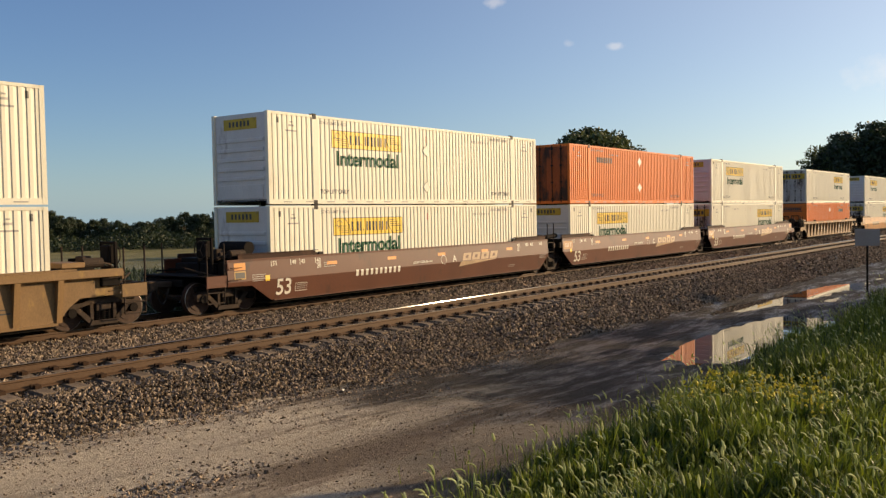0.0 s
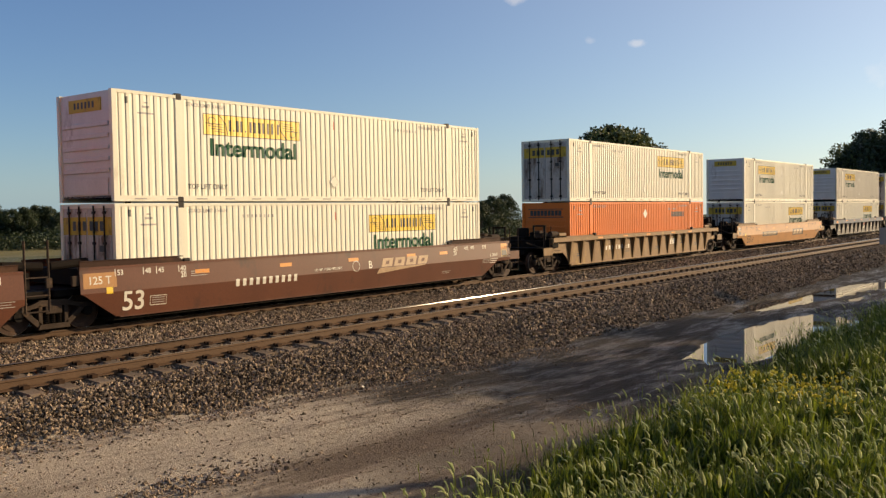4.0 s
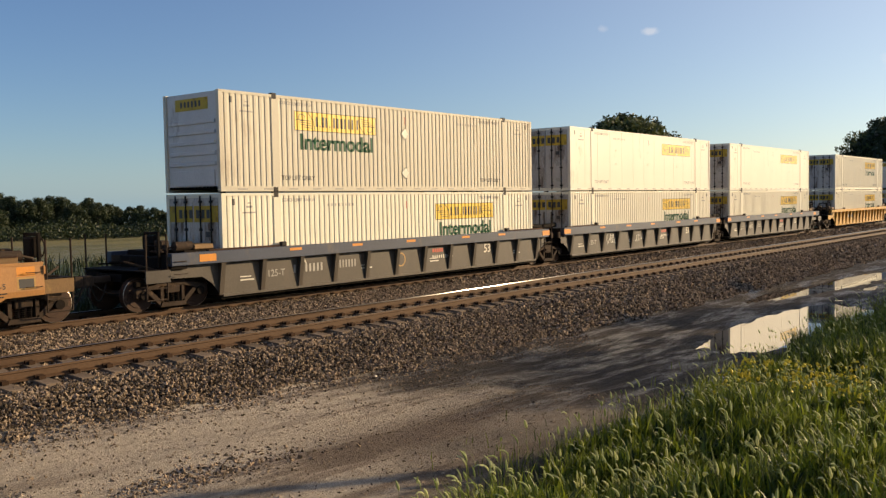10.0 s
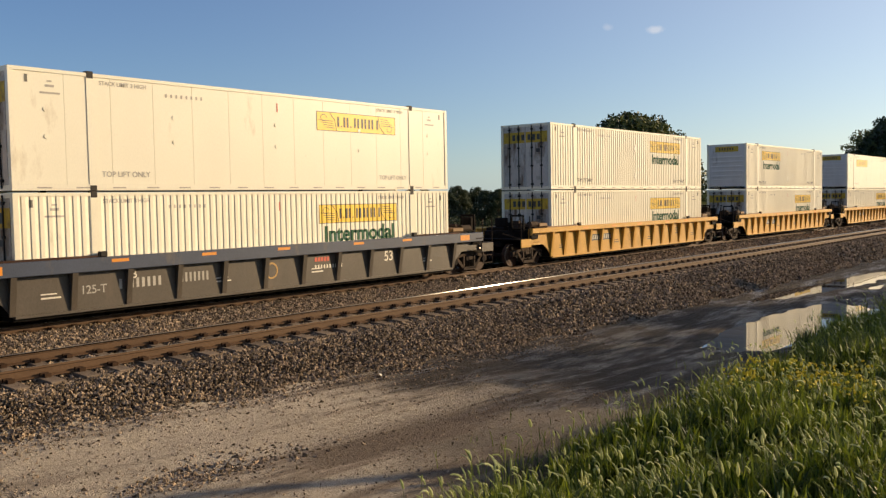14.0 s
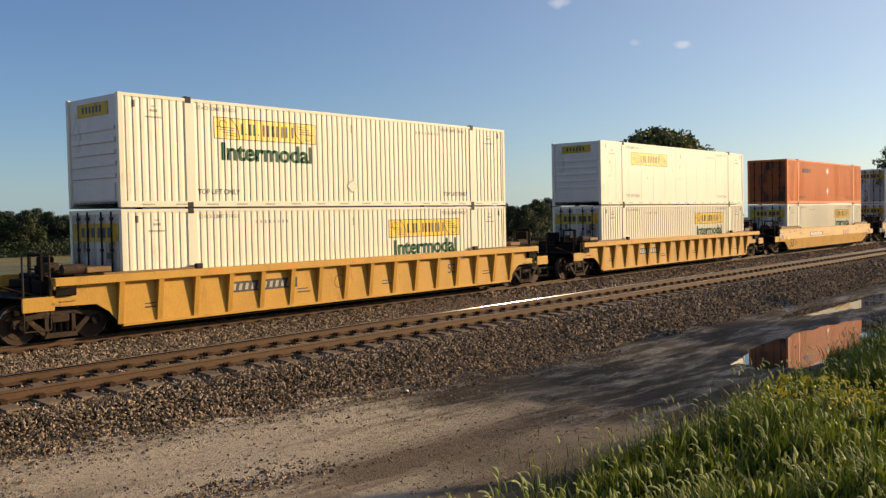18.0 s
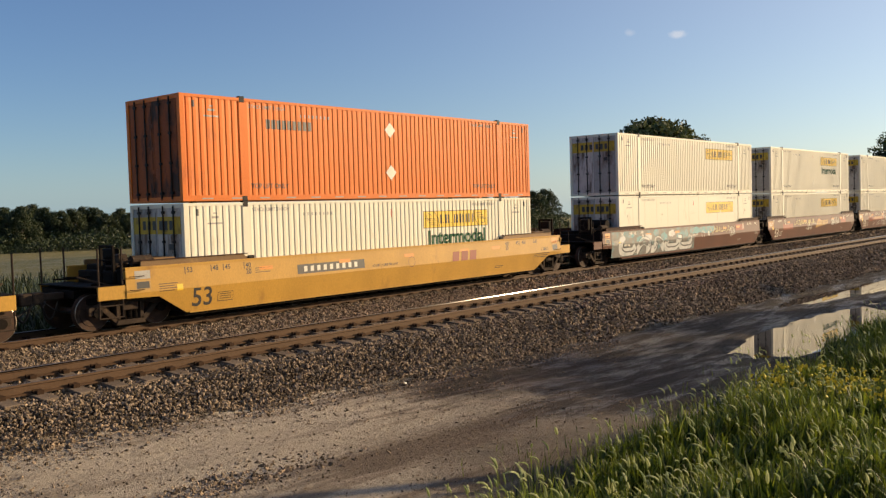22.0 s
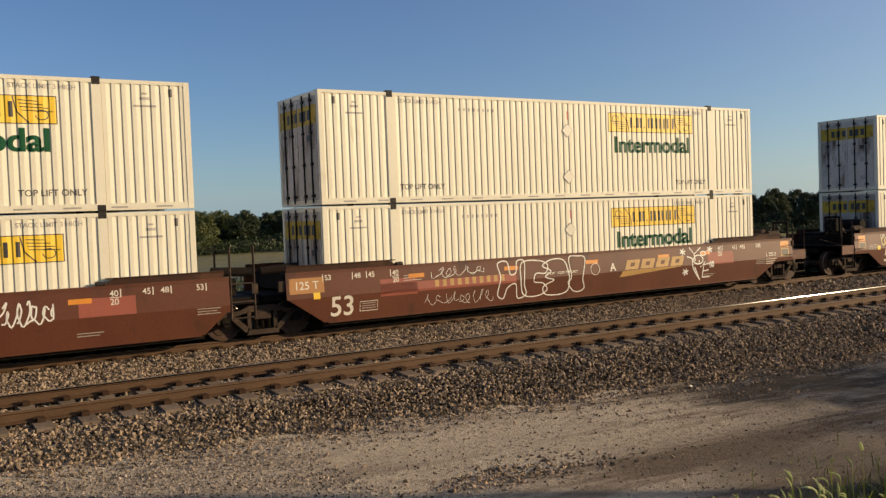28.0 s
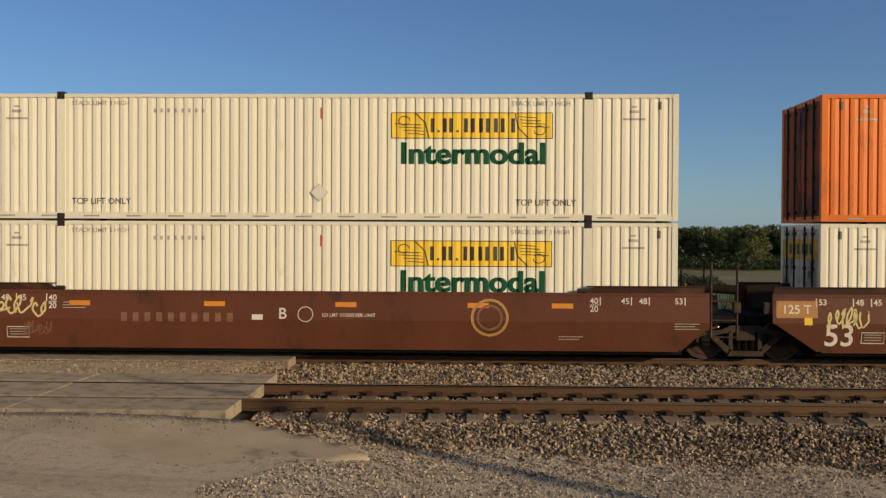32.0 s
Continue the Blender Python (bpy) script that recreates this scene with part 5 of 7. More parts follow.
            for i in range(n):
                bm = bmesh.new()
                ribbon(bm, [(x0 + w * (i + 0.5 + (1.25 if i % 2 else -1.25) * u), z0 + (z1 - z0) * (v if i % 3 else 1 - v)) for u, v in spline(BALLOONS[(3 * i + 1) % 4], True)], m[7], lay(0.0065 + 0.0003 * i))
                part("sprayed_outline", bm, col, car, "sprayed balloon outline")
        elif kind == "tag":
            # a crown of stars and loops round a hooked stem
            cx, w, h = (x0 + x1) / 2, x1 - x0, z1 - z0
            strokes = [[(-0.18, 1.0), (-0.06, 0.80), (0.12, 0.98)], [(-0.06, 0.80), (-0.04, 0.60)], spline([(-0.26, 0.74), (-0.12, 0.66), (-0.10, 0.40), (0.10, 0.02)]), spline([(0.10, 0.02), (0.02, 0.22), (-0.06, 0.42)]),
                       [(0.16, 0.10), (0.18, 0.46), (0.34, 0.50)], [(0.17, 0.28), (0.32, 0.30)], [(0.16, 0.10), (0.36, 0.10)], [(0.06, 0.62), (0.10, 0.40), (0.22, 0.54)],
                       [(0.04 + 0.13 * math.cos(t), 0.63 + 0.13 * math.sin(t)) for t in np.linspace(0, 6.5, 14)], [(0.18 + 0.07 * math.cos(t), 0.80 + 0.06 * math.sin(t)) for t in np.linspace(0, 6.3, 10)],
                       [(0.40 + 0.05 * math.cos(t), 0.46 + 0.09 * math.sin(2 * t)) for t in np.linspace(0, 6.3, 14)]]
            for sx, sz in ((-0.36, 0.88), (0.36, 0.90), (-0.30, 0.30)):
                strokes += [[(sx - 0.08 * math.cos(t), sz - 0.11 * math.sin(t)), (sx + 0.08 * math.cos(t), sz + 0.11 * math.sin(t))] for t in (0.3, 1.3, 2.4)]
            for i, st in enumerate(strokes):
                bm = bmesh.new()
                ribbon(bm, [(cx + w * u, z0 + h * v) for u, v in st], m[7], lay(0.0065 + 0.00005 * i))
                part("sprayed_stroke", bm, col, car, "sprayed stroke")
        elif kind == "logo":
            # four slanted blocks, each with a slit, over a tapering wedge
            w = (x1 - x0) / 4
            for i in range(4):
                a, b, lean = x0 + i * w, x0 + i * w + w * 0.84, 0.42
                h = z1 - z0
                bm = bmesh.new()
                for ua, ub, za, zb in ((0, 1, 0, 0.30), (0, 0.34, 0.30, 0.70), (0.66, 1, 0.30, 0.70), (0, 1, 0.70, 1)):
                    bm.faces.new([bm.verts.new((a + (b - a) * u + lean * h * z, 0, z0 + h * z)) for u, z in ((ua, za), (ub, za), (ub, zb), (ua, zb))])
                part("logo_block", seat(bm, 0.005), col, car)
            bm = bmesh.new()
            bm.faces.new([bm.verts.new((x, 0, z)) for x, z in ((x0 - 0.22, z0 - 0.22), (x1 - 0.2, z0 - 0.045), (x1 - 0.15, z0 - 0.02), (x0 - 0.08, z0 - 0.03))])
            bmesh.ops.bisect_plane(bm, geom=bm.verts[:] + bm.edges[:] + bm.faces[:], plane_co=(0, 0, 0.90), plane_no=(0, 0, 1))
            part("logo_wedge", seat(bm, 0.005), col, car)
        elif kind == "blob":
            bm = bmesh.new()
            for i in range(m[6]):
                u = (i + 0.5) / m[6]
                blob_patch(bm, x0 + (x1 - x0) * u, (z0 + z1) / 2, (x1 - x0) / m[6] * 0.75, (z1 - z0) / 2, lay(m[7] + 0.0004 * i), m[8] + i, LOWZ + 0.03, TOPZ - 0.06)
            part("sprayed_fill", bm, col, car, "sprayed colour field")
        elif kind == "ring":
            bm = bmesh.new()
            ribbon(bm, [(x0 + z1 * math.cos(i * math.tau / 24), z0 + z1 * math.sin(i * math.tau / 24)) for i in range(25)], x1, lay(0.005))
            part("round_emblem", bm, col, car, "faded round emblem")


def well_car(spec):
    car = tagged(new("well_car"), spec["label"], "freight car", group="well cars of the train")
    if spec["kind"] == "flat":
        flat_side(car, spec["skin"], spec["ends"])
    else:
        ribbed_side(car, spec["skin"], spec["sill"], spec["ends"])
    part("well_floor", boxes((-0.1, CL + 0.1, -1.29, 1.29, 0.16, 0.26)), M_BLACK, car)
    for side, kind in ((-1, spec["ends"][0]), (1, spec["ends"][1])):
        end_gear(car, side, kind, spec["skin"])
    if spec["ends"][0] == "out":
        truck(car, -1.55)
    truck(car, CL + (1.55 if spec["ends"][1] == "out" else 1.60))
    car_marks(car, spec)
    return car


# ---- the train: each unit's place behind the first, ends, car and load (upper and lower container, turned or not) ----
def row(kind, skin, sill, label, letter="A"):
    return dict(kind=kind, skin=skin, sill=sill, label=label, letter=letter)


LOGO = (("logo", 9.95, 12.55, 0.93, 1.22, M_GOLD), ("bars", 3.1, 5.5, 0.92, 1.10, M_GOLD, 10, 0.0))
BROWN = "mineral brown smooth-sided well car"
PLAIN = (("logo", 10.0, 12.6, 0.93, 1.22, M_BUFF), ("bars", 3.7, 6.2, 0.74, 0.95, M_DECAL, 10, 0.0),)
def brn(label=BROWN, letter="A", marks=PLAIN):
    return dict(row("flat", M_BROWN, M_BROWN, label, letter), marks=marks, note=1)
def ycar(label="yellow ribbed well car", skin=M_YCAR):
    return dict(row("rib", skin, skin, label), marks=(("plate", 3.1, 5.6, 0.80, 1.10, M_DARK), ("bars", 3.25, 5.4, 0.86, 1.04, M_FADED, 10, 0.25), ("ring", 7.3, 0.03, 0.85, 0.2, M_DIM)))
def gcar(label, letter, red):
    tag = (("scrawl", 3.2, 4.3, 0.55, 1.1, M_CHALK, 3, 0.03, 4), ("scrawl", 6.3, 7.3, 0.55, 1.1, M_CHALK, 4, 0.025, 9)) if red else (("bars", 2.6, 3.9, 0.70, 0.95, M_FADED, 8, 0.0), ("bars", 4.3, 5.4, 0.72, 0.97, M_FADED, 8, 0.0), ("ring", 7.6, 0.05, 0.8, 0.22, M_GOLD))
    return dict(row("rib", M_GREY, M_NAVY, label, letter), marks=(("bars", 9.35, 10.0, 0.95, 1.08, M_RED, 5, 0.0), ("bars", 9.35, 10.6, 0.72, 0.84, M_DECAL, 10, 0.0)) + tag)


TRAIN = (
    ("oo", ycar("rust-stained yellow ribbed well car", M_RUSTY), "rib", 0, "rib", 0),
    ("oj", brn(letter="A"), "twin", 1, "rib", 1), ("jj", brn(letter="C"), "org", 0, "rib", 1), ("jo", brn(letter="B"), "rib", 1, "rib", 0),
    ("oo", dict(ycar("rust-stained yellow ribbed well car", M_RUSTY), marks=(("bars", 3.4, 6.2, 0.8, 1.0, M_DECAL, 8, 0.05), ("bars", 11.0, 12.3, 0.8, 1.1, M_DECAL, 3, 0.2))), "rib", 0, "org", 1),
    ("oo", dict(row("flat", M_TAN, M_TAN, "faded orange smooth-sided well car"), marks=(("plate", 3.1, 6.4, 0.74, 1.06, M_GREY), ("bars", 3.35, 6.2, 0.80, 1.0, M_BUFF, 10, 0.06), ("plate", 10.0, 12.7, 0.64, 1.10, M_GREY), ("bars", 10.25, 12.45, 0.71, 1.03, M_BUFF, 3, 0.15))), "twin", 1, "rib", 0),
    ("oj", gcar("weathered grey ribbed well car with navy sills", "A", False), "aged", 1, "rib", 0),
    ("jj", gcar("grey ribbed well car with navy sills and chalk scrawls", "C", True), "flat", 0, "rib", 0),
    ("jo", gcar("weathered grey ribbed well car with navy sills", "B", False), "flat", 0, "rib", 0),
    ("oo", ycar(), "twin", 0, "rib", 0), ("oo", ycar(), "rib", 1, "rib", 0), ("oo", ycar(), "flat", 1, "rib", 0),
    ("oo", dict(row("flat", M_YCAR, M_YCAR, "yellow smooth-sided well car with red bars"), marks=(("plate", 3.7, 6.5, 0.98, 1.26, M_DARK), ("bars", 3.95, 6.3, 1.04, 1.20, M_DECAL, 9, 0.06), ("bars", 10.9, 12.4, 0.90, 1.24, M_PRIMER, 3, 0.2))), "org", 0, "rib", 0),
    ("oj", brn("brown smooth-sided well car under silver and teal graffiti", "B", (("mural", -0.3, 7.3, 0.36, 1.30, M_PALE, 5, 0, 3), ("blob", 7.4, 10.2, 1.05, 1.45, M_TEAL, 3, 0.003, 60),
        ("scrawl", 9.8, 12.6, 1.0, 1.4, M_PALEY, 6, 0.03, 8), ("plate", 13.2, 14.4, 1.05, 1.40, M_PRIMER), ("scrawl", 12.3, 13.0, 0.7, 1.4, M_CHALK, 3, 0.03, 12))), "old", 0, "flat", 0),
    ("jj", brn("brown smooth-sided well car covered in pale graffiti", "C", (("plate", 1.5, 3.3, 0.80, 1.15, M_PRIMER), ("plate", 13.5, 14.7, 0.9, 1.3, M_PRIMER), ("scrawl", 3.6, 7.6, 1.0, 1.42, M_PALEY, 9, 0.035, 21), ("scrawl", 5.9, 7.0, 0.6, 1.0, M_CHALK, 4, 0.04, 22),
        ("logo", 8.0, 10.5, 0.95, 1.2, M_GOLD), ("scrawl", 11.2, 13.0, 0.75, 1.42, M_CHALK, 7, 0.035, 24))), "rib", 0, "old", 0),
    ("jo", dict(brn("brown smooth-sided well car with chalk-white graffiti outlines", "A", LOGO + (("plate", 1.45, 5.8, 0.84, 1.10, M_PRIMER), ("plate", 1.45, 2.55, 0.78, 1.22, M_PRIMER), ("plate", 13.65, 14.9, 0.86, 1.26, M_PRIMER), ("scrawl", 3.0, 4.7, 1.12, 1.46, M_CHALK, 5, 0.013, 31), ("scrawl", 2.7, 5.0, 0.36, 0.78, M_CHALK, 6, 0.012, 32),
        ("bubble", 5.25, 8.45, 0.40, 1.44, M_CHALK, 4, 0.034, 33), ("tag", 12.25, 14.0, 0.36, 1.47, M_CHALK, 0, 0.042)))), "high", 0, "high", 0),
    ("oj", dict(brn("brown smooth-sided well car with a pale graffiti tag", "B", (("scrawl", -0.15, 1.75, 0.92, 1.42, M_PALEY, 6, 0.045, 41), ("scrawl", 1.2, 1.9, 0.5, 0.85, M_DIM, 5, 0.02, 42), ("bars", 3.5, 6.2, 0.85, 1.05, M_DIM, 10, 0.0), ("plate", 6.5, 6.75, 0.90, 1.02, M_DECAL), ("ring", 11.9, 0.06, 0.98, 0.40, M_GOLD), ("ring", 11.9, 0.05, 0.98, 0.27, M_DIM))), places=(8.1, 7.1, 7.72)), "rib", 0, "rib", 0),
    ("jj", brn("brown smooth-sided well car with a pale graffiti tag", "C", LOGO + (("scrawl", 0.0, 1.0, 0.75, 1.35, M_PALEY, 5, 0.04, 51),)), "org", 0, "rib", 0), ("jo", brn(letter="A"), "rib", 0, "rib", 0),
    ("oo", brn(), "rib", 0, "rib", 0),
)
# place of the second unit's near end along the track
RUN = ((0.0, 19.35), (6.0, -47.81), (9.0, -81.40), (13.0, -126.18), (19.0, -193.40), (23.0, -238.15), (26.0, -271.35), (28.5, -299.15), (30.6, -322.74), (31.0, -327.14), (31.5, -332.47), (32.0, -338.01))
RIDERS = []          # (thing, distance along the train, height over the rail, turned)
LOWER_Z, UPPER_Z = 0.268, 3.185
used = set()


def load(kind, turned, dist, z):
    if kind in used:
        ob = copy_thing(FIRST[kind], Matrix.Identity(4))
    else:
        ob = FIRST[kind]
        used.add(kind)
    RIDERS.append((ob, dist + HALF, z, turned))
    return ob


dist = -23.37
for i, (ends, spec, up, upt, low, lowt) in enumerate(TRAIN):
    spec = dict(spec, ends=["out" if e == "o" else "joint" for e in ends])
    car = well_car(spec)
    RIDERS.append((car, dist, 0.0, 0))
    load(low, lowt, dist, LOWER_Z)
    load(up, upt, dist, UPPER_Z)
    dist += (23.55 if i == 15 else 23.37) if ends[1] == "o" else 19.36

# small print on the sides that face away from the yard is left off
away = []
for ob, d, z, turned in RIDERS:
    for side in ob.children:
        if side.name.startswith(("side_panel", "bottom_rail")) and (abs(side.rotation_euler.z) > 1) != bool(turned):
            away += [c for c in side.children if c.name.startswith(("slot", "note", "end_note", "tag_plate", "number_print"))]
        elif side.name.startswith("door") and turned:
            away += [c for c in side.children if c.name.startswith(("door_print", "door_notice"))]
bpy.data.batch_remove(away)

# ---- ballast, ties and fastenings ----
rng = np.random.default_rng(7)


def stuff_mesh(name, verts, faces, material, smooth=False):
    me = bpy.data.meshes.new(name)
    me.from_pydata(np.asarray(verts).reshape(-1, 3).tolist(), [], np.asarray(faces).tolist())
    if smooth:
        me.shade_smooth()
    me.materials.append(material)
    return me


def tie_mesh():
    bm = bmesh.new()
    sec = lambda y, top, w: [bm.verts.new(c) for c in ((-w, y, -0.24), (w, y, -0.24), (w * 0.86, y, top), (-w * 0.86, y, top))]
    rows = [sec(y, t, w) for y, t, w in ((-1.295, -0.035, 0.15), (-1.27, -0.022, 0.15), (-0.92, -0.004, 0.15), (-0.60, -0.004, 0.15), (-0.35, -0.03, 0.12), (0.35, -0.03, 0.12), (0.60, -0.004, 0.15), (0.92, -0.004, 0.15), (1.27, -0.022, 0.15), (1.295, -0.035, 0.15))]
    for a, b in zip(rows, rows[1:]):
        for i in range(4):
            j = (i + 1) % 4
            bm.faces.new((a[i], a[j], b[j], b[i]))
    bm.faces.new(rows[0][::-1]); bm.faces.new(rows[-1])
    return mesh_of(bm, "tie", M_TIE)


ME_TIE = tie_mesh()
BOXV = np.array([(x, y, z) for z in (0, 1) for y in (0, 1) for x in (0, 1)], float)
BOXF = np.array([(0, 2, 3, 1), (4, 5, 7, 6), (0, 1, 5, 4), (1, 3, 7, 5), (3, 2, 6, 7), (2, 0, 4, 6)])


def many_boxes(lo, hi):
    lo, hi = np.asarray(lo, float), np.asarray(hi, float)
    v = lo[:, None, :] + BOXV[None] * (hi - lo)[:, None, :]
    f = BOXF[None] + 8 * np.arange(len(lo))[:, None, None]
    return v.reshape(-1, 3), f.reshape(-1, 4)


def lay_ties(root, x0, x1, phase):
    xs = np.arange(x0, x1, 0.61) + phase
    for x in xs:
        share("tie", ME_TIE, root, (x, rng.uniform(-0.02, 0.02), -0.186), rng.uniform(-0.6, 0.6))
    lo, hi = [], []
    for x in xs:
        for s in (-1, 1):
            for k in (-1, 1):
                y = s * 0.7535 + k * 0.115
                lo.append((x - 0.055, y - 0.05, -0.19)); hi.append((x + 0.055, y + 0.05, -0.125))
                lo.append((x - 0.10, y - k * 0.03 - 0.022, -0.165)); hi.append((x + 0.04, y - k * 0.03 + 0.022, -0.110))
    v, f = many_boxes(lo, hi)
    ob = tagged(new("rail_clip", stuff_mesh("rail_clip", v, f, M_CLIP)), "dark rusty rail clips", kind="stuff")
    ob.parent = root


lay_ties(near_track, -2.9, 150, 0.02)
lay_ties(far_track, -3.0, 60, 0.2)

OCT = np.array([(1, 0, 0), (-1, 0, 0), (0, 1, 0), (0, -1, 0), (0, 0, 1), (0, 0, -1)], float)
OCTF = np.array([(0, 2, 4), (2, 1, 4), (1, 3, 4), (3, 0, 4), (2, 0, 5), (1, 2, 5), (3, 1, 5), (0, 3, 5)])


def stones(name, x, y, z, size, label, material=None):
    """Crushed stones, each an uneven eight-sided lump."""
    n = len(x)
    v = OCT[None] * rng.uniform(0.55, 1.25, (n, 6, 1)) + rng.uniform(-0.28, 0.28, (n, 6, 3))
    v *= (size[:, None] * rng.uniform(0.45, 1.5, (n, 3)))[:, None, :]
    a, b = rng.uniform(0, math.tau, n), rng.uniform(-0.9, 0.9, n)
    ca, sa, cb, sb = np.cos(a), np.sin(a), np.cos(b), np.sin(b)
    vx, vy, vz = v[..., 0], v[..., 1], v[..., 2]
    vx, vz = vx * cb[:, None] + vz * sb[:, None], vz * cb[:, None] - vx * sb[:, None]
    vx, vy = vx * ca[:, None] - vy * sa[:, None], vy * ca[:, None] + vx * sa[:, None]
    v = np.stack([vx + x[:, None], vy + y[:, None], vz + z[:, None]], -1)
    f = OCTF[None] + 6 * np.arange(n)[:, None, None]
    return tagged(new(name, stuff_mesh(name, v, f.reshape(-1, 3), material or M_STONE)), label, "ballast", kind="stuff")


def toe(x):
    """Where the ballast slope runs out on the dirt."""
    return 13.55 - 2.0 * (-0.22 - np.interp(x, BASE_X, BASE_Z)) + 0.15 * wob(x, x * 0.7, 0.9)


def strew(x0, x1, lo, hi, per_m2, size, lift, width):
    n = int((x1 - x0) * width * per_m2)
    x = rng.uniform(x0, x1, n)
    u = rng.uniform(0, 1, n)
    y = lo(x) + (hi(x) - lo(x)) * u
    return x, y, land(x, y) + rng.uniform(-0.4, 1.0, n) * lift, rng.uniform(0.7, 1.35, n) * size


const = lambda c: (lambda x: np.full_like(x, c))
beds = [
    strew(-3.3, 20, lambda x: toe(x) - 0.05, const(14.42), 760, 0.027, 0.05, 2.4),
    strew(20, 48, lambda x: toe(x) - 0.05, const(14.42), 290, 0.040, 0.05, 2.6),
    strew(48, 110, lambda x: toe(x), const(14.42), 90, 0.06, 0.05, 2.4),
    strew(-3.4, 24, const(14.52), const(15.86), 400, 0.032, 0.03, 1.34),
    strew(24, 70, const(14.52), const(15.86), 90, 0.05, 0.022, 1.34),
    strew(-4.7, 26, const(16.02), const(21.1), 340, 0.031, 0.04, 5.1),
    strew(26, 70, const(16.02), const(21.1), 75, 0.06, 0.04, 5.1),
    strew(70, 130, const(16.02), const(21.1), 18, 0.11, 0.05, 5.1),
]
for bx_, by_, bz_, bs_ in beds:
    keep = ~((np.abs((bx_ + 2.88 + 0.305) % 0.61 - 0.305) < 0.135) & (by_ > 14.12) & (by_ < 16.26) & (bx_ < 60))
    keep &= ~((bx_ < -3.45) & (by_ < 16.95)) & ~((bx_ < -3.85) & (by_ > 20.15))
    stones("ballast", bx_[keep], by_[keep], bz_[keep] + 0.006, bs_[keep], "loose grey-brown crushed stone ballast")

EDGE_Y = (-6, 0, 8, 10.2, 11.5, 12.0, 12.4, 12.9, 13.36)
EDGE_X = (-6.0, -5.0, -3.6, -2.75, -1.9, -1.05, -1.45, -2.4, -3.4)

# stones that rolled onto the dirt, and pebbles in the yard
n = 5200
px_ = -3.2 + 24 * rng.uniform(0, 1, n) ** 1.35
py_ = toe(px_) - rng.exponential(0.35, n)
stones("loose_stone", px_, py_, land(px_, py_) + 0.004, rng.uniform(0.012, 0.034, n), "loose stones on the dirt below the ballast")
n = 6500
px_, py_ = -1.5 + 16 * rng.uniform(0, 1, n) ** 1.2, rng.uniform(6.2, 12.3, n)
keep = py_ < toe(px_)
px_, py_ = px_[keep], py_[keep]
stones("pebble", px_, py_, land(px_, py_) + 0.002, rng.uniform(0.006, 0.020, len(px_)), "small pebbles strewn over the dirt")
n = 30000
px_, py_ = -3.0 + 8 * rng.uniform(0, 1, n) ** 1.4, rng.uniform(7.6, 12.4, n)
keep = (py_ < toe(px_)) & (px_ > np.interp(py_, EDGE_Y, EDGE_X) - 0.3)
px_, py_ = px_[keep], py_[keep]
stones("gravel", px_, py_, land(px_, py_) + 0.002, rng.uniform(0.005, 0.020, len(px_)), "pale fine gravel beside the asphalt", M_GRAVEL)
n = 700
px_, py_ = rng.normal(6.7, 0.75, n), rng.normal(9.1, 0.28, n)
stones("gravel_patch", px_, py_, land(px_, py_) + 0.004, rng.uniform(0.012, 0.035, n), "rough patch of gravel in the dirt")
stones("white_stone", np.array([13.0]), np.array([11.95]), land(np.array([13.0]), np.array([11.95])) + 0.05, np.array([0.055]), "pale stone lying on the ballast slope", M_DECAL)
bm = bmesh.new()
rod(bm, (14.2, 16.55, -0.22), (14.95, 16.75, -0.20), 0.018, 6)
tagged(new("stick", mesh_of(bm, "stick", M_DECAL)), "pale stick lying between the two tracks", "stick")

# grit between the tracks on the crossing
n = 5200
px_, py_ = -3.9 - 8 * rng.uniform(0, 1, n) ** 1.8, rng.uniform(17.0, 20.1, n)
stones("grit", px_, py_, np.interp(py_, (16.9, 20.2), (-0.004, Z_TRAIN - 0.004)) + 0.004, rng.uniform(0.006, 0.022, n), "gravel strewn on the road between the tracks")
# grit and dead leaves on the road before the crossing
n = 2600
px_, py_ = rng.uniform(-14, -3.4, n), 13.3 - np.abs(rng.normal(0, 0.42, n))
pz_ = np.interp(py_, (-6, 6, 10, 12.2, 13.36), (-0.42, -0.40, -0.30, -0.16, -0.02)) - 0.055 * np.maximum(0, px_ + 4.5) + 0.012 * wob(px_, py_, 1.3)
stones("grit", px_, py_, pz_ + 0.002, rng.uniform(0.004, 0.015, n), "grit strewn on the road before the crossing", M_GRAVEL)
n = 46
px_, py_ = np.concatenate([rng.uniform(-9, -4.5, 16), rng.normal(-2.6, 0.7, 30)]), np.concatenate([rng.uniform(9.0, 12.6, 16), rng.normal(11.2, 0.5, 30)])
pz_ = np.interp(py_, (-6, 6, 10, 12.2, 13.36), (-0.42, -0.40, -0.30, -0.16, -0.02)) - 0.055 * np.maximum(0, px_ + 4.5) + 0.012 * wob(px_, py_, 1.3)
stones("dead_leaf", px_, py_, pz_ + 0.008, rng.uniform(0.02, 0.05, n) * 0.8, "brown dead leaves on the asphalt", M_DIM)

# ---- the level crossing ----
root = tagged(new("crossing_deck"), "worn panel deck of the level crossing", "crossing", kind="structure")
ME_PLANK = {}


def plank(x0, x1, y0, y1, top, thick=0.2):
    key = (round(x1 - x0, 3), round(y1 - y0, 3))
    if key not in ME_PLANK:
        w, d = key
        ME_PLANK[key] = mesh_of(boxes((0, w, 0, d, -thick, 0)), "timber", M_PLANK, 0.012)
    share("timber", ME_PLANK[key], root, (x0, y0, top + rng.uniform(-0.006, 0.006)))


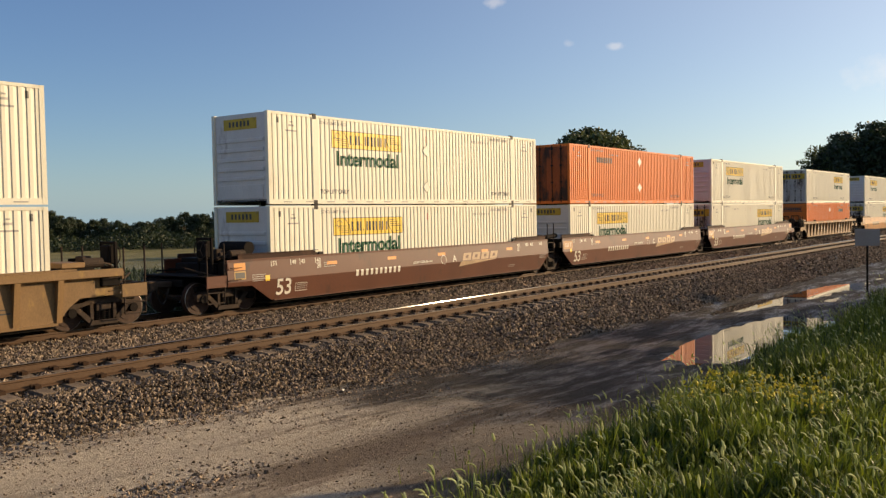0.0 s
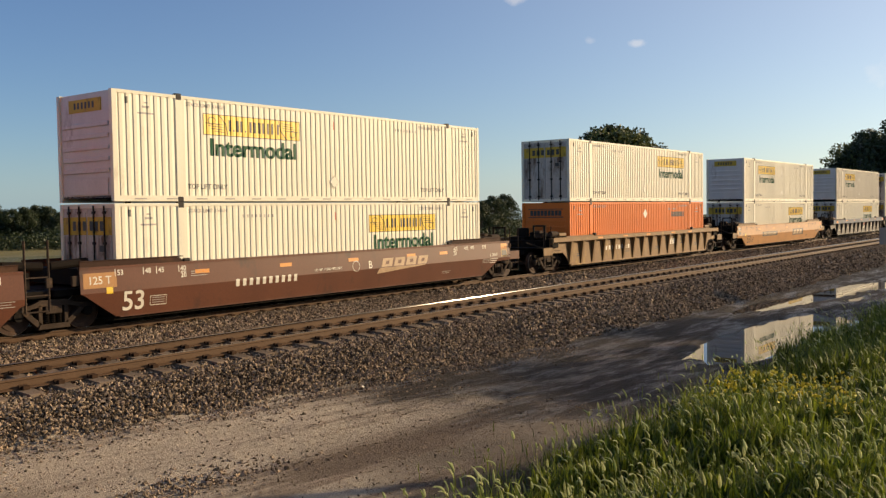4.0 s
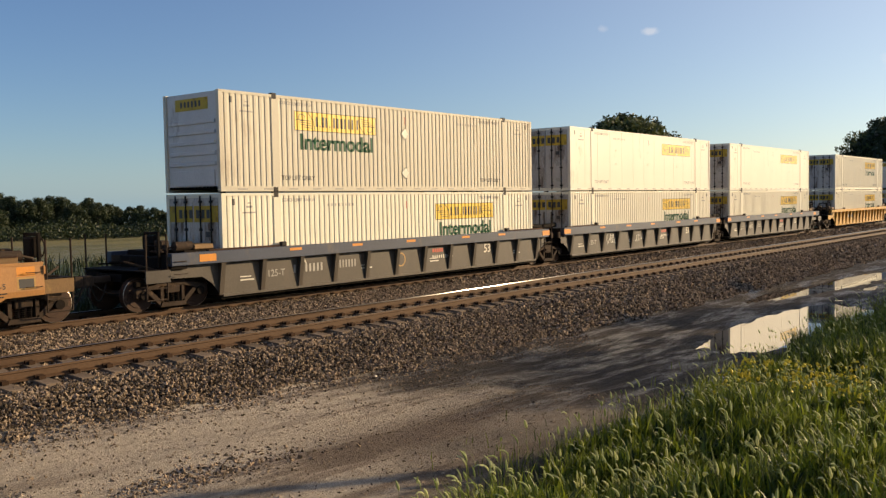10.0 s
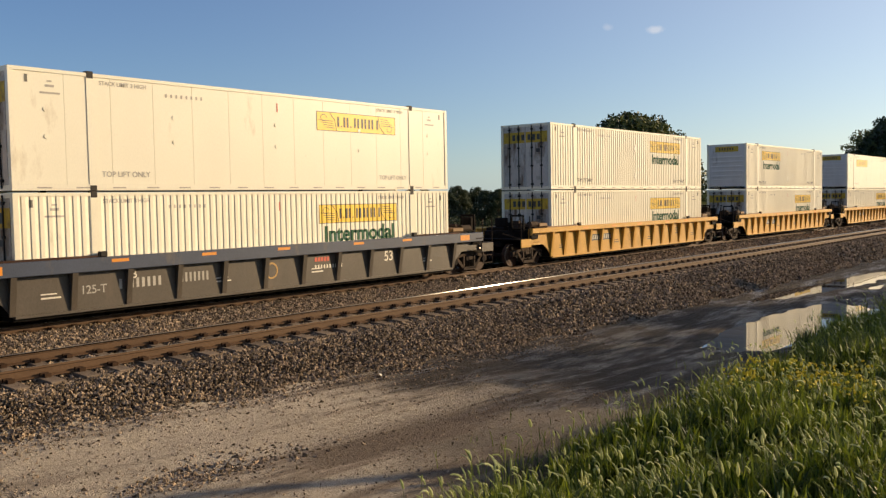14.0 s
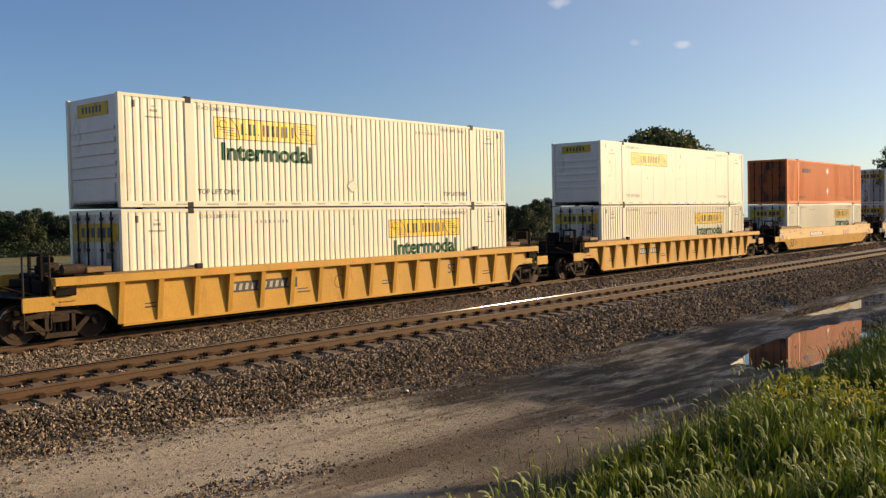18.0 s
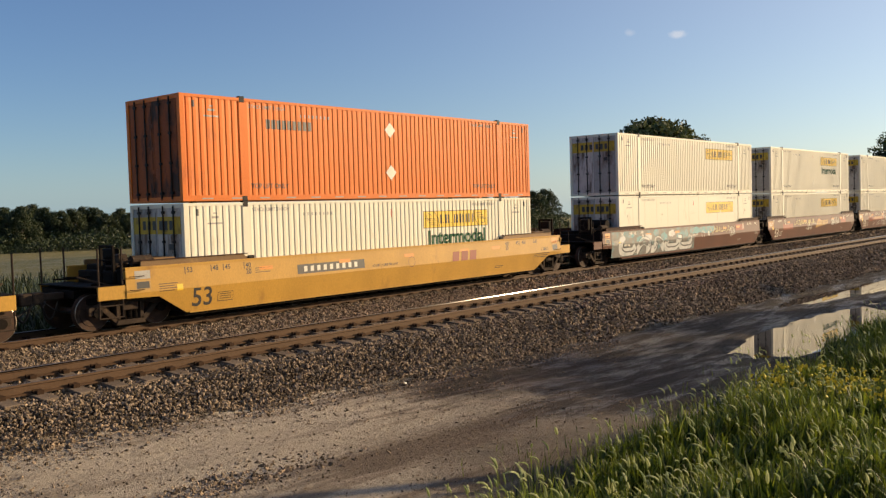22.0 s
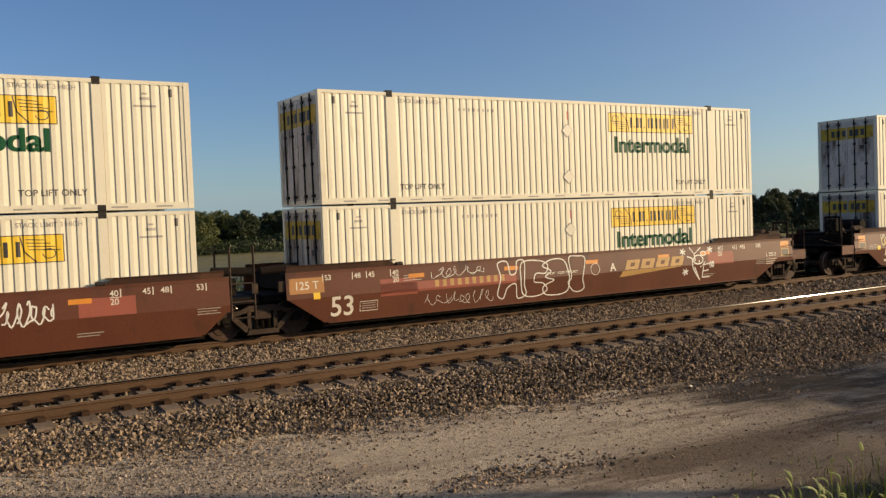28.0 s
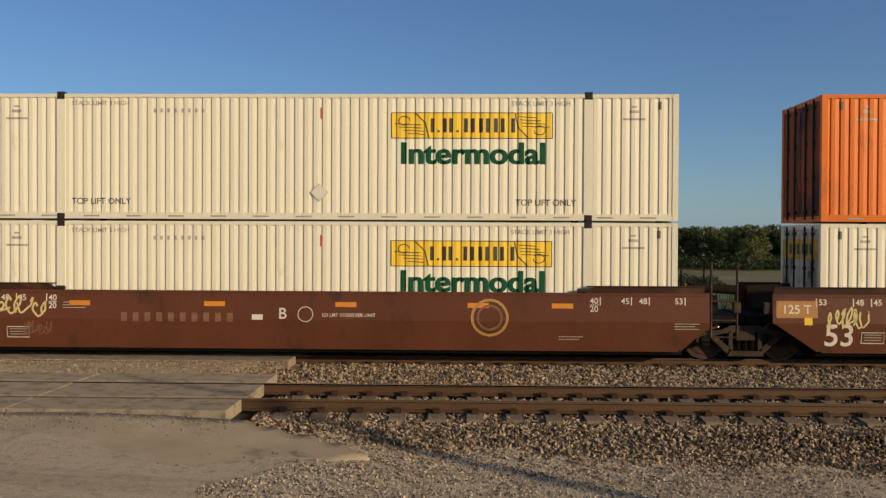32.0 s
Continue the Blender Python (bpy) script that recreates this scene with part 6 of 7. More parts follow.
for yc, zr in ((Y_NEAR, 0.0), (Y_TRAIN, Z_TRAIN)):
    for k in range(4):
        xr = (-3.5 if zr == 0 else -3.9) - 3.4 * k
        for y0, w in ((-1.78, 0.95), (-0.645, 1.28), (0.84, 0.93)):
            plank(xr - 3.392 + 0.05 * (y0 > 0), xr - 0.03 * (k == 0) * abs(y0), yc + y0, yc + y0 + w - 0.01, zr + 0.002)



def slab(name, x0, x1, y0, y1, height, edge, step, label):
    xs, ys = np.arange(x0, x1 + 1e-6, step), np.arange(y0, y1 + 1e-6, step)
    bm = bmesh.new()
    vs = {}
    for i, x in enumerate(xs):
        for j, y in enumerate(ys):
            e = edge(y)
            xx = min(x, e)
            if x - step < e:
                vs[i, j] = bm.verts.new((xx, y, height(xx, y)))
    for i in range(len(xs) - 1):
        for j in range(len(ys) - 1):
            q = [vs.get(k) for k in ((i, j), (i + 1, j), (i + 1, j + 1), (i, j + 1))]
            if all(q):
                bm.faces.new(q)
    bmesh.ops.remove_doubles(bm, verts=bm.verts, dist=0.002)
    edges = [e for e in bm.edges if e.is_boundary]
    out = bmesh.ops.extrude_edge_only(bm, edges=edges)
    for v in [g for g in out["geom"] if isinstance(g, bmesh.types.BMVert)]:
        v.co.z -= 0.12
    me = mesh_of(bm, name, M_ASPHALT)
    me.shade_smooth()
    return tagged(new(name, me), label, "road", kind="structure")


slab("road", -15, -0.8, -6, 13.36, lambda x, y: float(np.interp(y, (-6, 6, 10, 12.2, 13.36), (-0.42, -0.40, -0.30, -0.16, -0.02))) - 0.055 * max(0, x + 4.5) + 0.012 * float(wob(x, y, 1.3)),
     lambda y: float(np.interp(y, EDGE_Y, EDGE_X)) + 0.09 * float(wob(y, y, 3.7)), 0.25, "worn grey asphalt road up to the crossing")
slab("road", -14.2, -3.5, Y_NEAR + 1.76, Y_TRAIN - 1.77, lambda x, y: float(np.interp(y, (16.9, 20.2), (-0.004, Z_TRAIN - 0.004))) + 0.006 * float(wob(x, y, 1.9)),
     lambda y: -4.55 + 0.2 * float(wob(y, y, 3.1)), 0.25, "worn asphalt between the two tracks")

# ---- leaves, grass, trees ----
def leaf_mat(name, a, b, rough=0.55, trans=0.25):
    m = bpy.data.materials.new(name)
    m.use_nodes = True
    n, l = m.node_tree.nodes, m.node_tree.links
    p = n["Principled BSDF"]
    geo = n.new("ShaderNodeNewGeometry")
    mx = n.new("ShaderNodeMix"); mx.data_type = "RGBA"
    mx.inputs[6].default_value, mx.inputs[7].default_value = (*a, 1), (*b, 1)
    l.new(geo.outputs["Random Per Island"], mx.inputs[0])
    l.new(mx.outputs[2], p.inputs["Base Color"])
    p.inputs["Roughness"].default_value = rough
    tr = n.new("ShaderNodeBsdfTranslucent"); l.new(mx.outputs[2], tr.inputs["Color"])
    ms = n.new("ShaderNodeMixShader"); ms.inputs[0].default_value = trans
    l.new(p.outputs[0], ms.inputs[1]); l.new(tr.outputs[0], ms.inputs[2])
    l.new(ms.outputs[0], n["Material Output"].inputs["Surface"])
    return m


# light put into two leaf tones: pale for front-lit trees, dark for side-lit
M_LEAF = leaf_mat("tree_leaves", (0.014, 0.028, 0.008), (0.060, 0.078, 0.024))
M_LEAF2 = leaf_mat("pale_tree_leaves", (0.034, 0.054, 0.012), (0.145, 0.155, 0.040))
M_GRASS = leaf_mat("green_grass_blades", (0.008, 0.034, 0.003), (0.265, 0.315, 0.026), 0.5, 0.42)
M_SEED = leaf_mat("pale_seed_heads", (0.30, 0.36, 0.11), (0.70, 0.70, 0.36), 0.75, 0.5)
M_FLOWER = leaf_mat("yellow_flowers", (0.60, 0.50, 0.03), (0.78, 0.66, 0.06), 0.6, 0.3)
M_BARK = mat("brown_bark", (0.10, 0.075, 0.05), 0.9, vary=0.3, scale=5, bump=0.6)


def leaf_cloud(n, blobs, size, squash=0.8):
    """Leaf quads spread over the shells of a tree's foliage clumps."""
    w = np.array([b[3] ** 2 for b in blobs]); w = w / w.sum()
    k = rng.choice(len(blobs), n, p=w)
    B = np.array(blobs)[k]
    d = rng.normal(size=(n, 3)); d /= np.linalg.norm(d, axis=1)[:, None]
    r = B[:, 3] * rng.uniform(0.62, 1.08, n)
    c = B[:, :3] + d * r[:, None] * np.array([1, 1, squash])
    u = rng.normal(size=(n, 3)); u /= np.linalg.norm(u, axis=1)[:, None]
    v = np.cross(u, d + 0.4 * rng.normal(size=(n, 3))); v /= np.linalg.norm(v, axis=1)[:, None] + 1e-9
    s = (size * rng.uniform(0.6, 1.4, n))[:, None]
    q = np.stack([c - u * s, c + v * s * 0.55, c + u * s, c - v * s * 0.55], 1)
    return q.reshape(-1, 3), np.arange(4 * n).reshape(n, 4)


def make_tree(name, label, height, spread, leaves, size, leafmat, trunk=0.25, blobs=26, low=0.05):
    root = tagged(new(name), label, "tree", group="trees")
    bm = bmesh.new()
    top = height * 0.72
    bmesh.ops.create_cone(bm, cap_ends=True, segments=9, radius1=trunk, radius2=trunk * 0.35, depth=top, matrix=Matrix.Translation((0, 0, top / 2 - 0.3)))
    bl = []
    for i in range(blobs):
        f = (i + 0.5) / blobs
        a = i * 2.4 + rng.uniform(-0.5, 0.5)
        prof = math.sin(math.pi * min(1, 0.22 + 0.76 * f)) ** 0.6
        r = spread * prof * rng.uniform(0.25, 0.92)
        z = height * (low + (0.92 - low) * f)
        br = spread * rng.uniform(0.11, 0.30) * (0.65 + 0.35 * prof)
        bl.append((r * math.cos(a), r * math.sin(a), z, br))
        if i % 3 == 0 and f < 0.85:
            p = Vector((0, 0, z * 0.62)); q = Vector((r * 0.8 * math.cos(a), r * 0.8 * math.sin(a), z))
            m = Matrix.Translation((p + q) / 2) @ (q - p).to_track_quat("Z", "Y").to_matrix().to_4x4()
            bmesh.ops.create_cone(bm, cap_ends=False, segments=6, radius1=trunk * 0.35, radius2=trunk * 0.1, depth=(q - p).length, matrix=m)
    part("trunk", bm, M_BARK, root)
    v, f = leaf_cloud(leaves, bl, size)
    ob = new("crown", stuff_mesh("crown", v, f, leafmat))
    ob.parent = root
    return root


KINDS = [
    make_tree("tree", "broad dark green tree at the edge of the field", 10.0, 4.4, 15000, 0.15, M_LEAF, blobs=84),
    make_tree("tree", "rounded green tree at the edge of the field", 8.5, 4.6, 15000, 0.145, M_LEAF2, blobs=80),
    make_tree("tree", "tall leafy tree at the edge of the field", 13.0, 4.2, 16000, 0.16, M_LEAF, blobs=90),
    make_tree("tree", "low leafy tree at the edge of the field", 6.0, 4.0, 11000, 0.14, M_LEAF2, blobs=60),
    make_tree("tree", "low dark green tree at the edge of the field", 6.0, 4.2, 11000, 0.14, M_LEAF, blobs=60),
]
BASEH = (10.0, 8.5, 13.0, 6.0, 6.0)
done = set()


def plant(k, x, y, h, wide=1.0):
    s = h / BASEH[k]
    if k in done:
        ob = copy_thing(KINDS[k], Matrix.Identity(4))
    else:
        ob = KINDS[k]; done.add(k)
    ob.matrix_basis = Matrix.LocRotScale((x, y, float(land(x, y)) - 0.1), Euler((0, 0, rng.uniform(0, 6.28))), (s * wide, s * wide, s))


TOP_AZ = (-34, -22, -18, -13, -9, -6.6, -2.8, 0, 2, 4.0, 6, 8.6, 9.6, 10.6, 11.8, 13.2, 16, 20, 25, 30, 33, 35, 37.5, 39.5, 41, 42.5, 46, 48, 52, 58)
TOP_EL = (1.0, 1.2, 1.4, 1.0, 0.7, 0.5, 0.45, 0.6, 1.1, 1.5, 0.9, 0.0, 0.6, 1.9, 1.5, 0.8, 1.1, 0.8, 1.0, 0.65, 0.2, -0.2, 0.2, 0.7, 0.8, -0.5, -0.5, 0.6, 0.8, 1.0)
az = -32.0
while az < 57:
    d = rng.uniform(196, 222)
    h = EYE[2] + d * math.tan(radians(float(np.interp(az, TOP_AZ, TOP_EL)))) + 3.9
    h = max(3.5, h * rng.uniform(0.84, 1.04))
    pick = rng.uniform()
    # pale kinds on the front-lit left, dark kinds on the side-lit right
    k = (3 if az < 20 else 4) if h < 6.5 else ((1 if pick < 0.8 else 0) if az < 20 else (0 if h < 11 or pick < 0.5 else 2))
    plant(k, d * math.sin(radians(az)), d * math.cos(radians(az)), h, 1.0 if h > 6 else 1.15)
    az += rng.uniform(0.45, 0.85)
for az, d, h, k in ((62.2, 150, 15.6, 1), (62.8, 156, 18.0, 0), (63.5, 152, 17.2, 1), (64.0, 158, 17.6, 0), (62.5, 158, 14.0, 3), (63.9, 150, 13.5, 3), (77.0, 190, 15.5, 0), (77.8, 188, 19.5, 2), (79.5, 182, 20.5, 0), (81.6, 185, 20.0, 2), (84.0, 190, 19.0, 0), (77.0, 195, 17.5, 1), (78.7, 192, 19.0, 1), (80.5, 195, 19.5, 1)):
    plant(k, d * math.sin(radians(az)), d * math.cos(radians(az)), h * (1.12 if az < 70 else 1.0), 1.15)
# unseen trees added by the yard behind the grass, to throw shade across the mud
for x, y, h, k in ((42.0, -8.6, 8.6, 1), (46.5, -9.2, 9.6, 0), (52, -7.0, 9.0, 0), (57, -10.0, 9.5, 1), (66, -12.5, 10.0, 2), (76, -16.0, 11.0, 0)):
    plant(k, x, y, h)
# undergrowth under the far trees
n = 64000
a_ = np.radians(rng.uniform(-34, 58, n)); d_ = rng.uniform(186, 204, n)
x_, y_ = d_ * np.sin(a_), d_ * np.cos(a_)
z_ = land(x_, y_) + rng.uniform(0.0, 1, n) ** 0.7 * np.maximum(0.4, 2.4 + 1.3 * wob(x_, y_, 0.16, 3) + 0.8 * wob(x_, y_, 0.5, 1))
u_ = rng.normal(size=(n, 3)); u_ /= np.linalg.norm(u_, axis=1)[:, None]
v_ = rng.normal(size=(n, 3)); v_ /= np.linalg.norm(v_, axis=1)[:, None]
c_ = np.stack([x_, y_, z_], -1); s_ = rng.uniform(0.12, 0.27, (n, 1))
tagged(new("undergrowth", stuff_mesh("undergrowth", np.stack([c_ - u_ * s_, c_ + v_ * s_, c_ + u_ * s_, c_ - v_ * s_], 1), np.arange(4 * n).reshape(n, 4), M_LEAF)), "dark undergrowth below the far trees", "bushes", kind="stuff")


def blades(n, x, y, hgt, lean, width, material, name, label):
    """Curved grass blades, each a strip of three bends."""
    z = land(x, y)
    a = rng.uniform(0, math.tau, n)
    dx, dy = np.cos(a), np.sin(a)
    w = width * rng.uniform(0.6, 1.3, n)
    out = []
    for f, ww in ((0, 1.0), (0.4, 0.9), (0.75, 0.6)):
        off = lean * hgt * f ** 2
        cx, cy, cz = x + dx * off, y + dy * off, z + hgt * f * (1 - 0.25 * lean * f)
        out += [np.stack([cx - dy * w * ww, cy + dx * w * ww, cz], -1), np.stack([cx + dy * w * ww, cy - dx * w * ww, cz], -1)]
    off = lean * hgt
    out.append(np.stack([x + dx * off, y + dy * off, z + hgt * (1 - 0.3 * lean)], -1))
    v = np.stack(out, 1)
    f = np.array([(0, 1, 3), (0, 3, 2), (2, 3, 5), (2, 5, 4), (4, 5, 6)])[None] + 7 * np.arange(n)[:, None, None]
    return tagged(new(name, stuff_mesh(name, v, f.reshape(-1, 3), material, True)), label, "grass", kind="stuff")


def meadow(n, lo=6.0, hi=46):
    x = lo + (hi - lo) * rng.uniform(0, 1, n) ** 1.7
    y0 = 0.12 * x - 0.4
    edge = 5.55 + 0.95 * sm(14, 23, x) + 0.35 * wob(x, x * 0.3, 0.9) + 0.15 * wob(x, x, 2.9, 3) - 0.35 * (1 - sm(6.0, 8.5, x))
    u = rng.uniform(0, 1, n)
    y = y0 + (edge - y0) * u
    keep = (y0 < edge) & (rng.uniform(0, 1, n) < 0.28 + 0.75 * (wob(x, y, 1.9, 8) + 0.55))
    return x[keep], y[keep]


def tall(x, y):
    return 0.72 + 0.18 * sm(13, 20, x) + 0.26 * wob(x, y, 0.9, 2) + 0.19 * wob(x, y, 2.3, 5)


gx_, gy_ = meadow(95000)
blades(len(gx_), gx_, gy_, tall(gx_, gy_) * rng.uniform(0.3, 0.75, len(gx_)), rng.uniform(0.1, 0.75, len(gx_)), 0.0145, M_GRASS, "grass", "tall green roadside grass")
gx_, gy_ = meadow(22000)
blades(len(gx_), gx_, gy_, tall(gx_, gy_) * rng.uniform(0.15, 0.5, len(gx_)), rng.uniform(0.5, 1.1, len(gx_)), 0.034, M_GRASS, "broad_leaf_weed", "broad-leaved weeds in the grass")
# strays along the edge of the dirt
n = 2600
sx_ = rng.uniform(8.5, 34, n); sy_ = 5.7 + rng.exponential(0.35, n)
keep = land(sx_, sy_) > WATER_Z
blades(int(keep.sum()), sx_[keep], sy_[keep], rng.uniform(0.06, 0.3, int(keep.sum())), rng.uniform(0.2, 0.9, int(keep.sum())), 0.006, M_GRASS, "grass_tuft", "stray grass along the dirt")


def foxtails(n):
    """Nodding bristle-grass heads on thin stalks."""
    x, y = meadow(n)
    n = len(x)
    h = tall(x, y) * rng.uniform(0.62, 0.98, n)
    z = land(x, y)
    a = rng.normal(2.4, 0.9, n)
    dx, dy = np.cos(a), np.sin(a)
    droop = rng.uniform(0.0, 0.85, n)
    L, R = rng.uniform(0.055, 0.125, n), rng.uniform(0.008, 0.0155, n)
    V, F, SV, SF = [], [], [], []
    rings, seg = 5, 5
    pts = []
    for i in range(rings):
        f = i / (rings - 1)
        ang = droop * f * 1.9
        px = x + dx * (0.05 * h + L * np.sin(ang) * f); py = y + dy * (0.05 * h + L * np.sin(ang) * f)
        pz = z + h + L * f * np.cos(ang * 0.8)
        rr = R * (0.35, 1.0, 1.05, 0.8, 0.15)[i]
        for k in range(seg):
            t = k * math.tau / seg
            pts.append(np.stack([px + rr * math.cos(t), py + rr * math.sin(t), pz + rr * 0.5 * math.sin(t + ang.mean())], -1))
    v = np.stack(pts, 1)
    f = [(i * seg + k, i * seg + (k + 1) % seg, (i + 1) * seg + (k + 1) % seg, (i + 1) * seg + k) for i in range(rings - 1) for k in range(seg)]
    f = np.array(f)[None] + rings * seg * np.arange(n)[:, None, None]
    tagged(new("seed_head", stuff_mesh("seed_head", v, f.reshape(-1, 4), M_SEED, True)), "pale nodding seed heads of bristle grass", "grass", kind="stuff")
    w = 0.0022
    st = np.stack([np.stack([x - w, y, z], -1), np.stack([x + w, y, z], -1), np.stack([x + dx * 0.05 * h + w, y + dy * 0.05 * h, z + h], -1), np.stack([x + dx * 0.05 * h - w, y + dy * 0.05 * h, z + h], -1)], 1)
    tagged(new("stalk", stuff_mesh("stalk", st, np.arange(4 * n).reshape(n, 4), M_GRASS)), "thin grass stalks", "grass", kind="stuff")


foxtails(3600)
# yellow flowers in two drifts
n = 300
fx_ = np.concatenate([rng.normal(c, 0.26, n // 3) for c in (11.9, 12.1, 12.4)])
fy_ = np.concatenate([rng.normal(c, 0.20, n // 3) for c in (4.3, 3.65, 3.1)])
fz_ = land(fx_, fy_) + tall(fx_, fy_) * rng.uniform(0.62, 0.95, n)
stones("yellow_flower", fx_, fy_, fz_, rng.uniform(0.012, 0.030, n), "small yellow flowers in the grass", M_FLOWER)
# weeds behind the far track: train shadow darkened into the rank ones, paler further out
M_WEED = leaf_mat("shade_dark_rank_weeds", (0.006, 0.014, 0.003), (0.036, 0.052, 0.010), 0.6, 0.2)
for n, y0, y1, tall_, m, label in ((34000, 27.5, 38, 1.45, M_WEED, "rank weeds behind the tracks, darkened for the train shadow"), (22000, 37, 66, 0.7, M_GRASS, "pale green weeds at the edge of the field"), (16000, 37, 80, 0.9, M_WEED, "dark weeds at the edge of the field")):
    wx_ = rng.uniform(-34, 80, n); wy_ = y0 + (y1 - y0) * rng.uniform(0, 1, n) ** 1.3
    keep = (np.abs(wx_ + 8.7) > 4.2) & ((wx_ < 7) if m is M_GRASS else (wx_ > (-40 if y0 < 30 else 6)))
    wx_, wy_ = wx_[keep], wy_[keep]
    hh_ = tall_ * (0.75 + 0.35 * wob(wx_, wy_, 0.2)) * rng.uniform(0.5, 1.3, len(wx_)) * np.where(wx_ > 3, 1.35, 0.8)
    blades(len(wx_), wx_, wy_, hh_, rng.uniform(0.2, 0.8, len(wx_)), 0.028 if y0 < 30 else 0.045, m, "weed", label)

# a heap of pale earth in the field
M_EARTH = mat("bare_weedy_earth", (0.21, 0.155, 0.098), 0.95, vary=0.35, scale=0.8, fine=6, stain=(0.07, 0.085, 0.03), stain_cut=0.5, stain_scale=0.6, spec=0.05)
hx, hy = np.meshgrid(np.linspace(-7.5, 7.5, 44), np.linspace(-4, 4, 24), indexing="ij")
hz = 1.9 * np.exp(-(hx / 4.6) ** 4 - (hy / 2.2) ** 2) * (0.8 + 0.16 * wob(hx, hy, 0.9, 2) + 0.10 * wob(hx, hy, 2.7, 5)) - 0.15
hi_ = np.arange(44 * 24).reshape(44, 24)
hq = np.stack([hi_[:-1, :-1], hi_[1:, :-1], hi_[1:, 1:], hi_[:-1, 1:]], -1).reshape(-1, 4)
heap = tagged(new("earth_heap", stuff_mesh("earth_heap", np.stack([hx, hy, hz], -1), hq, M_EARTH)), "heap of pale bare earth in the field", "earth heap")
heap.location = (-48.5, 100, float(land(-48.5, 100)))
# dark bushes in the field beyond the crossing
def thicket(n, az0, az1, d0, d1, tall_, size, label):
    """Leaves heaped in uneven low mounds."""
    a = np.radians(rng.uniform(az0, az1, n)); d = rng.uniform(d0, d1, n)
    x, y = d * np.sin(a), d * np.cos(a)
    top = tall_ * (0.62 + 0.25 * wob(x, y, 0.23, 4) + 0.16 * wob(x, y, 0.9, 9)) * np.minimum(1, np.minimum(np.degrees(a) - az0, az1 - np.degrees(a)) / 0.8 + 0.15)
    z = land(x, y) + np.maximum(top, 0.1) * rng.uniform(0, 1, n) ** 0.6
    u = rng.normal(size=(n, 3)); u /= np.linalg.norm(u, axis=1)[:, None]
    v = rng.normal(size=(n, 3)); v /= np.linalg.norm(v, axis=1)[:, None]
    c, s = np.stack([x, y, z], -1), rng.uniform(0.6, 1.4, (n, 1)) * size
    tagged(new("bushes", stuff_mesh("bushes", np.stack([c - u * s, c + v * s * 0.6, c + u * s, c - v * s * 0.6], 1), np.arange(4 * n).reshape(n, 4), M_WEED)), label, "bushes", kind="stuff")


thicket(26000, -2.6, 9.5, 84, 112, 2.6, 0.16, "dark green bushes in the field behind the tracks")
thicket(9000, 9.0, 16.0, 96, 112, 1.8, 0.16, "low dark bushes at the edge of the field")

# ---- small things ----
M_POLE = mat("grey_weathered_wood", (0.16, 0.13, 0.10), 0.9, vary=0.3, scale=4)
M_GALV = mat("galvanised_steel", (0.42, 0.42, 0.40), 0.45, 0.6, vary=0.15)
M_SIGNBACK = mat("bare_aluminium_sign_back", (0.30, 0.26, 0.22), 0.5, 0.5, vary=0.15)

root = tagged(new("sign_post"), "bare-backed metal sign on a thin steel post", "sign")
gz_ = float(land(40.6, 7.9))
root.location = (40.6, 7.9, gz_)
bm = bmesh.new(); box(bm, -0.035, 0.035, -0.025, 0.025, -0.3, 2.75); box(bm, -0.05, -0.035, -0.04, 0.04, -0.3, 2.75)
part("post", bm, M_BLACK, root, "dark steel post")
part("plate", boxes((-0.055, -0.051, -0.48, 0.48, 2.05, 2.75)), M_SIGNBACK, root, "bare sign back", bevel=0.001)

root = tagged(new("utility_pole"), "weathered wooden utility pole by the yard", "pole")
root.location = (24.5, -3.76, -0.4)
bm = bmesh.new(); bmesh.ops.create_cone(bm, cap_ends=True, segments=12, radius1=0.17, radius2=0.11, depth=10.6, matrix=Matrix.Translation((0, 0, 5.0)))
part("shaft", bm, M_POLE, root)

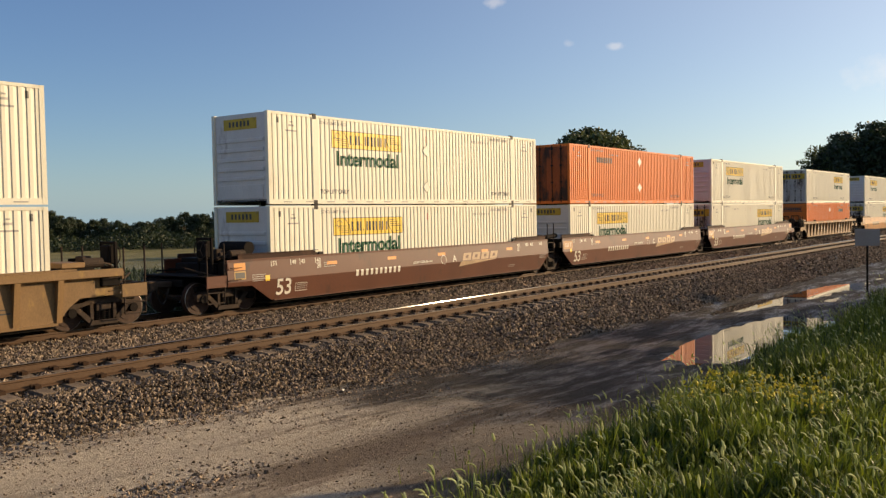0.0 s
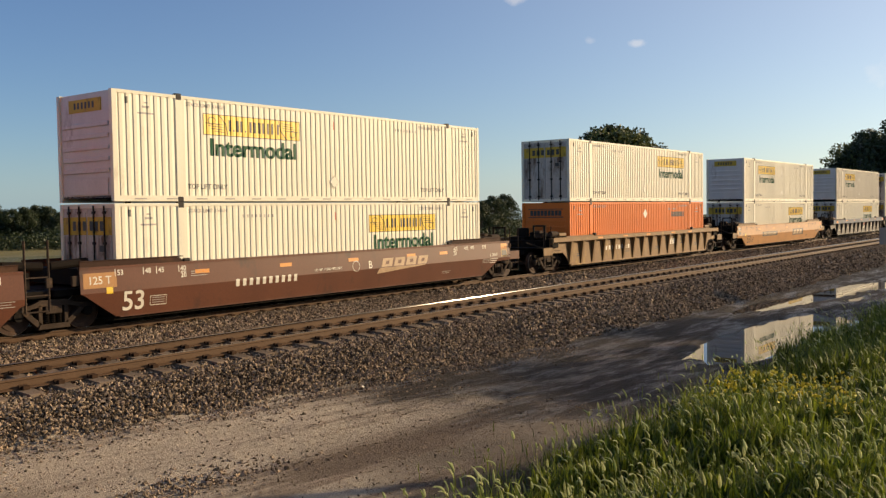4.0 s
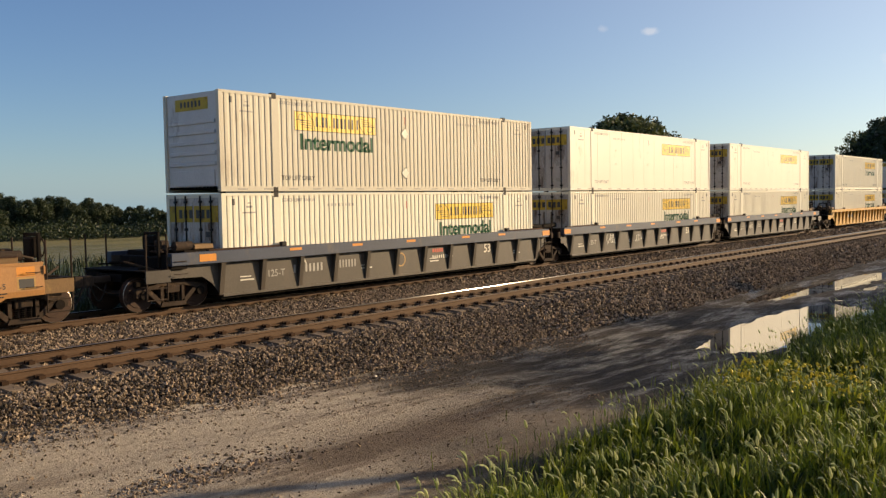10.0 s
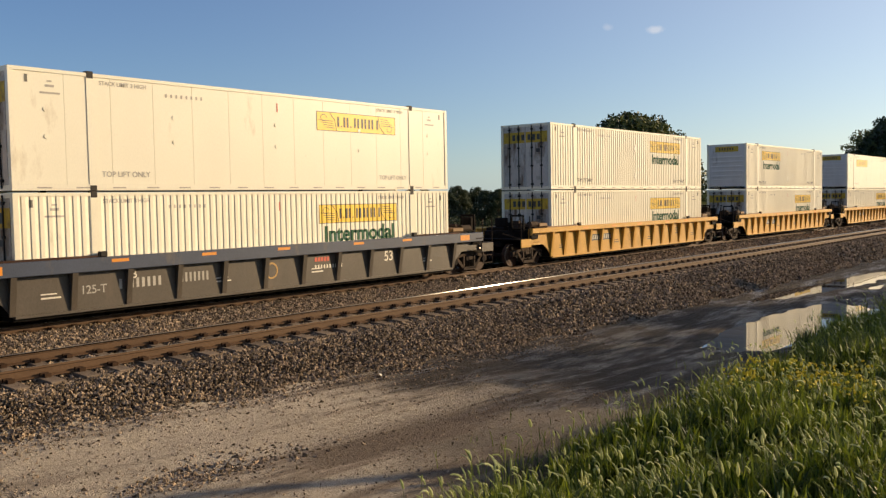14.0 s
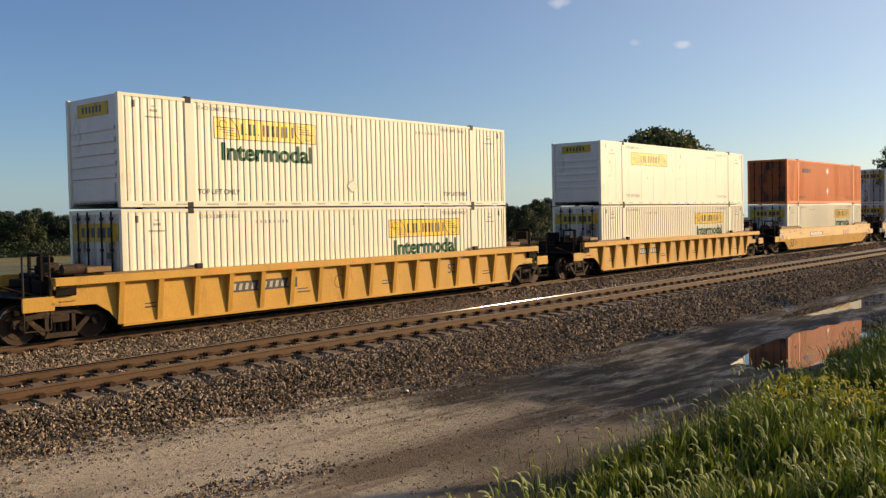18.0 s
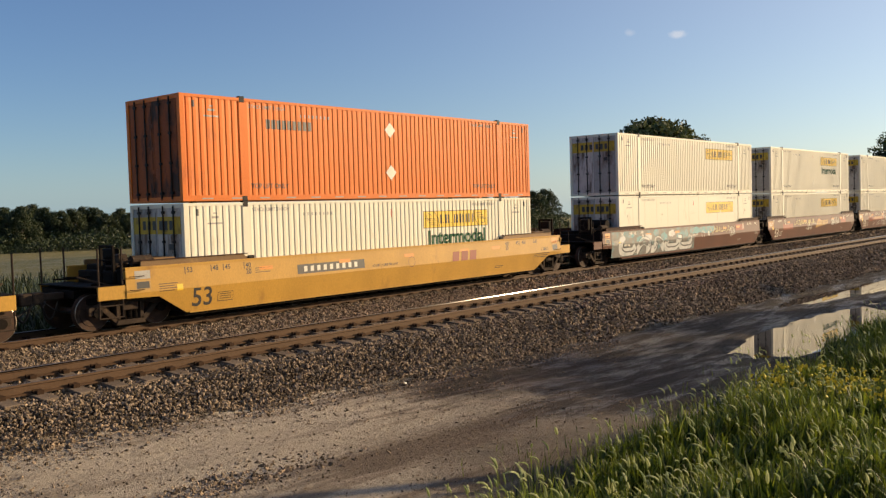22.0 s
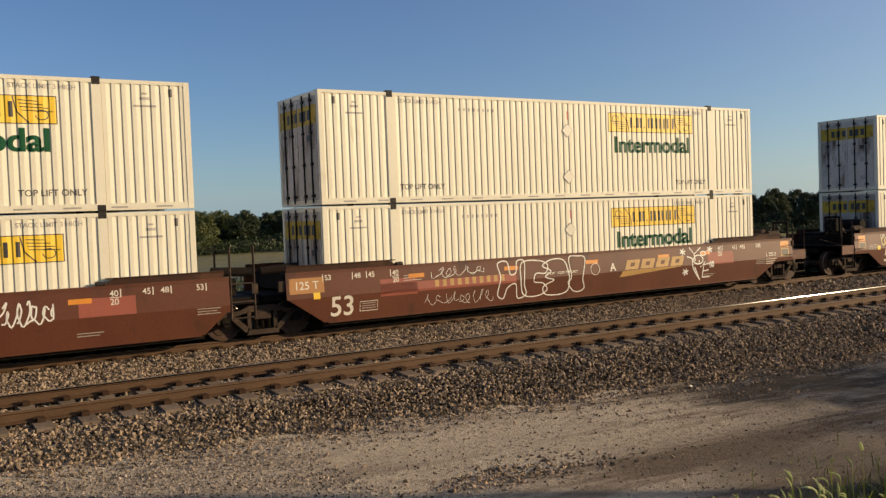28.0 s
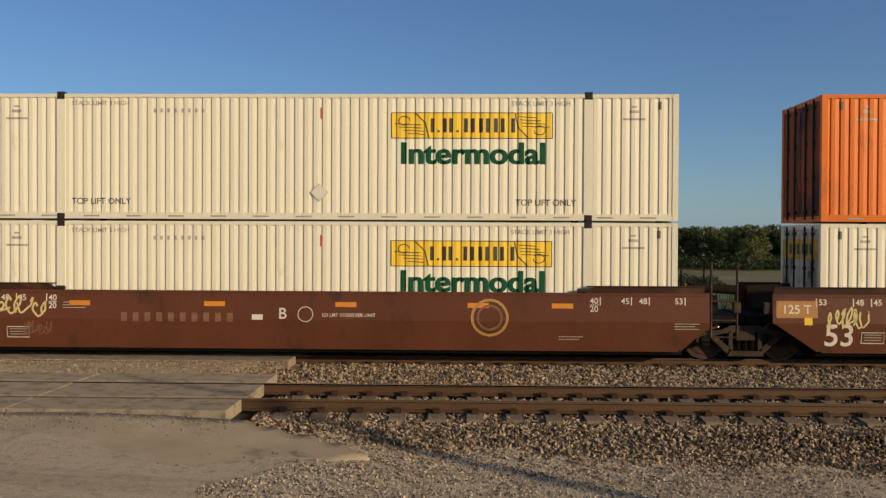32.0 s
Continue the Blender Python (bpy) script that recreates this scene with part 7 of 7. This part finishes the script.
for az, d, h in ((1.7, 170, 4.4), (5.6, 172, 8.2), (8.0, 178, 5.2)):
    root = tagged(new("signal_mast"), "thin pale steel mast beside the far road", "mast", group="masts")
    x, y = d * math.sin(radians(az)), d * math.cos(radians(az))
    root.location = (x, y, float(land(x, y)))
    bm = bmesh.new(); rod(bm, (0, 0, -0.2), (0, 0, h), 0.07, 8)
    part("mast_pole", bm, M_GALV, root)
    part("mast_head", boxes((-0.2, 0.2, -0.12, 0.12, h, h + 0.35)), M_GALV, root)
x, y = 172 * math.sin(radians(6.4)), 172 * math.cos(radians(6.4))
root = tagged(new("equipment_hut"), "small grey equipment hut in the field", "hut")
root.location = (x, y, float(land(x, y)))
part("hut_wall", boxes((-1.0, 1.0, -0.8, 0.8, -0.1, 1.8)), M_GALV, root)
bm = bmesh.new(); prism(bm, [(-1.1, 1.8), (1.1, 1.8), (1.1, 1.86), (0, 2.05), (-1.1, 1.86)], -0.9, 0.9)
part("hut_roof", bm, M_SIGNBACK, root)

root = tagged(new("pickup_truck"), "white pickup truck far off on the gravel road", "car")
root.matrix_basis = pose(-10.6, 168, float(land(-10.6, 168)), 0, 0, 76)
bm = bmesh.new()
prism(bm, [(-2.4, 0.45), (2.4, 0.45), (2.5, 0.75), (2.35, 1.0), (1.1, 1.1), (0.55, 1.65), (-0.7, 1.68), (-0.85, 1.1), (-2.4, 1.08)], -0.9, 0.9)
part("body", bm, M_WHITE2, root, bevel=0.05)
part("window_band", boxes((-0.6, 0.5, -0.905, 0.905, 1.16, 1.56)), M_DARK, root)
for x in (-1.5, 1.5):
    for s in (-1, 1):
        bm = bmesh.new(); rod(bm, (x, s * 0.70, 0.36), (x, s * 0.93, 0.36), 0.36, 16)
        part("wheel", bm, M_FITTING, root)


# ---- what moves: the train rolls by, its wheels turn ----
def motions():
    for ob, d, z, turned in RIDERS:
        walk(ob, [(t, pose(x + d, Y_TRAIN, Z_TRAIN + z, 0, 0, 180 * turned)) for t, x in RUN])
    ts = [r[0] for r in RUN]
    xs = [r[1] for r in RUN]
    rows = []
    for i in range(FPS * 32 + 1):
        t = i / FPS
        rows.append((t, (float(np.interp(t, ts, xs)) - xs[0]) / WHEEL_R))
    lead = {}
    for w in SPIN:
        k = round(w.location.x, 2)
        if k not in lead:
            at = tuple(w.location)
            walk(w, [(t, Matrix.Translation(at) @ Matrix.Rotation(a, 4, "Y")) for t, a in rows])
            lead[k] = w.animation_data
        else:
            w.rotation_mode = "QUATERNION"
            keys = w.animation_data_create()
            keys.action = lead[k].action
            keys.action_slot = lead[k].action_slot


motions()
